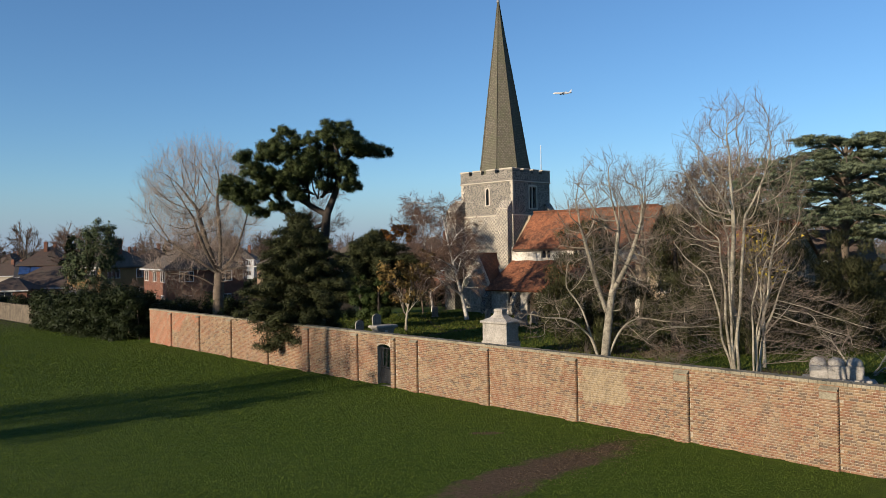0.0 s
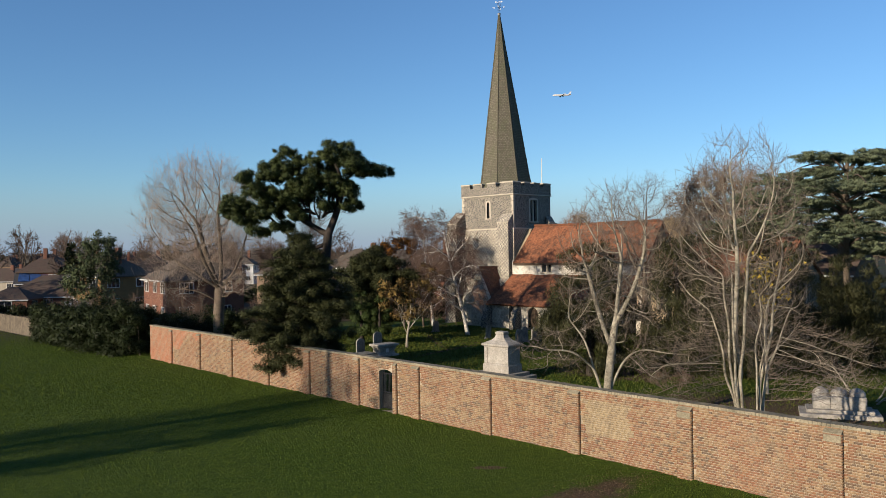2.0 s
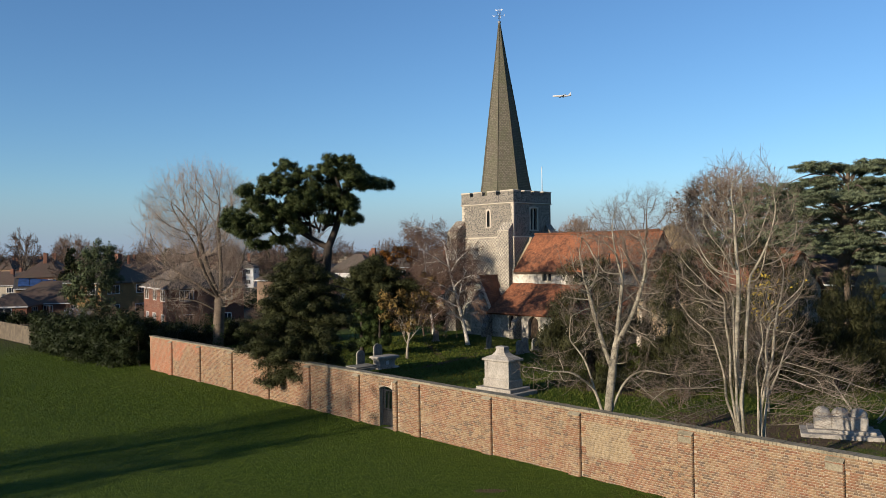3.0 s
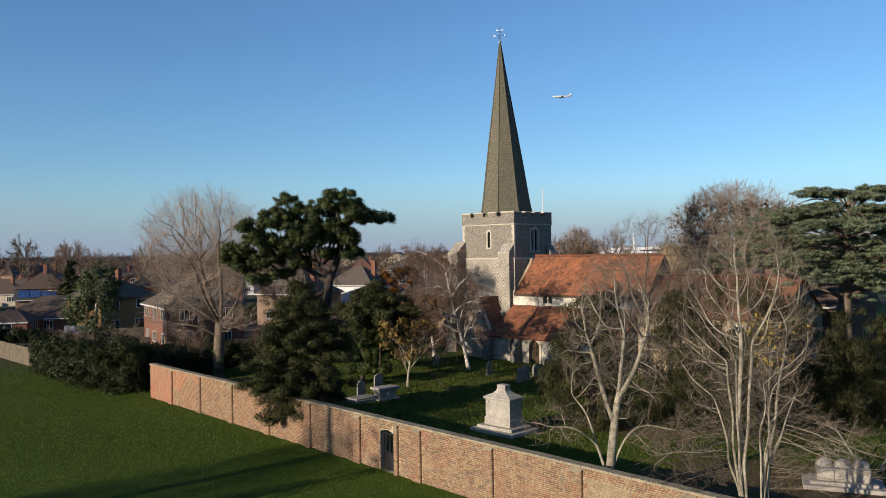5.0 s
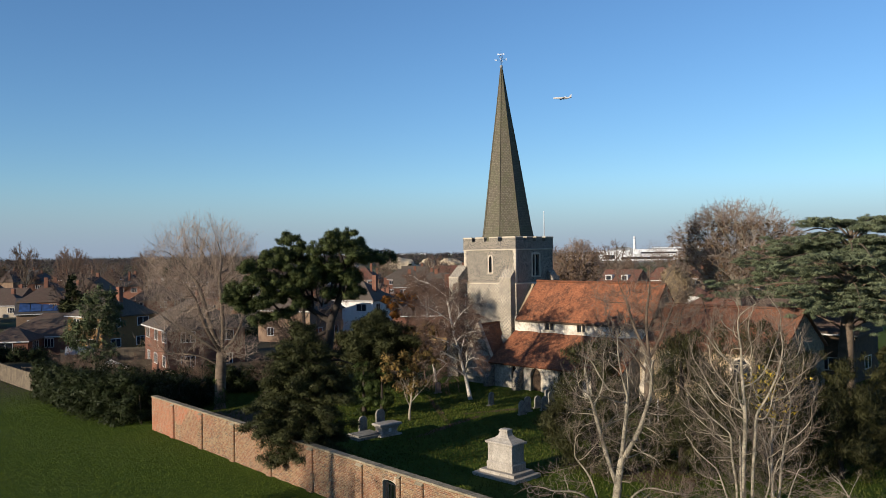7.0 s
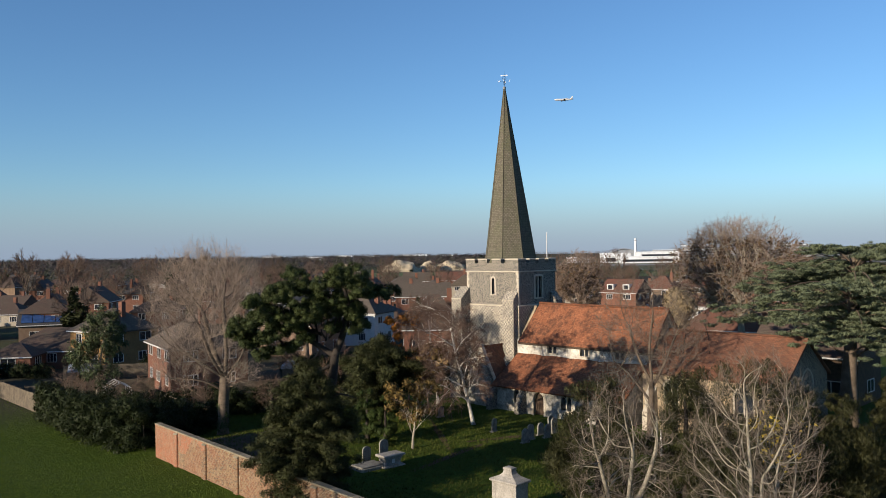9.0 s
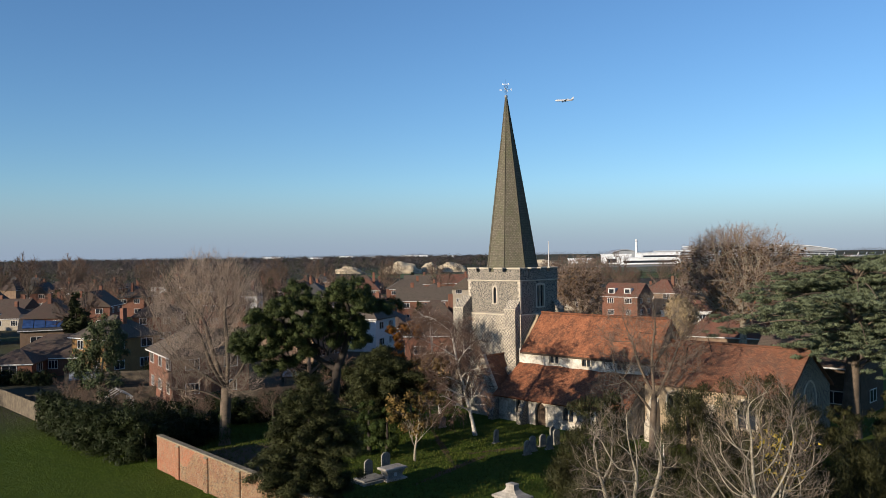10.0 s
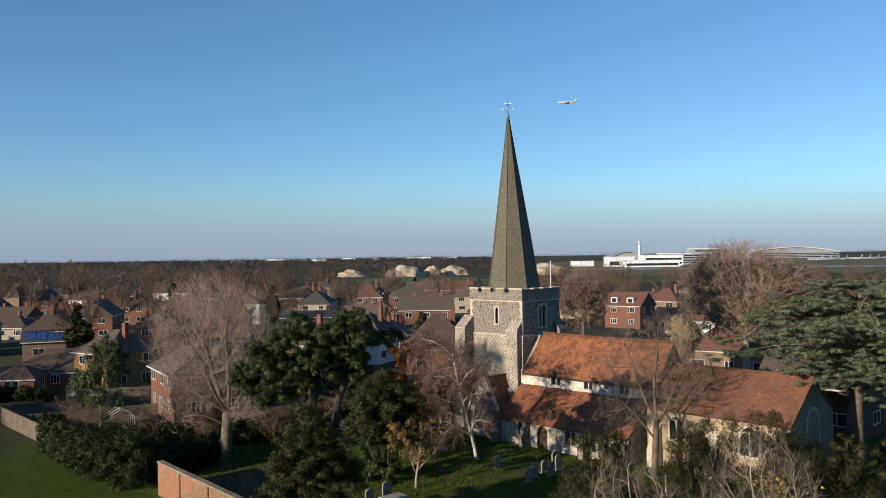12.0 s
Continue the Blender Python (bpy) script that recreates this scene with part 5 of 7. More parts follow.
# great bare tree beyond the wall's end
grown_tree("bare_tree", -19.4, 62.84, "large leafless tree with an even dome of pale twigs", 11,
           [[(0, 0, -0.2), (0.05, 0, 2.0), (0.2, 0, 4.4)], [(0.2, 0, 4.4), (-1.5, -0.3, 5.6), (-3.3, -0.4, 6.8)], [(0.2, 0, 4.4), (-0.8, 0.4, 6.6), (-1.7, 0.5, 9.8)], [(0.2, 0, 4.4), (0.4, -0.2, 6.8), (0.2, -0.3, 10.4)], [(0.2, 0, 4.4), (1.4, 0.3, 6.0), (2.3, 0.3, 8.6)], [(0.05, 0, 3.4), (-1.4, -0.6, 4.3), (-3.6, -1.0, 4.6)], [(0.2, 0, 4.4), (-0.4, -1.6, 6.4), (-0.9, -2.6, 8.8)]],
           [(-1.1, 0, 9.5, 4.75, 4.5, 4.95, 1.0), (-3.4, -0.8, 4.7, 2.0, 1.6, 1.1, 0.07), (1.6, -0.8, 4.6, 1.6, 1.4, 1.0, 0.04)], 0.42, MAT_BARK_BROWN, MAT_TWIG_TAN, 2300, 0.38, 0.58, 0.0115, 3, 1.45, 0.5, 0.08, limbs=50, spread=0.26)
stub = np.random.default_rng(13)
v, f = leaf_cloud(stub, [(-19.4, 62.75, 0.9), (-19.35, 62.8, 1.6), (-19.4, 62.8, 2.4)], [(0.55, 0.5, 0.6), (0.5, 0.45, 0.6), (0.42, 0.4, 0.5)], 420, 0.09, shell=0.6, droop=0.5)
tagged(new("ivy", np_mesh("ivy", v, f, MAT_IVY_LIT_YEW)), "green ivy climbing the foot of the great bare tree", "ivy")
bare_tree("bare_tree", -13.5, 66.0, "leafless brown tree behind the pine", 12, 12.0, 0.3, MAT_BARK_BROWN, MAT_TWIG_RED, SPREAD)
# two pale-stemmed trees close behind the wall
grown_tree("bare_tree", 5.25, 29.5, "pale grey leafless tree with spreading arms and a forked stem", 24,
           [[(0.05, 0, -0.1), (0.06, 0, 1.4), (0.3, 0.2, 3.2), (0.5, 0.1, 4.8), (0.65, -0.2, 6.6)], [(0.04, 0, 1.2), (-0.35, 0.2, 2.5), (-0.7, 0.3, 3.6), (-1.3, 0.2, 4.4)], [(0.05, 0, 1.3), (0.45, 0.1, 2.3), (0.85, 0.2, 2.9), (1.4, 0.3, 3.2)], [(0.3, 0.2, 3.2), (-0.1, 0.6, 4.6), (-0.5, 0.6, 6.2)], [(0.45, 0.1, 4.2), (1.0, -0.3, 5.4), (1.4, -0.3, 6.6)], [(-0.35, 0.2, 2.5), (-1.2, -0.3, 3.2), (-2.2, -0.5, 3.3)]],
           [(0.35, 0, 6.2, 2.05, 2.0, 3.0, 1.0), (-1.9, -0.2, 3.2, 1.6, 1.5, 0.9, 0.06), (1.8, 0, 2.8, 1.4, 1.3, 0.9, 0.045)], 0.17, MAT_BARK_PALE, MAT_TWIG_GREY, 1050, 0.19, 0.28, 0.0092, 2, 0.5, 0.3, 0.05, limbs=120, spread=0.3, tips=1)
fan = np.random.default_rng(31)
clumped = []
for foot, leans in ((0.0, (-0.22, -0.12, -0.04, 0.04, 0.11)), (0.56, (0.02, 0.12, 0.24, 0.36))):
    for k, ln in enumerate(leans):
        dy, top = fan.uniform(-0.1, 0.14), fan.uniform(5.6, 7.6) * (1 - 0.5 * abs(ln))
        fx, fy = foot + fan.uniform(-0.07, 0.07), fan.uniform(-0.08, 0.08)
        stem = [(fx + ln * 3.6 * q**1.7, fy + dy * 2.6 * q**1.4, top * q) for q in np.linspace(0, 1, 8)]
        clumped.append([(sx + fan.normal(0, 0.055) * (i > 0), sy + fan.normal(0, 0.055) * (i > 0), sz - 0.1 * (i == 0)) for i, (sx, sy, sz) in enumerate(stem)])
grown_tree("bare_tree", 8.75, 25.6, "tall pale leafless tree with two clusters of upright stems", 32, clumped,
           [(0.25, 0.3, 6.8, 2.2, 2.2, 4.0, 1.0), (2.6, -0.1, 3.1, 2.2, 1.6, 1.1, 0.055), (-1.7, 0, 3.2, 1.5, 1.4, 1.2, 0.045), (0.4, 0.3, 4.0, 2.0, 1.9, 1.6, 0.06)], 0.072, MAT_BARK_PALE, MAT_TWIG_GREY, 1800, 0.19, 0.28, 0.0078, 2, 0.5, 0.4, 0.08, limbs=110, spread=0.28, tips=1)
for i, (bx, by, hh, n) in enumerate(((17.0, 34.2, 2.2, 4),)):
    bare_tree("sprawling_shrub", bx, by, "low leafless shrub with long arching pale shoots", 37 + i, hh, 0.05, MAT_BARK_GREY, MAT_TWIG_GREY,
              [(7, 0.6, 45, -0.05, 0.10, 0.2), (5, 0.6, 45, -0.04, 0.14, 0.2), (5, 0.5, 40, 0.0, 0.18, 0.15), (0, 0, 0, 0, 0.2, 0.1)], stems=n, stem_spread=50, trunk_share=1.2, category="shrub", levels=4, group="sprawling shrubs behind the wall")
grown_tree("bare_tree", 12.9, 58.4, "leafless grey tree with a wide spreading crown before the church", 41,
           [[(0, 0, -0.1), (0.1, 0, 2.0), (0.2, 0, 4.0), (0.1, 0.1, 6.5), (0.3, 0, 8.5)], [(0.15, 0, 2.6), (-1.2, -0.3, 4.4), (-2.4, -0.3, 5.6)], [(0.2, 0, 3.6), (1.2, 0.2, 5.4), (2.0, 0.2, 7.4)], [(0.2, 0, 4.0), (-0.7, 0.5, 6.0), (-1.2, 0.6, 8.0)]],
           [(0.0, 0, 7.5, 3.9, 3.6, 4.2, 1.0), (-2.6, -0.4, 4.4, 2.0, 1.8, 1.2, 0.14)], 0.24, MAT_BARK_BROWN, MAT_TWIG_GREY, 1100, 0.34, 0.55, 0.0095, 4, 0.75, 0.3)
grown_tree("bare_tree", 16.8, 62.0, "dark-stemmed leafless tree before the chancel", 43,
           [[(0, 0, -0.1), (-0.1, 0, 1.4), (-0.3, 0, 3.0), (-0.6, 0, 5.0)], [(-0.1, 0, 1.8), (0.8, 0, 3.2), (1.5, 0.1, 5.0)], [(-0.2, 0, 2.4), (-1.2, 0.2, 3.8), (-1.9, 0.2, 5.2)]],
           [(0.0, 0, 6.0, 2.9, 2.6, 2.7, 1.0)], 0.2, MAT_BARK_PINE, MAT_TWIG_RED, 600, 0.34, 0.55, 0.0095, 3, 0.7, 0.3)
bare_tree("birch_tree", 0.29, 63.7, "white-barked birch with drooping leafless twigs", 47, 10.6, 0.16, MAT_BARK_BIRCH, MAT_TWIG_RED, WEEP, stems=1, lean=(-0.05, 0))
bare_tree("birch_tree", -2.8, 72.5, "slim birch with drooping leafless twigs", 49, 10.4, 0.14, MAT_BARK_BIRCH, MAT_TWIG_RED, WEEP)
dome_tree("plane_tree", 33.4, 100.0, "huge leafless plane tree with dense brown crown", 53, 6.0, 0.5, MAT_BARK_GREY, MAT_TWIG_PLANE, (0, 0, 11.6), (8.6, 8.0, 7.0), 18, 12, 8, 5, 0.026, -0.5, haze=(MAT_WITHERED, 7000, 0.17, 15.5), rise=0.1, wild=0.8)
dome_tree("bare_tree", 20.5, 150.0, "rounded leafless tree behind the church", 57, 3.4, 0.4, MAT_BARK_BROWN, MAT_TWIG_PLANE, (0, 0, 8.2), (4.7, 4.7, 6.6), 13, 11, 10, 5, 0.032, -0.6, haze=(MAT_WITHERED, 2600, 0.24, 12), rise=0.1, wild=0.75)
bare_tree("bare_tree", 19.0, 84.0, "leafless tree behind the nave", 59, 9.5, 0.25, MAT_BARK_BROWN, MAT_TWIG_RED, SPREAD)

# pollard wrapped in dry ivy
leafy("ivy_pollard", 20.8, 82.0, "stout pollard trunk wrapped in dry ochre ivy", 61, [(0, 0, 4.0, 0.6, 0.6, 2.2), (0.3, 0, 6.6, 1.1, 1.0, 1.3), (0.6, 0, 7.9, 1.6, 1.3, 1.4), (0.1, 0, 8.8, 1.1, 1.0, 0.9)], MAT_DRY_IVY, 0.12, 4200, trunk=bend([(0, 0, -0.1), (0, 0, 4), (0.1, 0, 8)], 0.45, 0.2), droop=0.8)

# the leaning pine
PX, PY = -8.2, 46.5
r = np.random.default_rng(71)
pine_clumps = []
# masses of the crown: x, z, half width, half height
for cx, cz, rx, rz in ((1.35, 13.05, 1.35, 0.85), (0.2, 12.4, 1.2, 1.0), (2.1, 12.35, 0.85, 0.8), (2.75, 12.1, 0.75, 0.42), (3.65, 12.05, 0.62, 0.42), (-1.85, 12.75, 0.95, 0.85), (-2.6, 12.05, 0.95, 0.75), (-1.4, 11.7, 1.2, 0.9), (-3.75, 11.55, 0.7, 0.5), (-3.3, 10.8, 1.0, 0.6), (-4.75, 10.2, 0.9, 0.65), (-5.2, 9.85, 0.6, 0.5), (-4.4, 9.4, 0.8, 0.45), (-2.6, 10.55, 1.0, 0.75), (-1.6, 10.4, 0.9, 0.65), (-0.45, 11.05, 1.15, 0.8), (0.9, 11.2, 1.15, 0.75), (1.75, 10.9, 0.6, 0.55), (1.9, 10.1, 0.62, 0.4), (0.4, 10.1, 0.55, 0.3), (-1.1, 9.5, 0.55, 0.28), (-3.6, 8.6, 0.6, 0.28), (-2.3, 8.9, 0.7, 0.3), (-3.0, 9.7, 1.0, 0.45)):
    for _ in range(int(58 * rx * rz ** 0.5) + 6):
        d = r.normal(0, 1, 3)
        d *= r.uniform(0.55, 1.0) / np.linalg.norm(d)
        sz = r.uniform(0.15, 0.3)
        deep = 1.0 + 2.1 * min(1.0, rx)
        pine_clumps.append((cx + d[0] * rx * 0.9, d[1] * deep + 0.4 * math.sin(cx * 2.1), cz - on_ground(PX, PY) + d[2] * rz * 0.9, sz * 1.1, sz * 1.1, sz * 0.9))
fork = (0.45, 0, 7.7)
pine_limbs = [bend([fork, (-0.6, 0.2, 8.3), (-1.8, -0.3, 9.2), (-2.8, 0.2, 10.6)], 0.2, 0.07), bend([(0.35, 0, 7.2), (-0.8, -0.2, 6.9), (-2.2, 0.3, 8.0), (-3.6, 0.1, 9.4)], 0.13, 0.05), bend([fork, (1.0, 0.2, 9.2), (1.3, -0.2, 10.6), (0.9, 0, 12.0)], 0.26, 0.08), bend([(1.15, 0, 10.4), (2.1, 0.3, 11.4), (3.5, 0.1, 11.75)], 0.11, 0.03), bend([(1.15, 0, 9.9), (0.3, -0.6, 11.0), (-0.6, -0.8, 11.9)], 0.12, 0.04), bend([(-1.8, -0.3, 9.2), (-2.2, -0.9, 10.0), (-3.8, -0.6, 10.4)], 0.1, 0.03), bend([(0.15, 0, 5.3), (0.8, -0.2, 5.5), (1.7, 0.1, 5.2)], 0.09, 0.03), bend([(-0.6, 0.2, 8.3), (-0.8, 0.9, 9.4), (-1.2, 1.3, 10.4)], 0.09, 0.03)]
for k in range(16):
    x0 = r.uniform(-3.8, 2.0)
    pine_limbs.append(bend([(0.2 * x0, r.uniform(-0.4, 0.4), 8.6 + 0.2 * abs(x0)), (0.6 * x0, r.uniform(-0.9, 0.9), 9.3), (x0, r.uniform(-1.8, 1.8), 10.4 + r.uniform(0, 1.2))], 0.06, 0.02))
leafy("pine_tree", PX, PY, "tall leaning pine with dark bare trunk and flat-topped crown", 72, pine_clumps, MAT_PINE, 0.03, 230, MAT_BARK_PINE, bend([(-0.6, 0, -0.2), (-0.35, 0, 2.2), (0.0, 0, 4.6), (0.3, 0, 6.4), fork], 0.38, 0.24), pine_limbs, shell=0.2, long=4.4, outward=1.0)
# dark evergreen leaning over the wall
def conifer(name, x, y, label, seed, h, w, mat, branches=70, bottom=0.7, per=230, tuft=0.36, size=0.042, widest=0.3, squash=0.8, shift=(0, 0), extra=()):
    """A ragged conifer: whorled branches that carry tufts of needles, widest low down."""
    r = np.random.default_rng(seed)
    tufts, limbs = list(extra), []
    for i in range(branches):
        k = (i + r.random()) / branches
        z = bottom + (h - bottom) * k
        reach = w * (1 - max(0, k - widest) / (1 - widest)) ** 0.75 * (0.72 + 0.28 * min(1, k / widest)) * r.uniform(0.55, 1.12) + 0.15
        a = i * 2.39996 + r.uniform(-0.4, 0.4)
        dx, dy = math.cos(a) * reach, math.sin(a) * reach * squash
        droop = r.uniform(-0.1, 0.35)
        sx, sy = shift[0] * k, shift[1] * k
        limbs.append(bend([(sx, sy, z - 0.1), (sx + dx * 0.5, sy + dy * 0.5, z + 0.05), (sx + dx, sy + dy, z - droop)], 0.045, 0.012))
        m = max(2, int(reach / (tuft * 0.62)))
        for j in range(m):
            f = 0.3 + 0.72 * (j + r.random() * 0.6) / m
            s = tuft * r.uniform(0.65, 1.2)
            tufts.append((sx + dx * f + r.normal(0, 0.16), sy + dy * f + r.normal(0, 0.16), z - droop * f * f + r.normal(0, 0.1), s * 1.1, s * 1.1, s * 0.7))
    return leafy(name, x, y, label, seed + 1, tufts, mat, size, per, MAT_BARK_PINE, bend([(0, 0, -0.1), (shift[0] * 0.5, shift[1] * 0.5, h * 0.5), (shift[0], shift[1], h * 0.97)], 0.06 + 0.025 * h, 0.03), limbs, shell=0.25, long=4.8, outward=0.9)


MAT_DARK_PINE = foliage("dark_pine_needles", (0.013, 0.018, 0.007), (0.060, 0.064, 0.024), 0.6)
over_wall = [(cx, cy, cz, 0.45, 0.42, 0.32) for cx, cy, cz in ((-2.2, -0.4, 2.5), (-1.9, -0.8, 2.0), (-1.2, -1.3, 1.9), (-0.6, -1.6, 2.2), (0.2, -2.1, 2.1), (-0.1, -1.9, 1.6), (0.9, -2.0, 2.5), (-0.7, -1.9, 1.5), (0.5, -2.2, 1.5))]
conifer("evergreen_tree", -9.1, 44.0, "dense dark evergreen tree hanging over the brick wall", 74, 8.3, 3.15, MAT_DARK_PINE, 128, 0.9, 185, 0.38, 0.032, 0.5, 0.85, (0.1, 0.5), over_wall)


def dark_tree(name, x, y, label, seed, h, w, mat, per=420, size=0.0, bottom=0.6, droop=0.2, taper=0.75, category="tree", n_layers=None):
    r = np.random.default_rng(seed)
    cl = []
    n_l = n_layers or max(4, int(h / 0.7))
    for i in range(n_l):
        k = i / (n_l - 1)
        z = bottom + (h - bottom) * k * 0.95
        ww = w * max(0.12, math.sin(min(1, (k + 0.25) / 0.6) * math.pi / 2) * (1 - max(0, k - 0.35) / 0.65 * taper))
        for _ in range(max(4, int(13 * ww / w))):
            a = r.uniform(0, 2 * math.pi)
            d = ww * r.uniform(0.35, 0.95)
            s = r.uniform(0.2, 0.36) * max(0.5, ww)
            cl.append((d * math.cos(a), d * math.sin(a), z + r.normal(0, 0.2), s, s, s * 0.8))
    size = max(0.045, math.hypot(x, y) * 0.00095)
    fine = name == "yew_tree"
    return leafy(name, x, y, label, seed + 1, cl, mat, size * (0.68 if fine else 1.0), int(per * 0.66), MAT_BARK_PINE, bend([(0, 0, -0.1), (0, 0, h * 0.8)], 0.08 + 0.03 * h, 0.05), shell=0.3, droop=droop, long=7.0 if fine else 4.2, category=category)


conifer("evergreen_tree", -7.0, 63.0, "broad dark evergreen tree in the churchyard", 81, 7.0, 3.5, MAT_DARK_PINE, 90, 1.4, 165, 0.5, 0.044, 0.66, 0.9)
# lighter ivy colour paints sunlight into these two yews
dark_tree("yew_tree", -7.4, 58.0, "upright columnar yew on the churchyard grass", 83, 3.9, 1.25, MAT_IVY_LIT_YEW, 420, 0.2, 0.2, -0.6, 0.5)
dark_tree("yew_tree", -6.0, 57.2, "upright columnar yew on the churchyard grass", 84, 3.4, 1.1, MAT_IVY_LIT_YEW, 420, 0.2, 0.2, -0.6, 0.5)
dark_tree("yew_tree", 6.7, 42.4, "tall dark yew with upright shoots behind the pale tree", 85, 6.9, 2.5, MAT_YEW, 620, 0.0, 0.3, -1.1, 0.35)
dark_tree("yew_tree", 11.2, 42.2, "tall dark yew with upright shoots among the graves", 86, 7.3, 2.5, MAT_YEW, 560, 0.0, 0.3, -1.1, 0.35)
dark_tree("yew_tree", 14.6, 41.0, "wide dark yew behind the many-stemmed tree", 87, 7.7, 3.2, MAT_YEW, 680, 0.0, 0.3, -1.1, 0.35)
dark_tree("yew_tree", 18.6, 41.0, "broad dark yew with upright shoots beside the chancel", 88, 6.2, 2.8, MAT_YEW, 560, 0.0, 0.3, -1.1, 0.4)
dark_tree("yew_tree", 25.4, 56.0, "small upright yew by the chancel", 89, 3.6, 1.3, MAT_YEW, 420, 0.2, 0.2, -0.5, 0.5)
dark_tree("yew_tree", 30.0, 58.0, "small upright yew near the cedar", 90, 4.4, 1.5, MAT_YEW, 420, 0.2, 0.2, -0.5, 0.5)
dark_tree("yew_tree", 27.0, 47.5, "dense yew below the cedar", 91, 5.0, 2.6, MAT_YEW, 520, 0.0, 0.3, 0.4, 0.5)
dark_tree("yew_tree", 22.0, 44.0, "dense low yew before the chancel", 95, 3.6, 2.2, MAT_YEW, 460, 0.0, 0.3, 0.4, 0.5)
grown_tree("eucalyptus_tree", -35.4, 75.6, "loose airy grey-green evergreen tree above the hedge", 92,
           [[(0, 0, -0.1), (0.1, 0, 2.6), (0.5, 0, 5.2), (0.9, 0, 7.6)], [(0.1, 0, 2.6), (-0.8, 0.2, 4.4), (-1.1, 0.2, 5.8)]],
           [(0.8, 0, 7.0, 1.7, 1.5, 2.4, 1.0), (-0.9, 0.1, 4.9, 1.5, 1.3, 1.5, 0.5), (0.6, -0.3, 3.4, 1.6, 1.3, 1.0, 0.25)], 0.13, MAT_BARK_GREY, MAT_TWIG_GREY, 420, 0.34, 0.5, 0.011, 3, 0.6, 0.1, leaves=(MAT_EUCA, 620, 26, 0.085, 0.42))
dark_tree("evergreen_tree", -13.5, 74.0, "dark evergreen beyond the churchyard", 93, 5.0, 2.6, MAT_HOLLY, 420)
dark_tree("evergreen_tree", -1.8, 84.0, "dark evergreen in a garden", 94, 3.4, 1.6, MAT_HEDGE, 320)


def leafing(name, x, y, label, seed, h, w, mat, bark, n=900, trunk_h=1.6, size=0.16, r0=0.09):
    """A small tree keeping its autumn leaves on real branches."""
    ob = bare_tree(name, x, y, label, seed, h, r0, bark, MAT_TWIG_RED, VASE, levels=4)
    r = np.random.default_rng(seed)
    cl = [(r.normal(0, w * 0.42), r.normal(0, w * 0.42), trunk_h + (h - trunk_h) * r.uniform(0.1, 0.95), 0.5, 0.5, 0.4) for _ in range(22)]
    v, f = leaf_cloud(r, np.array(cl)[:, :3], np.array(cl)[:, 3:], n // 22, size, shell=0.0)
    child("foliage", np_mesh("foliage", v, f, mat), ob, kind="stuff")
    return ob


leafing("autumn_tree", -4.0, 55.95, "small tree with thin brown autumn leaves", 101, 4.7, 1.9, MAT_AUTUMN, MAT_BARK_GREY, 2600, 1.8, 0.11)
leafing("autumn_tree", -5.6, 75.0, "orange-leaved autumn tree beyond the graves", 102, 8.4, 2.0, MAT_ORANGE, MAT_BARK_BROWN, 5200, 2.0, 0.2)
leafing("autumn_tree", -3.6, 71.0, "brown-leaved tree near the tower", 103, 5.6, 1.8, MAT_AUTUMN, MAT_BARK_BROWN, 3600)
leafing("autumn_tree", -8.2, 80.0, "yellow-leaved shrub in a garden", 104, 4.6, 1.4, MAT_YELLOW, MAT_BARK_BROWN, 1800)
leafing("autumn_tree", 13.6, 36.4, "sapling with a few yellow leaves", 105, 6.6, 1.2, MAT_YELLOW, MAT_BARK_GREY, 240, 3.5, 0.11)
for i, (bx, by, hh) in enumerate(((8.6, 29.6, 0.9), (19.2, 31.5, 1.6), (18.2, 29.4, 1.2), (20.5, 33.5, 2.2), (9.7, 37.5, 1.3))):
    bare_tree("twiggy_shrub", bx, by, "low brown twiggy shrub among the graves", 110 + i, hh, 0.03, MAT_BARK_BROWN, MAT_TWIG_RED, SMALL, stems=4, stem_spread=25, trunk_share=0.8, category="shrub", levels=4, group="shrubs in the churchyard")

# cedar with level plates of foliage
r = np.random.default_rng(121)
ced, ced_limbs = [], []
for i in range(54):
    k = i / 53
    z = 6.4 + 7.0 * k**0.85 + r.normal(0, 0.2)
    a = i * 2.4 + r.uniform(-0.4, 0.4)
    reach = (9.4 - 5.6 * max(0, k - 0.55) / 0.45) * r.uniform(0.6, 1.1)
    if k < 0.4 and math.cos(a) > 0.2:
        reach *= 0.55
    d = np.array([math.cos(a), math.sin(a)])
    tip = min(z + r.uniform(-1.3, 0.3), 13.9)
    ced_limbs.append(bend([(0.05 * z, 0, z - 1.3), (0.05 * z + d[0] * reach * 0.45, d[1] * reach * 0.45, z), (0.05 * z + d[0] * reach, d[1] * reach, tip)], 0.10, 0.012))
    for q in np.linspace(0.3, 1.06, 11):
        for _ in range(4):
            s = r.uniform(0.22, 0.62)
            off = r.normal(0, 0.2 + 0.55 * q, 2)
            ced.append((0.05 * z + d[0] * reach * q + off[0], d[1] * reach * q + off[1], z + (tip - z) * q - 0.16 * np.hypot(*off) + r.normal(0, 0.15), s, s, s * 0.26))
leafy("cedar_tree", 28.7, 62.2, "great cedar with level plates of grey-green needles", 122, ced, MAT_CEDAR, 0.045, 118, MAT_BARK_BROWN, bend([(0, 0, -0.2), (0.1, 0, 3), (0.4, 0, 8), (0.7, 0, 13.2)], 0.85, 0.12), ced_limbs, flat=0.35, shell=0.1, droop=0.5, long=5.2)

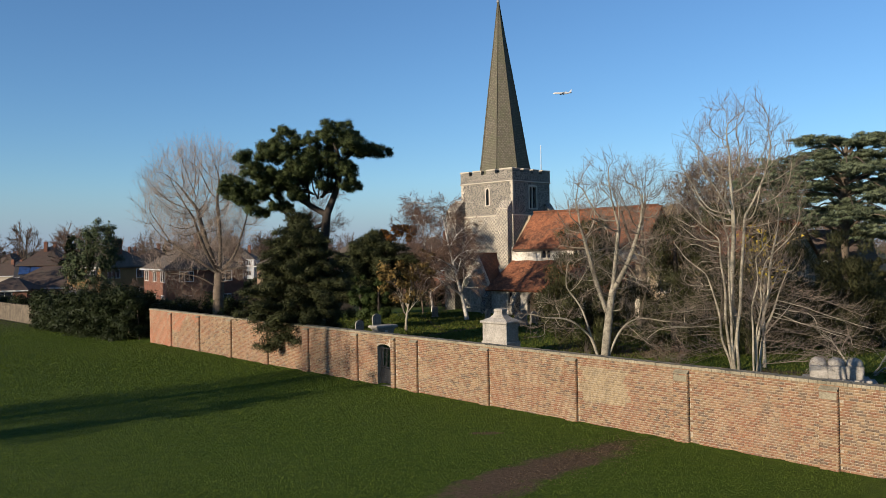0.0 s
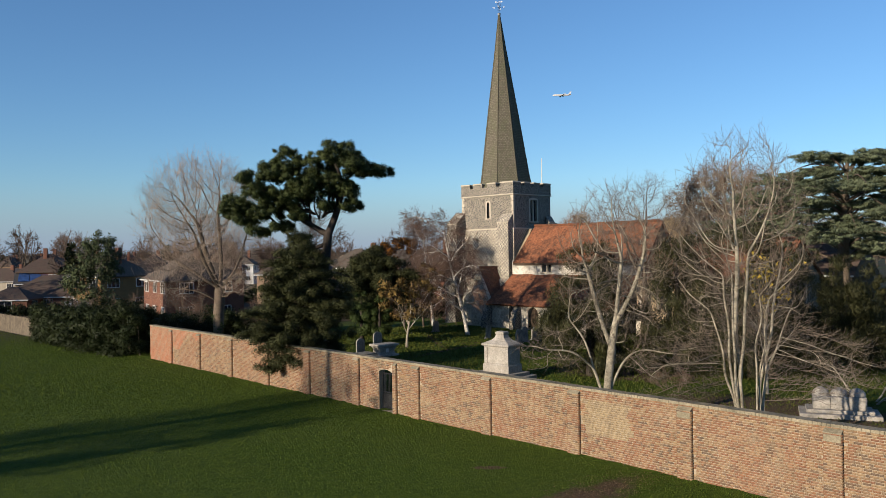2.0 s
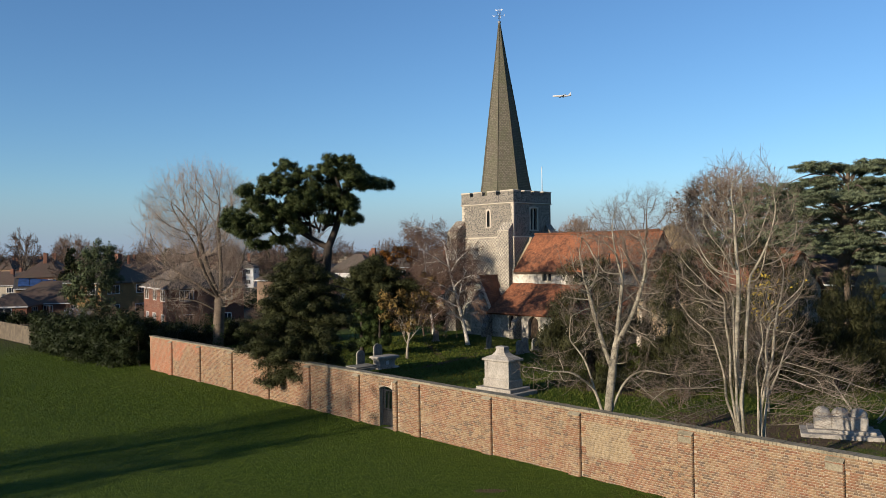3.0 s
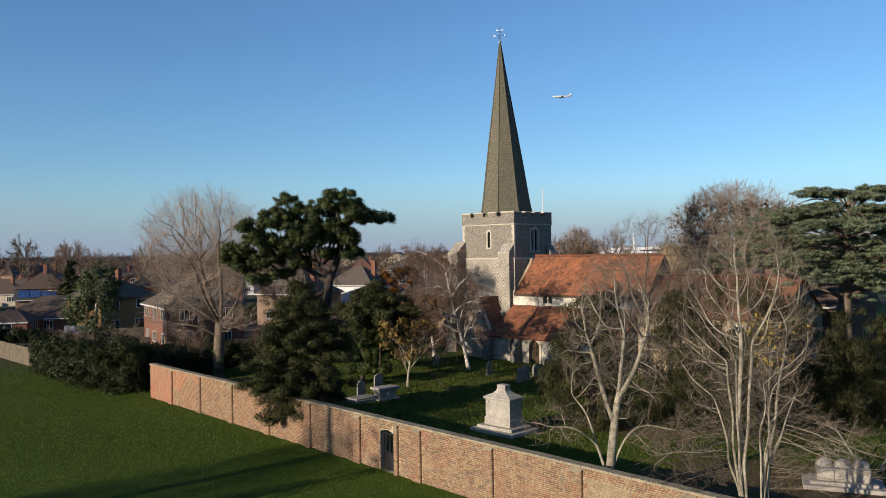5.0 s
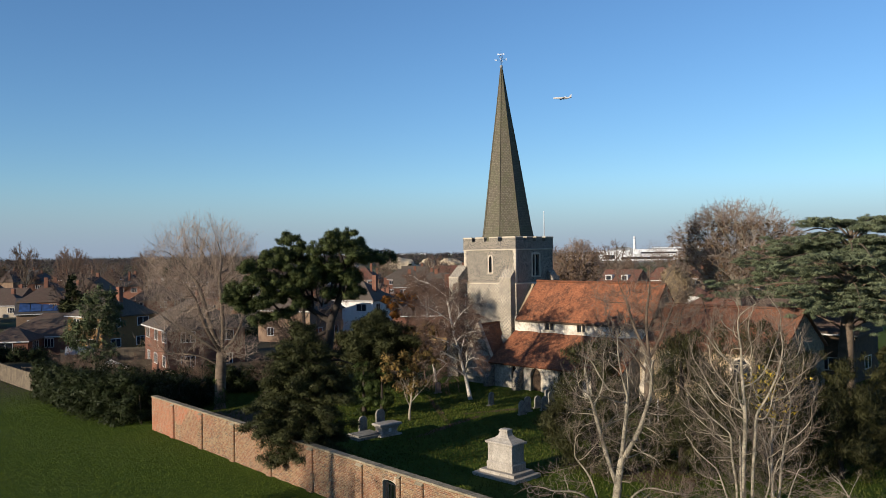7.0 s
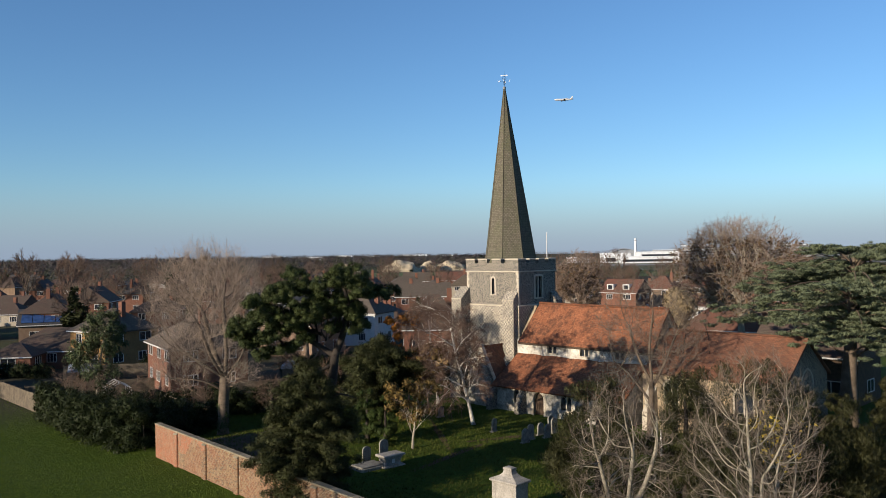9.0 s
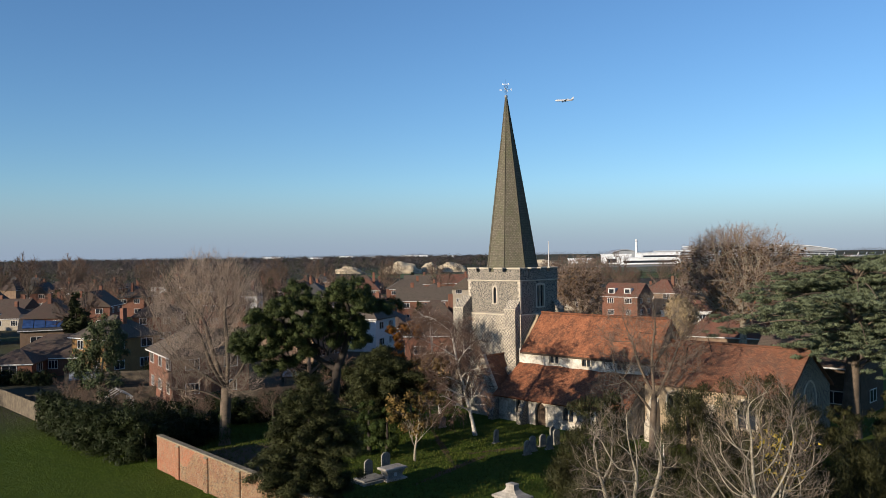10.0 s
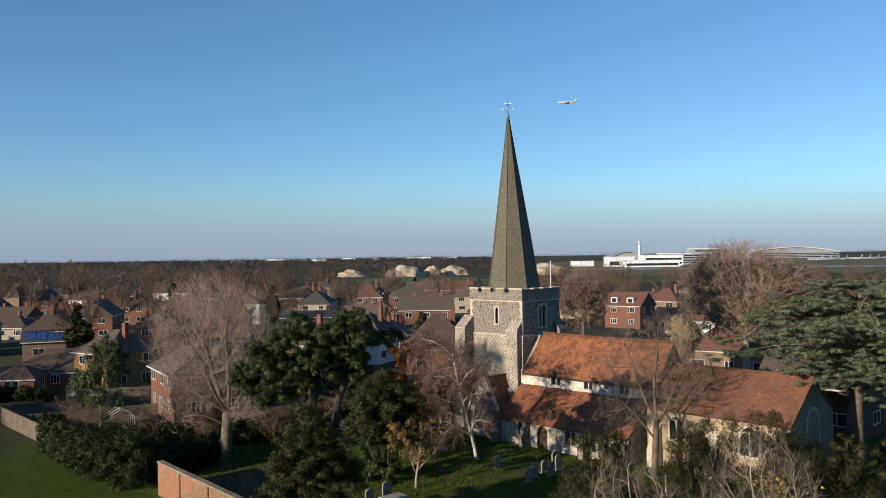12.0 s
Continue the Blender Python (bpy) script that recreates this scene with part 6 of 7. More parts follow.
# hedge and scrub between the field and the gardens
def hedge_run(name, x0, y0, x1, y1, h, w, label, seed, mat=MAT_HEDGE, per=330, ragged=0.25):
    r = np.random.default_rng(seed)
    ln = math.hypot(x1 - x0, y1 - y0)
    ob = thing(name, pose(x0, y0, on_ground(x0, y0), 0, 0, math.degrees(math.atan2(y1 - y0, x1 - x0))), label, "hedge")
    cl = []
    for xx in np.arange(0, ln, 0.75):
        for zz in np.arange(0.4, h, 0.7):
            for yy in (-w / 2, 0, w / 2):
                cl.append((xx + r.normal(0, 0.2), yy + r.normal(0, 0.2), zz + r.normal(0, ragged), 0.6, 0.55, 0.5))
    c = np.array(cl)
    size = max(0.06, math.hypot(x0, y0) * 0.0009)
    v, f = leaf_cloud(r, c[:, :3], c[:, 3:], int(per * 0.72 * (0.06 / size) ** 1.5), size, shell=0.4, long=3.6)
    child("foliage", np_mesh("foliage", v, f, mat), ob, kind="stuff")
    stems = [bend([(xx, r.normal(0, 0.15), -0.05), (xx + r.normal(0, 0.2), r.normal(0, 0.2), h * 0.8)], 0.06, 0.02) for xx in np.arange(0.4, ln, 1.1)]
    v, f = tubes(stems, 5)
    child("stem_mass", np_mesh("stem_mass", v, f, MAT_BARK_BROWN), ob, kind="stuff")
    return ob


hedge_run("hedge", -38.0, 71.4, -30.6, 63.6, 2.6, 1.4, "dark overgrown hedge at the field edge", 131)
hedge_run("hedge", -30.6, 63.2, -23.6, 58.4, 3.3, 2.2, "tall dark evergreen hedge at the field edge", 132, ragged=0.4)
hedge_run("hedge", -23.8, 59.4, -22.0, 68.0, 2.4, 2.4, "dark evergreen scrub behind the wall's end", 133, ragged=0.4)
hedge_run("hedge", -29.0, 70.5, -14.0, 74.0, 2.0, 1.6, "clipped dark hedge between churchyard and gardens", 134)
for i, (bx, by, hh) in enumerate(((-33.5, 70.0, 4.2), (-30.0, 67.5, 4.6), (-27.0, 64.5, 4.0), (-38.5, 78.0, 4.0), (-25.0, 72.0, 5.0), (-17.0, 70.0, 4.0), (-22.5, 66.5, 4.6))):
    bare_tree("bare_shrub", bx, by, "tangled leafless shrub above the hedge", 140 + i, hh, 0.08, MAT_BARK_BROWN, MAT_TWIG_RED, SMALL, stems=3, stem_spread=18, trunk_share=0.8, levels=4, category="shrub", group="shrubs along the hedge")

# row of unseen evergreens, added to keep the sun off gardens and houses
for i, (bx, by) in enumerate(((-57, 75), (-63, 81), (-70, 88), (-78, 97), (-88, 108))):
    dark_tree("evergreen_tree", bx, by, "unseen dark evergreen in a row, added to shade the gardens", 156 + i, 15.8 + (i % 2), 4.6, MAT_HOLLY, 26, bottom=1.0, taper=0.5)
# trees out of sight that shade the field
dark_tree("evergreen_tree", -32.2, 12.0, "slender dark evergreen on the open side of the field", 151, 12.2, 1.7, MAT_HOLLY, 120, bottom=2.0)
dark_tree("evergreen_tree", -40.0, 10.2, "tall dark evergreen on the open side of the field", 152, 19.8, 3.4, MAT_HOLLY, 120, bottom=5.1)

# ---- tombs and headstones ----
def frustum(bm, x0, x1, y0, y1, z0, z1, inset):
    a = [bm.verts.new(c) for c in ((x0, y0, z0), (x1, y0, z0), (x1, y1, z0), (x0, y1, z0))]
    b = [bm.verts.new(c) for c in ((x0 + inset, y0 + inset, z1), (x1 - inset, y0 + inset, z1), (x1 - inset, y1 - inset, z1), (x0 + inset, y1 - inset, z1))]
    bm.faces.new(a[::-1])
    bm.faces.new(b)
    for i in range(4):
        bm.faces.new((a[i], a[(i + 1) % 4], b[(i + 1) % 4], b[i]))
    return bm


tomb = thing("pedestal_tomb", pose(2.05, 41.95, YARD, 0, 0, -43) @ Matrix.Diagonal((0.84, 0.84, 0.97, 1)), "large white stone pedestal tomb with stepped base and urn-shaped cap", "tomb")
part("lower_step", box_bm(-1.72, 1.72, -1.25, 1.25, -0.1, 0.17, 0.015), MAT_TOMB, tomb)
part("upper_step", box_bm(-1.38, 1.38, -0.95, 0.95, 0.17, 0.34, 0.015), MAT_TOMB, tomb)
part("plinth", frustum(box_bm(-1.03, 1.03, -0.66, 0.66, 0.34, 0.72, 0.015), -1.03, 1.03, -0.66, 0.66, 0.72, 0.80, 0.07), MAT_TOMB, tomb)
part("die", box_bm(-0.94, 0.94, -0.57, 0.57, 0.80, 1.72, 0.01), MAT_TOMB, tomb)
for sx in (-1, 1):
    part("corner_pilaster", box_bm(sx * 0.84 - 0.13, sx * 0.84 + 0.13, -0.60, -0.54, 0.80, 1.72, 0.01), MAT_TOMB, tomb)
    part("corner_pilaster", box_bm(sx * 0.955 - 0.02, sx * 0.955 + 0.02, -0.54, 0.54, 0.80, 1.72, 0.01), MAT_TOMB, tomb)
part("cornice", box_bm(-1.10, 1.10, -0.73, 0.73, 1.72, 1.86, 0.04), MAT_TOMB, tomb)
capbm = bmesh.new()
prof = [(1.0, 0.63, 1.86), (0.86, 0.52, 1.93), (0.58, 0.36, 2.02), (0.38, 0.26, 2.16), (0.30, 0.22, 2.32), (0.33, 0.25, 2.36), (0.33, 0.25, 2.46), (0.22, 0.16, 2.50)]
prev = None
for hx, hy, z in prof:
    ring = [capbm.verts.new(c) for c in ((-hx, -hy, z), (hx, -hy, z), (hx, hy, z), (-hx, hy, z))]
    if prev:
        for i in range(4):
            capbm.faces.new((prev[i], prev[(i + 1) % 4], ring[(i + 1) % 4], ring[i]))
    prev = ring
capbm.faces.new(prev)
part("cap", capbm, MAT_TOMB, tomb, "swept stone cap")

tomb2 = thing("coped_tomb", pose(14.7, 31.8, YARD, 0, 0, -20) @ Matrix.Scale(0.82, 4), "pale stone tomb topped with three rounded lumps", "tomb")
part("step", box_bm(-1.75, 1.75, -1.0, 1.0, -0.1, 0.16, 0.02), MAT_TOMB, tomb2)
part("upper_step", box_bm(-1.45, 1.45, -0.72, 0.72, 0.16, 0.32, 0.02), MAT_TOMB, tomb2)
for i in range(3):
    part("block", box_bm(-1.15 + i * 0.77, -0.39 + i * 0.77, -0.5, 0.5, 0.32, 0.92, 0.02), MAT_TOMB, tomb2)
    lump = bmesh.new()
    bmesh.ops.create_icosphere(lump, subdivisions=3, radius=0.38)
    for vert in lump.verts:
        vert.co = Vector((vert.co.x * 1.0, vert.co.y * 1.1, max(vert.co.z, -0.1) * 0.85)) * (1 + 0.12 * noise.noise(vert.co * 3 + Vector((i, 0, 0))))
    bmesh.ops.translate(lump, vec=(-0.77 + i * 0.77, 0, 0.98), verts=lump.verts)
    part("rounded_stone", lump, MAT_TOMB, tomb2)


def headstone(x, y, w, h, ang, label, lean=0, mat=MAT_GRAVE, round_top=True, th=0.12):
    ob = thing("headstone", pose(x, y, on_ground(x, y) - 0.08, lean, 0, ang), label, "headstone", "headstones in the churchyard")
    n = 8
    if round_top:
        top = [(-w / 2 * math.cos(math.pi * k / n), h - w / 2 * 0.8 + w / 2 * 0.8 * math.sin(math.pi * k / n)) for k in range(n + 1)]
    else:
        top = [(-w / 2, h - 0.12), (-w / 4, h), (w / 4, h), (w / 2, h - 0.12)]
    bm = prism_bm([(-w / 2, 0)] + top + [(w / 2, 0)], -th / 2, th / 2)
    part("slab", bm, mat, ob)
    part("plinth", box_bm(-w / 2 - 0.08, w / 2 + 0.08, -th / 2 - 0.08, th / 2 + 0.08, 0, 0.16, 0.015), mat, ob)
    return ob


HEADROW = ((3.88, 57.4, 1.1, 3), (4.4, 58.4, 1.2, -2), (5.2, 59.9, 1.0, 2), (6.2, 61.8, 1.15, -3))
headstone(-6.75, 52.35, 0.62, 1.15, 42, "grey round-topped headstone beside a flat grave slab")
headstone(-5.65, 52.6, 0.66, 1.55, 42, "tall pale round-topped headstone behind the chest tomb")
headstone(1.8, 61.1, 0.6, 1.1, 55, "grey headstone before the church", 4)
headstone(5.6, 59.0, 0.6, 1.1, 42, "leaning grey headstone in the shade", 6)
headstone(6.35, 60.6, 0.65, 1.2, 42, "grey round-topped headstone near the porch", -3)
headstone(7.5, 58.4, 0.6, 1.0, 42, "small grey headstone in the shade", 2)
headstone(-11.3, 60.8, 0.6, 1.1, 46, "dark headstone under the trees", 3)
headstone(-13.2, 59.2, 0.6, 1.0, 46, "dark headstone under the trees", -2)
headstone(-9.7, 56.4, 0.6, 1.1, 46, "dark headstone by the yew", 1)
headstone(11.9, 45.5, 0.6, 1.1, 46, "grey headstone beneath the bare trees", 2)
headstone(9.0, 47.0, 0.6, 1.0, 46, "grey headstone by the rounded yew", -4)
for gx0, gy0, gh, gl in HEADROW:
    headstone(gx0, gy0, 0.62, gh, 44, "dark weathered headstone in the shade beside the path", gl)
headstone(-2.4, 66.5, 0.6, 1.0, 46, "small dark headstone near the birch", 3)
ledger = thing("ledger_slab", pose(-6.5, 51.0, YARD, 0, 0, 42), "low flat stone grave slab on the grass", "grave slab")
part("kerb", box_bm(-0.95, 0.95, -0.75, 0.75, -0.05, 0.16, 0.02), MAT_GRAVE, ledger)
part("slab", box_bm(-0.85, 0.85, -0.62, 0.62, 0.16, 0.24, 0.02), MAT_GRAVE, ledger)
chest = thing("chest_tomb", pose(-5.1, 51.5, YARD, 0, 0, 42) @ Matrix.Scale(0.82, 4), "curved-sided pale stone chest tomb with a white mark", "tomb")
cb = bmesh.new()
prev = None
for z, sx, sy in ((0.0, 1.0, 0.62), (0.12, 0.98, 0.6), (0.14, 0.78, 0.42), (0.35, 0.70, 0.36), (0.6, 0.78, 0.42), (0.78, 0.92, 0.54), (0.80, 1.0, 0.62), (0.92, 1.0, 0.62), (0.96, 0.95, 0.58)):
    ring = [cb.verts.new(c) for c in ((-sx, -sy, z), (sx, -sy, z), (sx, sy, z), (-sx, sy, z))]
    if prev:
        for i in range(4):
            cb.faces.new((prev[i], prev[(i + 1) % 4], ring[(i + 1) % 4], ring[i]))
    prev = ring
cb.faces.new(prev)
part("chest", cb, MAT_TOMB, chest)
part("white_mark", box_bm(-0.12, 0.12, -0.42, -0.37, 0.3, 0.62), MAT_WHITE, chest, "white painted mark")
board = thing("notice_board", pose(12.6, 53.6, YARD, 0, 0, -50), "dark notice board on a pale post", "notice board")
part("post", box_bm(-0.05, 0.05, -0.05, 0.05, -0.1, 1.7, 0.01), MAT_WHITE, board)
part("panel", box_bm(-0.02, 0.62, -0.03, 0.03, 0.85, 1.6, 0.01), MAT_OAK, board)

# ---- houses ----
def hip_roof_bm(w, d, z, h, kind, over=0.35):
    """Roof over a w x d block: kind 'hip' or 'gable' (ridge along x)."""
    bm = bmesh.new()
    a, c = w / 2 + over, d / 2 + over
    zl = z - 0.12
    inset = min(c, a * 0.85) if kind == "hip" else 0
    ev = [bm.verts.new(p) for p in ((-a, -c, zl), (a, -c, zl), (a, c, zl), (-a, c, zl))]
    rd = [bm.verts.new((-a + inset, 0, z + h)), bm.verts.new((a - inset, 0, z + h))]
    bm.faces.new((ev[0], ev[1], rd[1], rd[0]))
    bm.faces.new((ev[2], ev[3], rd[0], rd[1]))
    bm.faces.new((ev[1], ev[2], rd[1]))
    bm.faces.new((ev[3], ev[0], rd[0]))
    lo = [bm.verts.new(v.co - Vector((0, 0, 0.16))) for v in ev]
    for i in range(4):
        bm.faces.new((ev[i], lo[i], lo[(i + 1) % 4], ev[(i + 1) % 4]))
    bm.faces.new(lo)
    bmesh.ops.recalc_face_normals(bm, faces=bm.faces)
    return bm


def pane_window(parent, x, y, z, w, h, face, wall_half, lights=2):
    """A white-framed window on face 0..3 (front, right, back, left) of a house."""
    rot = Matrix.Rotation(radians((0, 90, 180, 270)[face]), 4, "Z")
    m = rot @ Matrix.Translation((x, -wall_half, z))
    fr = bmesh.new()
    t = 0.07
    xs, zs = [-w / 2, -w / 2 + t], (0, t, h - t, h)
    for i in range(1, lights):
        xs += [-w / 2 + w * i / lights - 0.03, -w / 2 + w * i / lights + 0.03]
    xs += [w / 2 - t, w / 2]
    grid = [[fr.verts.new((px, -0.05, pz)) for pz in zs] for px in xs]
    for i in range(len(xs) - 1):
        for j in range(3):
            if j != 1 or i % 2 == 0:
                fr.faces.new((grid[i][j], grid[i + 1][j], grid[i + 1][j + 1], grid[i][j + 1]))
    back = bmesh.ops.extrude_face_region(fr, geom=list(fr.faces))
    bmesh.ops.translate(fr, vec=(0, 0.08, 0), verts=[g for g in back["geom"] if isinstance(g, bmesh.types.BMVert)])
    bmesh.ops.recalc_face_normals(fr, faces=fr.faces)
    win = part("window", fr, MAT_WHITE, parent, "white window frame", m)
    part("pane", box_bm(-w / 2 + t, w / 2 - t, -0.015, 0.02, t, h - t), MAT_GLASS, win, "dark glass")


def house(x, y, ang, w, d, eaves, rise, label, wall_mat, roof_mat, kind="hip", windows=True, chimneys=1, seed=0, gable_mat=None, name="house"):
    r = random.Random(seed)
    ob = thing(name, pose(x, y, on_ground(x, y), 0, 0, ang), label, "house", "houses beyond the churchyard")
    part("wall", box_bm(-w / 2, w / 2, -d / 2, d / 2, -0.3, eaves), wall_mat, ob)
    if kind == "gable":
        g = prism_bm([(-d / 2, eaves), (d / 2, eaves), (0, eaves + rise * d / (d + 0.7))], 0, w - 0.04)
        part("gable", g, gable_mat or wall_mat, ob, m=Matrix.Translation((w / 2 - 0.02, 0, -0.05)) @ Matrix.Rotation(radians(90), 4, "Z"))
    rf = part("roof", hip_roof_bm(w, d, eaves, rise, kind), roof_mat, ob)
    uv_by_slope(rf)
    for i in range(chimneys):
        cx = (-1) ** i * w * r.uniform(0.18, 0.38)
        ch = part("chimney", box_bm(cx - 0.35, cx + 0.35, -0.3, 0.3, eaves + rise * 0.4, eaves + rise + 0.9, 0.03), MAT_HOUSE_BRICK, rf, "brick chimney stack")
    part("gutter", box_bm(-w / 2 - 0.3, w / 2 + 0.3, -d / 2 - 0.40, -d / 2 - 0.32, eaves - 0.26, eaves - 0.12, 0.02), MAT_WHITE, ob, "white gutter and fascia")
    if windows:
        storeys = max(1, int(eaves / 2.4))
        for s in range(storeys):
            for face, span, half in ((0, w, d / 2), (1, d, w / 2), (3, d, w / 2)):
                n = max(1, int(span / 3.2))
                for k in range(n):
                    xx = -span / 2 + span * (k + 0.5) / n + r.uniform(-0.2, 0.2)
                    pane_window(ob, xx, 0, 0.9 + s * 2.5, r.choice((1.2, 1.5, 1.8)), 1.15, face, half, r.choice((2, 3)))
    return ob


R = MAT_HOUSE_ROOF
house(-29.9, 87.6, -56, 10.5, 8.0, 4.9, 2.8, "brown brick house with hipped tiled roof", MAT_HOUSE_BRICK, R[1], "hip", seed=1)
house(-54.0, 106.0, 8, 12.5, 8.0, 2.45, 2.6, "brick bungalow with low dark tiled roof", MAT_HOUSE_BRICK, R[0], "hip", seed=2)
house(-56.5, 99.2, 8, 5.0, 5.0, 2.35, 1.4, "low bungalow wing with white gutters", MAT_HOUSE_BRICK, R[0], "hip", chimneys=0, seed=3)
house(-46.5, 104.5, -30, 7.0, 8.0, 5.0, 2.6, "ochre rendered house with hipped roof", MAT_OCHRE, R[1], "hip", seed=4)
solar = house(-72.5, 138.0, 25, 9.5, 9.0, 3.2, 2.4, "low house with solar panels on its roof", MAT_PALE_BRICK, R[3], "gable", seed=5)
for i in range(5):
    sp_m = Matrix.Translation((-3.6 + i * 1.75, -2.9, 4.15)) @ Matrix.Rotation(math.atan2(2.52, 4.85), 4, "X")
    part("solar_panel", box_bm(-0.82, 0.82, -1.5, 1.5, 0.0, 0.06, 0.01), MAT_SOLAR, solar, "blue glass solar panel", sp_m)
house(-17.0, 128.0, -20, 8.0, 7.0, 5.2, 2.8, "white rendered house with dark hipped roof", MAT_WHITE, R[1], "hip", seed=6)
house(-5.0, 118.0, 4, 9.0, 9.0, 3.6, 4.6, "house with large steep dark roof", MAT_HOUSE_BRICK, R[0], "hip", seed=7)
house(-31.0, 158.0, 3, 12.0, 7.0, 5.2, 1.0, "dark-clad house with long dormer windows", MAT_DARK_CLAD, R[3], "gable", seed=8)
house(-24.0, 116.0, -25, 9.0, 8.0, 4.6, 3.0, "brown-roofed house behind the pine", MAT_PALE_BRICK, R[1], "hip", seed=9)
red = house(35.5, 183.0, -36, 8.4, 8.0, 5.0, 2.8, "three-storey red brick house with dormers", MAT_HOUSE_BRICK, R[2], "gable", seed=10, chimneys=0)
for sx in (-2.2, 1.6):
    dm = part("dormer", box_bm(sx - 0.8, sx + 0.8, -3.4, -1.0, 5.3, 6.7, 0.03), MAT_WHITE, red, "white roof dormer")
    part("pane", box_bm(sx - 0.55, sx + 0.55, -3.43, -3.39, 5.6, 6.5), MAT_GLASS, dm)
house(48.0, 200.0, -36, 8.0, 8.0, 4.9, 3.0, "pale brick house with hipped red roof", MAT_PALE_BRICK, R[2], "hip", seed=11)
house(58.0, 207.0, -36, 8.0, 8.0, 4.9, 3.0, "pale brick house with hipped red roof", MAT_PALE_BRICK, R[2], "hip", seed=16)
house(45.0, 168.0, -20, 10.0, 6.0, 2.8, 2.0, "white low building with dark tiled roof", MAT_WHITE, R[2], "hip", seed=12, chimneys=0)
house(31.6, 74.5, -43, 9.0, 6.0, 4.2, 2.6, "dark church hall behind the chancel with white window", MAT_OAK, R[0], "gable", seed=13, chimneys=0, gable_mat=MAT_PALE_BRICK)
house(11.0, 104.0, -43, 12.0, 6.0, 3.4, 2.2, "low tiled house behind the nave", MAT_HOUSE_BRICK, R[0], "gable", seed=14, chimneys=2)
house(36.0, 112.0, -30, 12.0, 7.0, 3.4, 3.0, "red-tiled house behind the cedar", MAT_PALE_BRICK, R[2], "hip", seed=15)
rr = random.Random(77)
walls = [MAT_HOUSE_BRICK, MAT_PALE_BRICK, MAT_HOUSE_BRICK, MAT_CREAM, MAT_HOUSE_BRICK, MAT_WHITE, MAT_PALE_BRICK]
wall_words = {MAT_HOUSE_BRICK: "red-brown brick", MAT_PALE_BRICK: "pale brick", MAT_CREAM: "cream rendered", MAT_WHITE: "white rendered"}
roof_words = ["dark brown tiled", "grey-brown tiled", "red tiled", "slate"]
taken = [(-33, 90), (-51, 103), (-47, 110), (-74, 130), (-17, 128), (-5, 118), (-31, 158), (-24, 116), (36, 183), (48, 200), (58, 207), (45, 168), (31, 74), (11, 104), (36, 112)]
for row, (y0, x0, x1, step, ang) in enumerate(((122, -50, -30, 16, 10), (144, -118, -44, 15, 8), (146, -16, 12, 15, -8), (172, -130, -40, 16, 6), (178, -24, 16, 15, -6), (204, -150, 20, 15.5, 4), (212, 28, 110, 17, -14), (236, -176, 22, 16, 2), (240, 50, 120, 18, -12), (272, -190, 12, 17, 0), (312, -210, -30, 19, -3))):
    xx = x0
    while xx < x1:
        hx, hy = xx + rr.uniform(-2.5, 2.5), y0 + rr.uniform(-3.5, 3.5)
        xx += step
        if any(abs(hx - a) < 12 and abs(hy - c) < 11 for a, c in taken):
            continue
        taken.append((hx, hy))
        wm, ri, kd = rr.choice(walls), rr.choice((0, 1, 1, 0, 2, 3)), rr.choice(("hip", "hip", "gable"))
        house(hx, hy, ang + rr.uniform(-8, 8) + rr.choice((0, 0, 90)), rr.uniform(8, 11.5), rr.uniform(7, 8.5), rr.choice((2.6, 4.9, 5.1)), rr.uniform(2.3, 3.2), "%s house with %s %s roof" % (wall_words[wm], roof_words[ri], "hipped" if kd == "hip" else "gabled"), wm, R[ri], kd, y0 < 250, rr.choice((1, 1, 2)), 200 + len(taken))

# fences and garden things
def fence_run(x0, y0, x1, y1, h, label, mat=MAT_FENCE):
    ln = math.hypot(x1 - x0, y1 - y0)
    ob = thing("fence", pose(x0, y0, on_ground(x0, y0), 0, 0, math.degrees(math.atan2(y1 - y0, x1 - x0))), label, "fence")
    r = random.Random(int(ln * 100))
    n = int(ln / 0.15)
    for i in range(n):
        dz = r.uniform(-0.02, 0.02)
        part("slat", box_bm(i * 0.15 + 0.004, i * 0.15 + 0.146, -0.012, 0.012, 0.05, h + dz), mat, ob)
    for i in range(int(ln / 1.83) + 1):
        part("post", box_bm(i * 1.83 - 0.05, i * 1.83 + 0.05, 0.014, 0.11, -0.2, h + 0.08, 0.01), mat, ob)
    for z in (0.3, h - 0.3):
        part("rail", box_bm(0, ln, 0.014, 0.06, z, z + 0.08), mat, ob)
    return ob


fence_run(-48.5, 81.6, -38.2, 71.4, 1.75, "weathered close-board fence at the field edge")
fence_run(-56.5, 89.2, -48.6, 81.6, 1.75, "weathered close-board fence beside the gardens")
fence_run(-6.0, 100.0, 0.5, 101.5, 1.8, "pale new timber garden fence", MAT_NEW_FENCE)

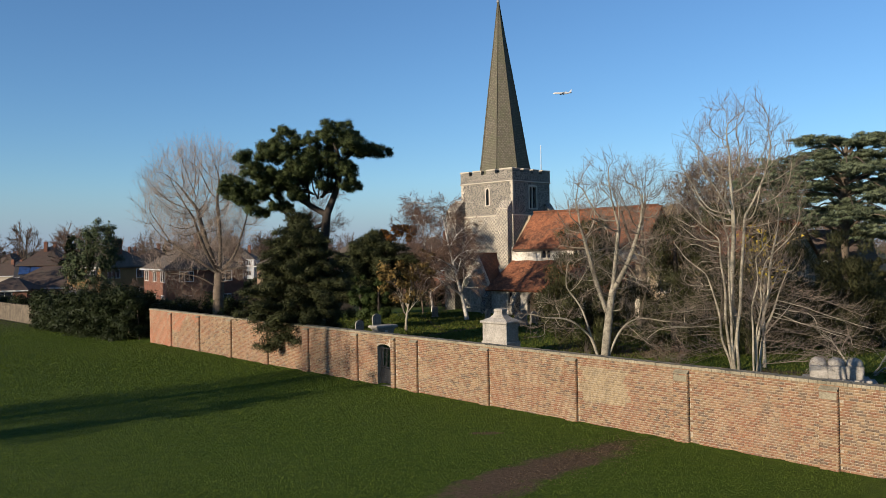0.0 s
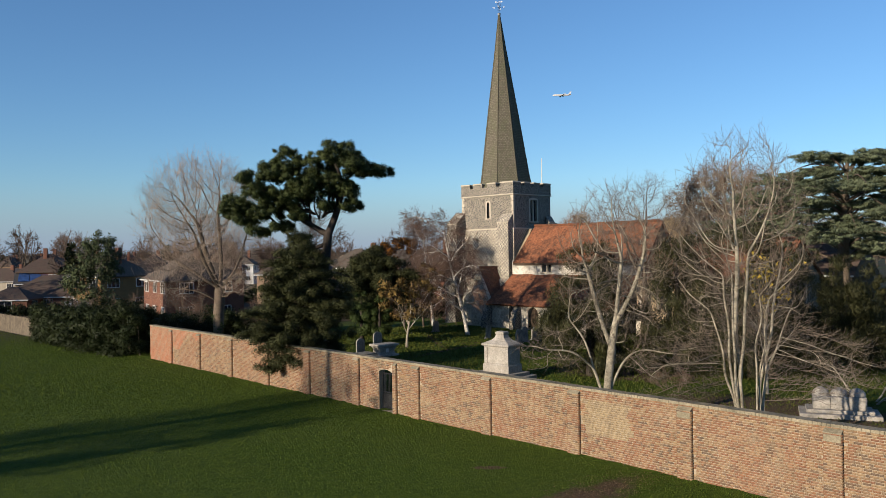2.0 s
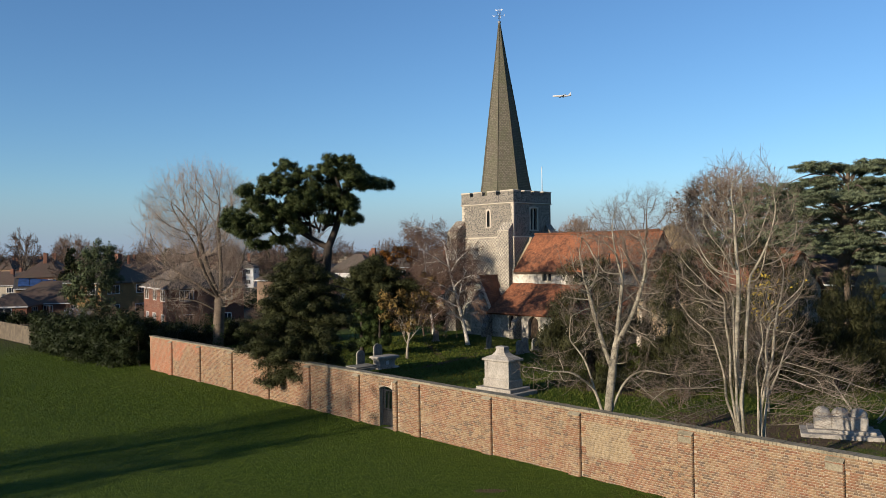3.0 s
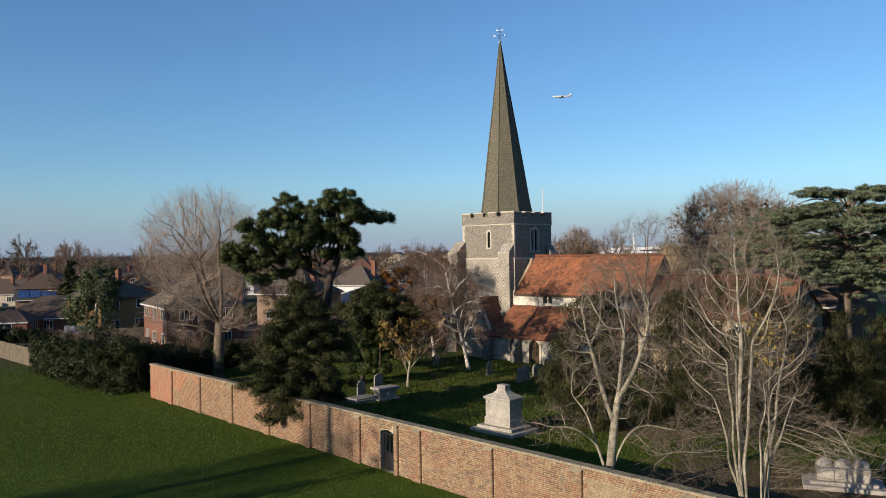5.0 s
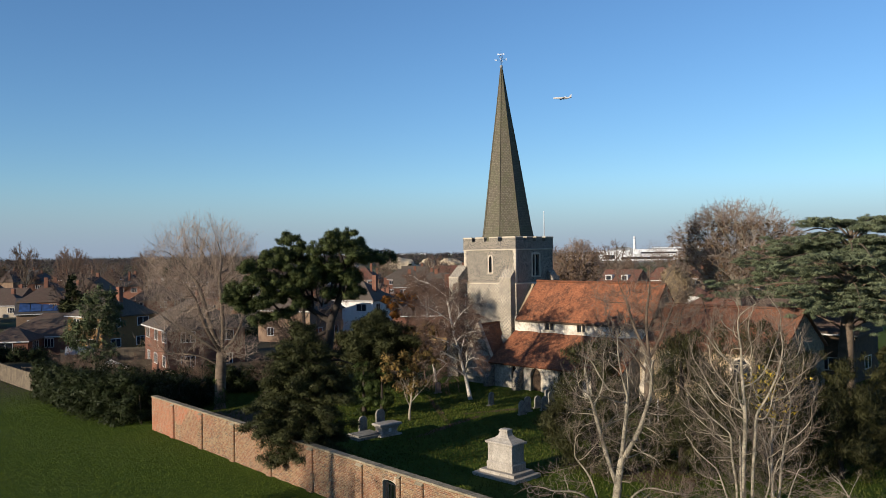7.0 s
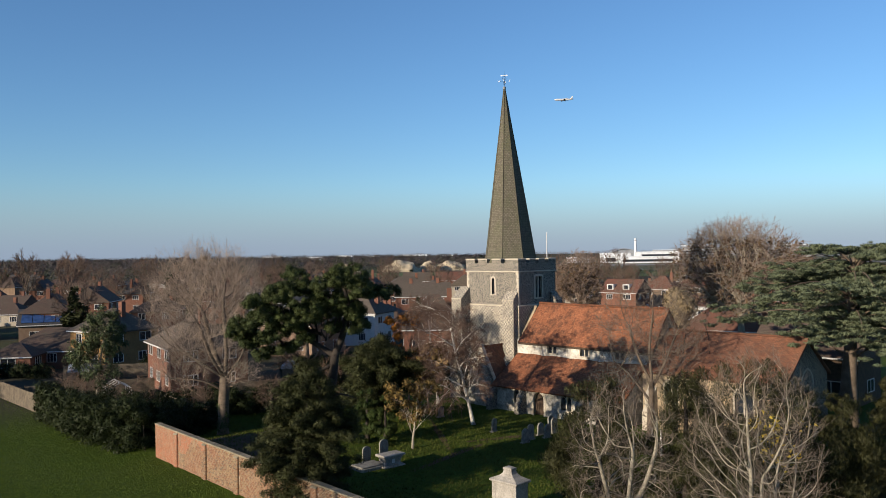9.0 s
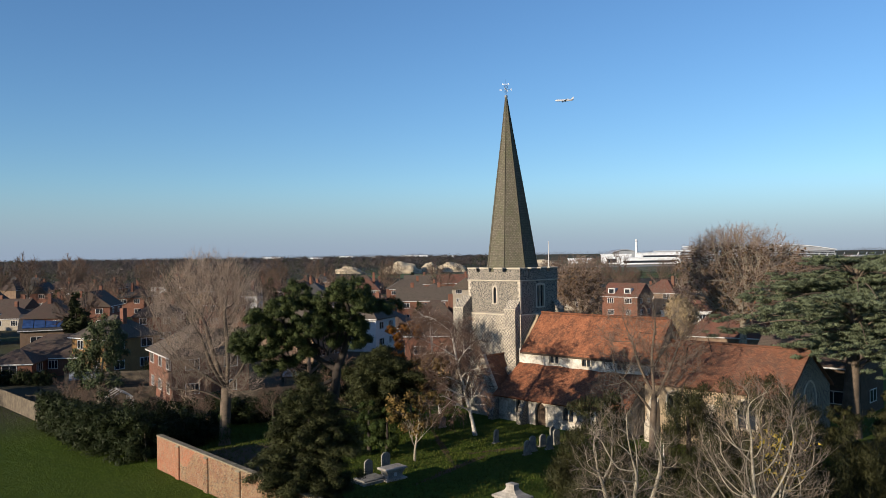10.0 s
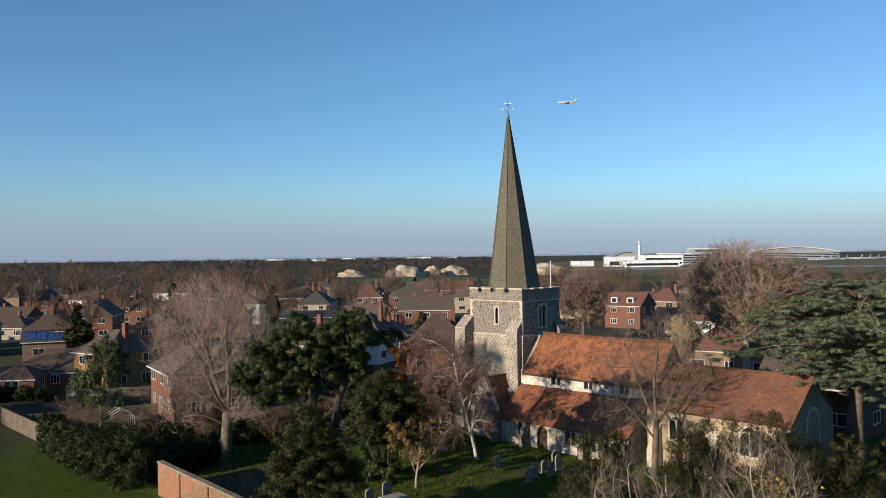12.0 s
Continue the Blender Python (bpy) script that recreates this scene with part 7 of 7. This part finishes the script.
fence_run(-47.5, 93.0, -36.5, 95.5, 1.6, "dark timber garden fence between the houses")
fence_run(-44.0, 78.5, -33.0, 84.0, 1.6, "weathered timber fence behind the hedge")
fence_run(-24.0, 78.5, -12.0, 86.5, 1.7, "weathered timber fence behind the churchyard trees")
for i, (x0, y0, x1, y1, h) in enumerate(((-62, 95.5, -50, 94.5, 1.5), (-44.5, 94.0, -41.0, 84.5, 1.8), (-40.0, 99.0, -30.0, 100.5, 2.2), (-22.0, 95.0, -10.0, 99.0, 2.0), (-8.0, 88.0, 2.0, 91.0, 1.6), (-64, 118, -50, 120, 2.0), (-40, 122, -24, 124, 2.2), (24.0, 90.0, 40.0, 92.0, 2.4))):
    hedge_run("hedge", x0, y0, x1, y1, h, 1.2, "dark clipped garden hedge", 160 + i, per=170)
glasshouse = thing("glasshouse", pose(-34.6, 78.2, 0.0, 0, 0, -56), "small white-framed garden glasshouse", "glasshouse")
for x in (-1.5, -0.5, 0.5, 1.5):
    part("frame_hoop", prism_bm([(-1.1, 0), (-1.04, 0), (-1.04, 1.5), (0, 2.05), (1.04, 1.5), (1.04, 0), (1.1, 0), (1.1, 1.55), (0, 2.15), (-1.1, 1.55)], 0, 0.06), MAT_WHITE, glasshouse, "", Matrix.Translation((x, 0, 0)) @ Matrix.Rotation(radians(90), 4, "Z"))
for y, z in ((-1.07, 1.5), (1.07, 1.5), (0, 2.08)):
    part("rail", box_bm(-1.5, 1.5, y - 0.03, y + 0.03, z - 0.03, z + 0.03), MAT_WHITE, glasshouse)
part("pane", box_bm(-1.5, 1.5, -1.06, -1.05, 0.05, 1.46), MAT_GLASS, glasshouse, "dark garden glass")
for i, (sx, sy) in enumerate(((-43.0, 88.5), (-58.0, 92.5), (-20.0, 90.0))):
    sh = thing("garden_shed", pose(sx, sy, 0, 0, 0, 20 + 40 * i), "small brown timber garden shed", "shed", "garden sheds")
    part("wall", box_bm(-1.3, 1.3, -0.9, 0.9, -0.1, 1.9), MAT_FENCE, sh)
    part("roof", hip_roof_bm(2.6, 1.8, 1.95, 0.55, "gable", 0.15), MAT_LEAD, sh, "grey felt roof")

# ---- distance ----
r = np.random.default_rng(301)
def far_wood(name, label, n, xr, yr, hr, wr, mat, per, seed, keep=lambda x, y: True):
    """Distant woods: crowns of fine sprays standing on the ground."""
    r = np.random.default_rng(seed)
    cl = []
    while len(cl) < n:
        y = yr[0] * (yr[1] / yr[0]) ** r.random()
        x = r.uniform(*xr) * y
        if not keep(x, y):
            continue
        h, w = r.uniform(*hr), r.uniform(*wr)
        cl.append((x, y, h * 0.55, w, w, h * 0.5))
    c = np.array(cl)
    v, f = leaf_cloud(r, c[:, :3], c[:, 3:], per, 0.5, flat=0.9, shell=0.3, long=2.0, outward=0.8)
    near_k = np.repeat(np.clip(c[:, 1] / 500, 0.35, 2.2), per)
    nrm = v[:, 3:]
    v = v[:, :3].reshape(-1, 3, 3)
    mid_v = v.mean(1, keepdims=True)
    v = (mid_v + (v - mid_v) * near_k[:, None, None]).reshape(-1, 3)
    v[:, 2] = np.maximum(v[:, 2], -0.2)
    ob = new(name, np_mesh(name, np.concatenate([v, nrm], 1), f, mat))
    return tagged(ob, label, "woods", kind="stuff")


def open_land(x, y):
    airfield = x > 0.02 * y and 430 < y
    field = -0.2 * y < x < 0.25 * y and 440 < y < 760
    return not airfield and not field


far_wood("distant_woods", "brown leafless woods reaching to the horizon", 1300, (-0.75, 0.6), (430, 2600), (7, 13), (6, 13), MAT_WOOD_FAR, 160, 302, open_land)
far_wood("distant_evergreens", "dark evergreen trees among distant woods", 420, (-0.7, 0.6), (330, 1500), (7, 12), (3, 6), MAT_WOOD_GREEN, 60, 303, open_land)
far_wood("distant_skyline_woods", "far woods along the horizon", 700, (-0.75, 0.75), (2600, 4300), (10, 18), (25, 60), MAT_WOOD_FAR, 60, 304)
far_wood("airfield_hedges", "low dark hedges at the airfield edge", 200, (0.02, 0.6), (400, 470), (3, 6), (4, 8), MAT_WOOD_GREEN, 60, 305)

templates = []
for i in range(4):
    hh = 9.5 + i
    t = dome_tree("bare_tree", -70 - i * 9, 190 + i * 6, "leafless brown street tree among the houses", 320 + i, hh * 0.24, 0.17, MAT_BARK_BROWN, MAT_TWIG_RED, (0, 0, hh * 0.6), (hh * (0.3 + 0.04 * i), hh * 0.36, hh * 0.42), 8, 7, 8, 1, 0.036, -0.6, group="trees among the houses", wild=0.6)
    templates.append(t)
ever = [dark_tree("garden_conifer", -44 - i * 10, 230 - i * 12, "dark garden conifer among the houses", 330 + i, 7 + i * 2, 2.4, MAT_HOLLY, 45) for i in range(2)]
rt = random.Random(12)
n_t = 0
while n_t < 78:
    y = rt.uniform(112, 400)
    x = rt.uniform(-0.62, 0.55) * y
    if any(abs(x - a) < 6.5 and abs(y - c) < 6.5 for a, c in taken) or (x > 10 and y < 140) or (-12 < x < 30 and y < 135):
        continue
    src = rt.choice(templates + templates + ever)
    s = rt.uniform(0.7, 1.25)
    c = copy_thing(src, pose(x, y, on_ground(x, y), 0, 0, rt.uniform(0, 360)) @ Matrix.Scale(s, 4))
    n_t += 1
# big trees on the far left skyline
for i, (x, y, h) in enumerate(((-128, 230, 17), (-117, 236, 15.5), (-138, 226, 16), (-104, 262, 15), (-150, 300, 17), (-90, 300, 14), (-62, 262, 12), (-30, 300, 12), (70, 260, 13), (84, 250, 12), (95, 230, 13), (60, 150, 13), (72, 158, 12), (66, 140, 14), (58, 128, 12))):
    copy_thing(templates[i % 4], pose(x, y, 0, 0, 0, i * 70) @ Matrix.Scale(h / (9.5 + i % 4), 4))

# meadows before the airfield
def sheet(name, x0, x1, y0, y1, z, label, material):
    ob = new(name, np_mesh(name, np.array([(x0, y0, z), (x1, y0, z), (x1, y1, z), (x0, y1, z)], float), np.array([(0, 1, 2, 3)]), material))
    return tagged(ob, label, "field", kind="structure")


MAT_MEADOW = mottled("meadow_grass", (0.060, 0.085, 0.020), (0.105, 0.125, 0.035), 0.03, 0.4, relief=0)
MAT_AIRFIELD = mottled("airfield_grass", (0.085, 0.085, 0.038), (0.125, 0.115, 0.055), 0.02, 0.3, relief=0)
sheet("meadow", 6, 190, 440, 545, 0.12, "flat green meadow beyond the houses", MAT_MEADOW)
sheet("meadow", -75, 4, 500, 590, 0.12, "flat green meadow before the gravel heaps", MAT_MEADOW)
sheet("airfield_grass", 30, 1300, 560, 1500, 0.10, "wide olive airfield grass", MAT_AIRFIELD)
# gravel heaps, airfield and far sheds
for i, (x, y, w, h) in enumerate(((-52, 625, 30, 9), (-31, 640, 16, 8), (-14, 660, 26, 8), (-96, 640, 24, 6), (60, 640, 40, 9))):
    ob = thing("gravel_heap", pose(x, y, -0.3), "large pale heap of quarried gravel", "gravel heap", "gravel heaps")
    hb = bmesh.new()
    bmesh.ops.create_icosphere(hb, subdivisions=4, radius=1.0)
    for vert in hb.verts:
        k = 1 + 0.25 * noise.noise(vert.co * 2.3 + Vector((i * 3, 0, 0)))
        zz = max(0.0, vert.co.z)
        vert.co = Vector((vert.co.x * w / 2 * k, vert.co.y * w / 2.6 * k, (1 - (1 - zz) ** 0.8) * h * k))
    part("mound", hb, MAT_GRAVEL, ob)


def shed(x, y, ang, w, d, h, label, mat, bands=0, curved=0.0, name="terminal_building"):
    ob = thing(name, pose(x, y, -0.2, 0, 0, ang), label, "building", "airport buildings")
    if curved:
        n = 12
        out = [(-w / 2, 0)] + [(-w / 2 + w * k / n, h + curved * math.sin(math.pi * k / n)) for k in range(n + 1)] + [(w / 2, 0)]
        part("hall", prism_bm(out, -d / 2, d / 2), MAT_METAL_GREY, ob)
        rim = [(-w / 2 - 2, h - 1)] + [(-w / 2 - 2 + (w + 4) * k / n, h + 1.2 + curved * math.sin(math.pi * k / n)) for k in range(n + 1)] + [(w / 2 + 2, h - 1)] + [(-w / 2 + w * k / n, h + curved * math.sin(math.pi * k / n)) for k in range(n, -1, -1)]
        part("roof", prism_bm(rim, -d / 2 - 3, d / 2), mat, ob)
    else:
        part("hall", box_bm(-w / 2, w / 2, -d / 2, d / 2, 0, h), mat, ob)
        part("roof", box_bm(-w / 2 - 0.6, w / 2 + 0.6, -d / 2 - 0.6, d / 2, h, h + 0.8), MAT_METAL_WHITE, ob)
    for i in range(bands):
        z = 2.0 + i * (h - 2.0) / bands
        part("window_band", box_bm(-w / 2 + 2, w / 2 - 2, -d / 2 - 0.25, -d / 2 + 0.1, z, z + (h - 2.0) / bands * 0.5), MAT_GLASS, ob, "dark glass window band")
    return ob


F = 1425.0
def far_at(px, dist):
    return (px - 834.0) / F * dist


shed(far_at(1145, 900), 900, 0, 60, 30, 7, "long white airport hangar", MAT_METAL_WHITE, 1)
shed(far_at(1092, 940), 940, 0, 30, 30, 11, "white airport shed with grey doors", MAT_METAL_WHITE, 1)
shed(far_at(1165, 980), 980, 0, 46, 30, 12, "white stepped airport building", MAT_METAL_WHITE, 2)
shed(far_at(1205, 1050), 1050, 0, 60, 40, 14, "grey glass office block by the airfield", MAT_METAL_GREY, 4)
shed(far_at(1240, 1150), 1150, 0, 40, 40, 20, "grey office block by the airfield", MAT_METAL_GREY, 5)
shed(far_at(1102, 1500), 1500, 0, 56, 60, 9, "arched grey aircraft hangar beyond the runway", MAT_METAL_GREY, 0, 8)
shed(far_at(1375, 1700), 1700, 3, 180, 110, 12, "vast terminal with shallow curved pale roof", MAT_METAL_WHITE, 3, 10)
shed(far_at(1028, 1000), 1000, 0, 26, 20, 6, "small pale shed by the airfield", MAT_METAL_WHITE)
for i in range(7):
    shed(far_at(420 + i * 62, 2300), 2300 + i * 40, 0, 40 + 20 * (i % 3), 40, 7 + 3 * (i % 2), "distant pale warehouse on the skyline", MAT_METAL_WHITE, 1, name="warehouse")
stack = thing("chimney_stack", pose(far_at(1128, 1250), 1250, -0.2), "tall slim white chimney stack", "chimney")
v, f = tubes([(np.array([(0, 0, 0), (0, 0, 20), (0, 0, 33)]), np.array([2.2, 1.8, 1.5]))], 12)
child("shaft", np_mesh("shaft", v, f, MAT_METAL_WHITE), stack)
part("band", box_bm(-1.9, 1.9, -1.9, 1.9, 29.5, 30.5, 0.3), MAT_METAL_GREY, stack)
runway = new("runway", np_mesh("runway", np.array([(60, 760, 0.15), (1100, 760, 0.15), (1100, 840, 0.15), (60, 840, 0.15)]), np.array([(0, 1, 2, 3)]), mottled("pale_concrete", (0.20, 0.19, 0.17), (0.30, 0.29, 0.26), 0.02, 0.2)))
tagged(runway, "pale concrete airfield runway", "runway", kind="structure")


def airliner(x, y, z, ang, s, label, roll=0):
    ob = thing("airliner", pose(x, y, z, roll, 0, ang) @ Matrix.Scale(s, 4), label, "aeroplane", "airliners")
    prof = [(-19, 0.05), (-18.5, 0.7), (-17, 1.5), (-14.5, 1.95), (8, 1.95), (13, 1.4), (17, 0.6), (19, 0.15)]
    pts = np.array([(a, 0, 0.25 * max(0, a - 8) / 8) for a, _ in prof])
    v, f = tubes([(pts, np.array([b for _, b in prof]))], 12)
    me = np_mesh("fuselage", v, f, MAT_WHITE)
    me.polygons.foreach_set("use_smooth", np.ones(len(me.polygons), dtype=bool))
    child("fuselage", me, ob)
    for sgn in (-1, 1):
        wb = bmesh.new()
        for z0 in (-0.9, -0.6):
            for p in ((-4.5, sgn * 1.5), (1.8, sgn * 1.5), (6.5, sgn * 17), (5.0, sgn * 17)):
                wb.verts.new((p[0], p[1], z0 + 0.06 * abs(p[1]) / 1.5))
        vs = list(wb.verts)
        for q in ((0, 1, 2, 3), (7, 6, 5, 4), (0, 4, 5, 1), (1, 5, 6, 2), (2, 6, 7, 3), (3, 7, 4, 0)):
            wb.faces.new([vs[i] for i in q])
        part("wing", wb, MAT_METAL_WHITE, ob)
        v, f = tubes([(np.array([(-4.5, sgn * 5.6, -1.9), (-3.6, sgn * 5.6, -1.9), (-0.8, sgn * 5.6, -1.8)]), np.array([0.85, 1.0, 0.6]))], 10)
        child("engine", np_mesh("engine", v, f, MAT_METAL_GREY), ob)
        tb = prism_bm([(14.5, 0.9), (17.5, 0.9), (18.8, 1.3), (17.6, 1.3)], sgn * 0.6, sgn * 6.0)
        part("tailplane", tb, MAT_METAL_WHITE, ob)
    part("fin", prism_bm([(12.5, 1.6), (17.0, 1.5), (19.4, 7.0), (17.4, 7.0)], -0.2, 0.2), MAT_WHITE, ob, "tall white tail fin")
    return ob


airliner(198.0, 1640.0, 322.0, 0, 1.0, "white airliner flying low on its landing approach", 0)
for i in range(9):
    airliner(far_at(1432 + i * 17, 1150 + 14 * i), 1150 + 14 * i, 3.0, 25 + 9 * (i % 4), 0.8, "parked white airliner at the far terminal")

# ---- grass and fallen leaves ----
r = np.random.default_rng(401)
def blades(name, n, pick, h, label, mat):
    """Short tufts, two blades each, standing on the ground, coarser far out."""
    xy = pick(n)
    z = ground_height(xy[:, 0], xy[:, 1])
    p = np.column_stack([xy, z - 0.01])
    m = len(p)
    out = []
    grow_k = np.clip(xy[:, 1] / 28.0, 0.9, 1.6)
    for _ in range(2):
        a = r.uniform(0, 2 * np.pi, m)
        d = np.column_stack([np.cos(a), np.sin(a), np.zeros(m)])
        side = np.column_stack([-np.sin(a), np.cos(a), np.zeros(m)])
        hh = (h * grow_k * r.uniform(0.5, 1.4, m))[:, None]
        half = 0.018 * grow_k[:, None] ** 1.3
        tip = p + d * hh * r.uniform(0.3, 0.9, m)[:, None] + np.array([0, 0, 1]) * hh
        out.append(np.stack([p - side * half, p + side * half, tip], 1))
    v = np.concatenate(out).reshape(-1, 3)
    ob = new(name, np_mesh(name, v, np.arange(len(v)).reshape(-1, 3), mat))
    return tagged(ob, label, "grass", kind="stuff")


def in_field(n):
    q = []
    while sum(len(a) for a in q) < n:
        y = 15 + 66 * r.random(n * 2) ** 1.25
        x = r.uniform(-0.64, 0.5, n * 2) * y
        front = (x - WALL_A.x) * WALL_N.x + (y - WALL_A.y) * WALL_N.y
        mud = ((x - 2.4) * 0.73 + (y - 22.6) * 0.68) ** 2 / 21 + (-(x - 2.4) * 0.68 + (y - 22.6) * 0.73) ** 2 / 0.9
        ok = (front < -0.1) & (mud > 0.9)
        q.append(np.column_stack([x, y])[ok])
    return np.concatenate(q)[:n]


def in_yard(n):
    q = []
    while sum(len(a) for a in q) < n:
        y = r.uniform(26, 72, n * 2)
        x = r.uniform(-22, 24, n * 2)
        behind = (x - WALL_A.x) * WALL_N.x + (y - WALL_A.y) * WALL_N.y
        u = (x - 4.565) * 0.731 - (y - 73.02) * 0.682
        w = (x - 4.565) * 0.682 + (y - 73.02) * 0.731
        ok = (behind > 0.6) & ~((u > -8) & (u < 25.2) & (w > -4.4))
        q.append(np.column_stack([x, y])[ok])
    return np.concatenate(q)[:n]


blades("field_grass", 76000, in_field, 0.045, "short green grass tufts of the field", MAT_GRASS)
blades("churchyard_grass", 40000, in_yard, 0.07, "rough grass tufts of the churchyard", MAT_YARD_GRASS)
n = 1900
lx = np.column_stack([r.normal(4.0, 1.7, n), np.zeros(n)])
lx[:, 1] = 22.6 + (lx[:, 0] - 2.4) * 0.93 + r.normal(0, 0.8, n)
lz = ground_height(lx[:, 0], lx[:, 1]) + 0.012
lv, lf = leaf_cloud(r, np.column_stack([lx, lz]), np.full((n, 3), 0.001), 1, 0.034, flat=2.0, shell=0)
tagged(new("fallen_leaves", np_mesh("fallen_leaves", lv, lf, MAT_WITHERED)), "scattered brown fallen leaves on bare earth", "leaves", kind="stuff")

# ---- the nearest bricks, one by one ----
brick_meshes = {}
for x0, x1, y, z in near:
    key = round(x1 - x0, 3)
    if key not in brick_meshes:
        brick_meshes[key] = brick_mesh("brick", [(0.0, x1 - x0, 0.0, 0.0)], MAT_BRICK)
    child("brick", brick_meshes[key], wall, m=Matrix.Translation((x0, y, z)))
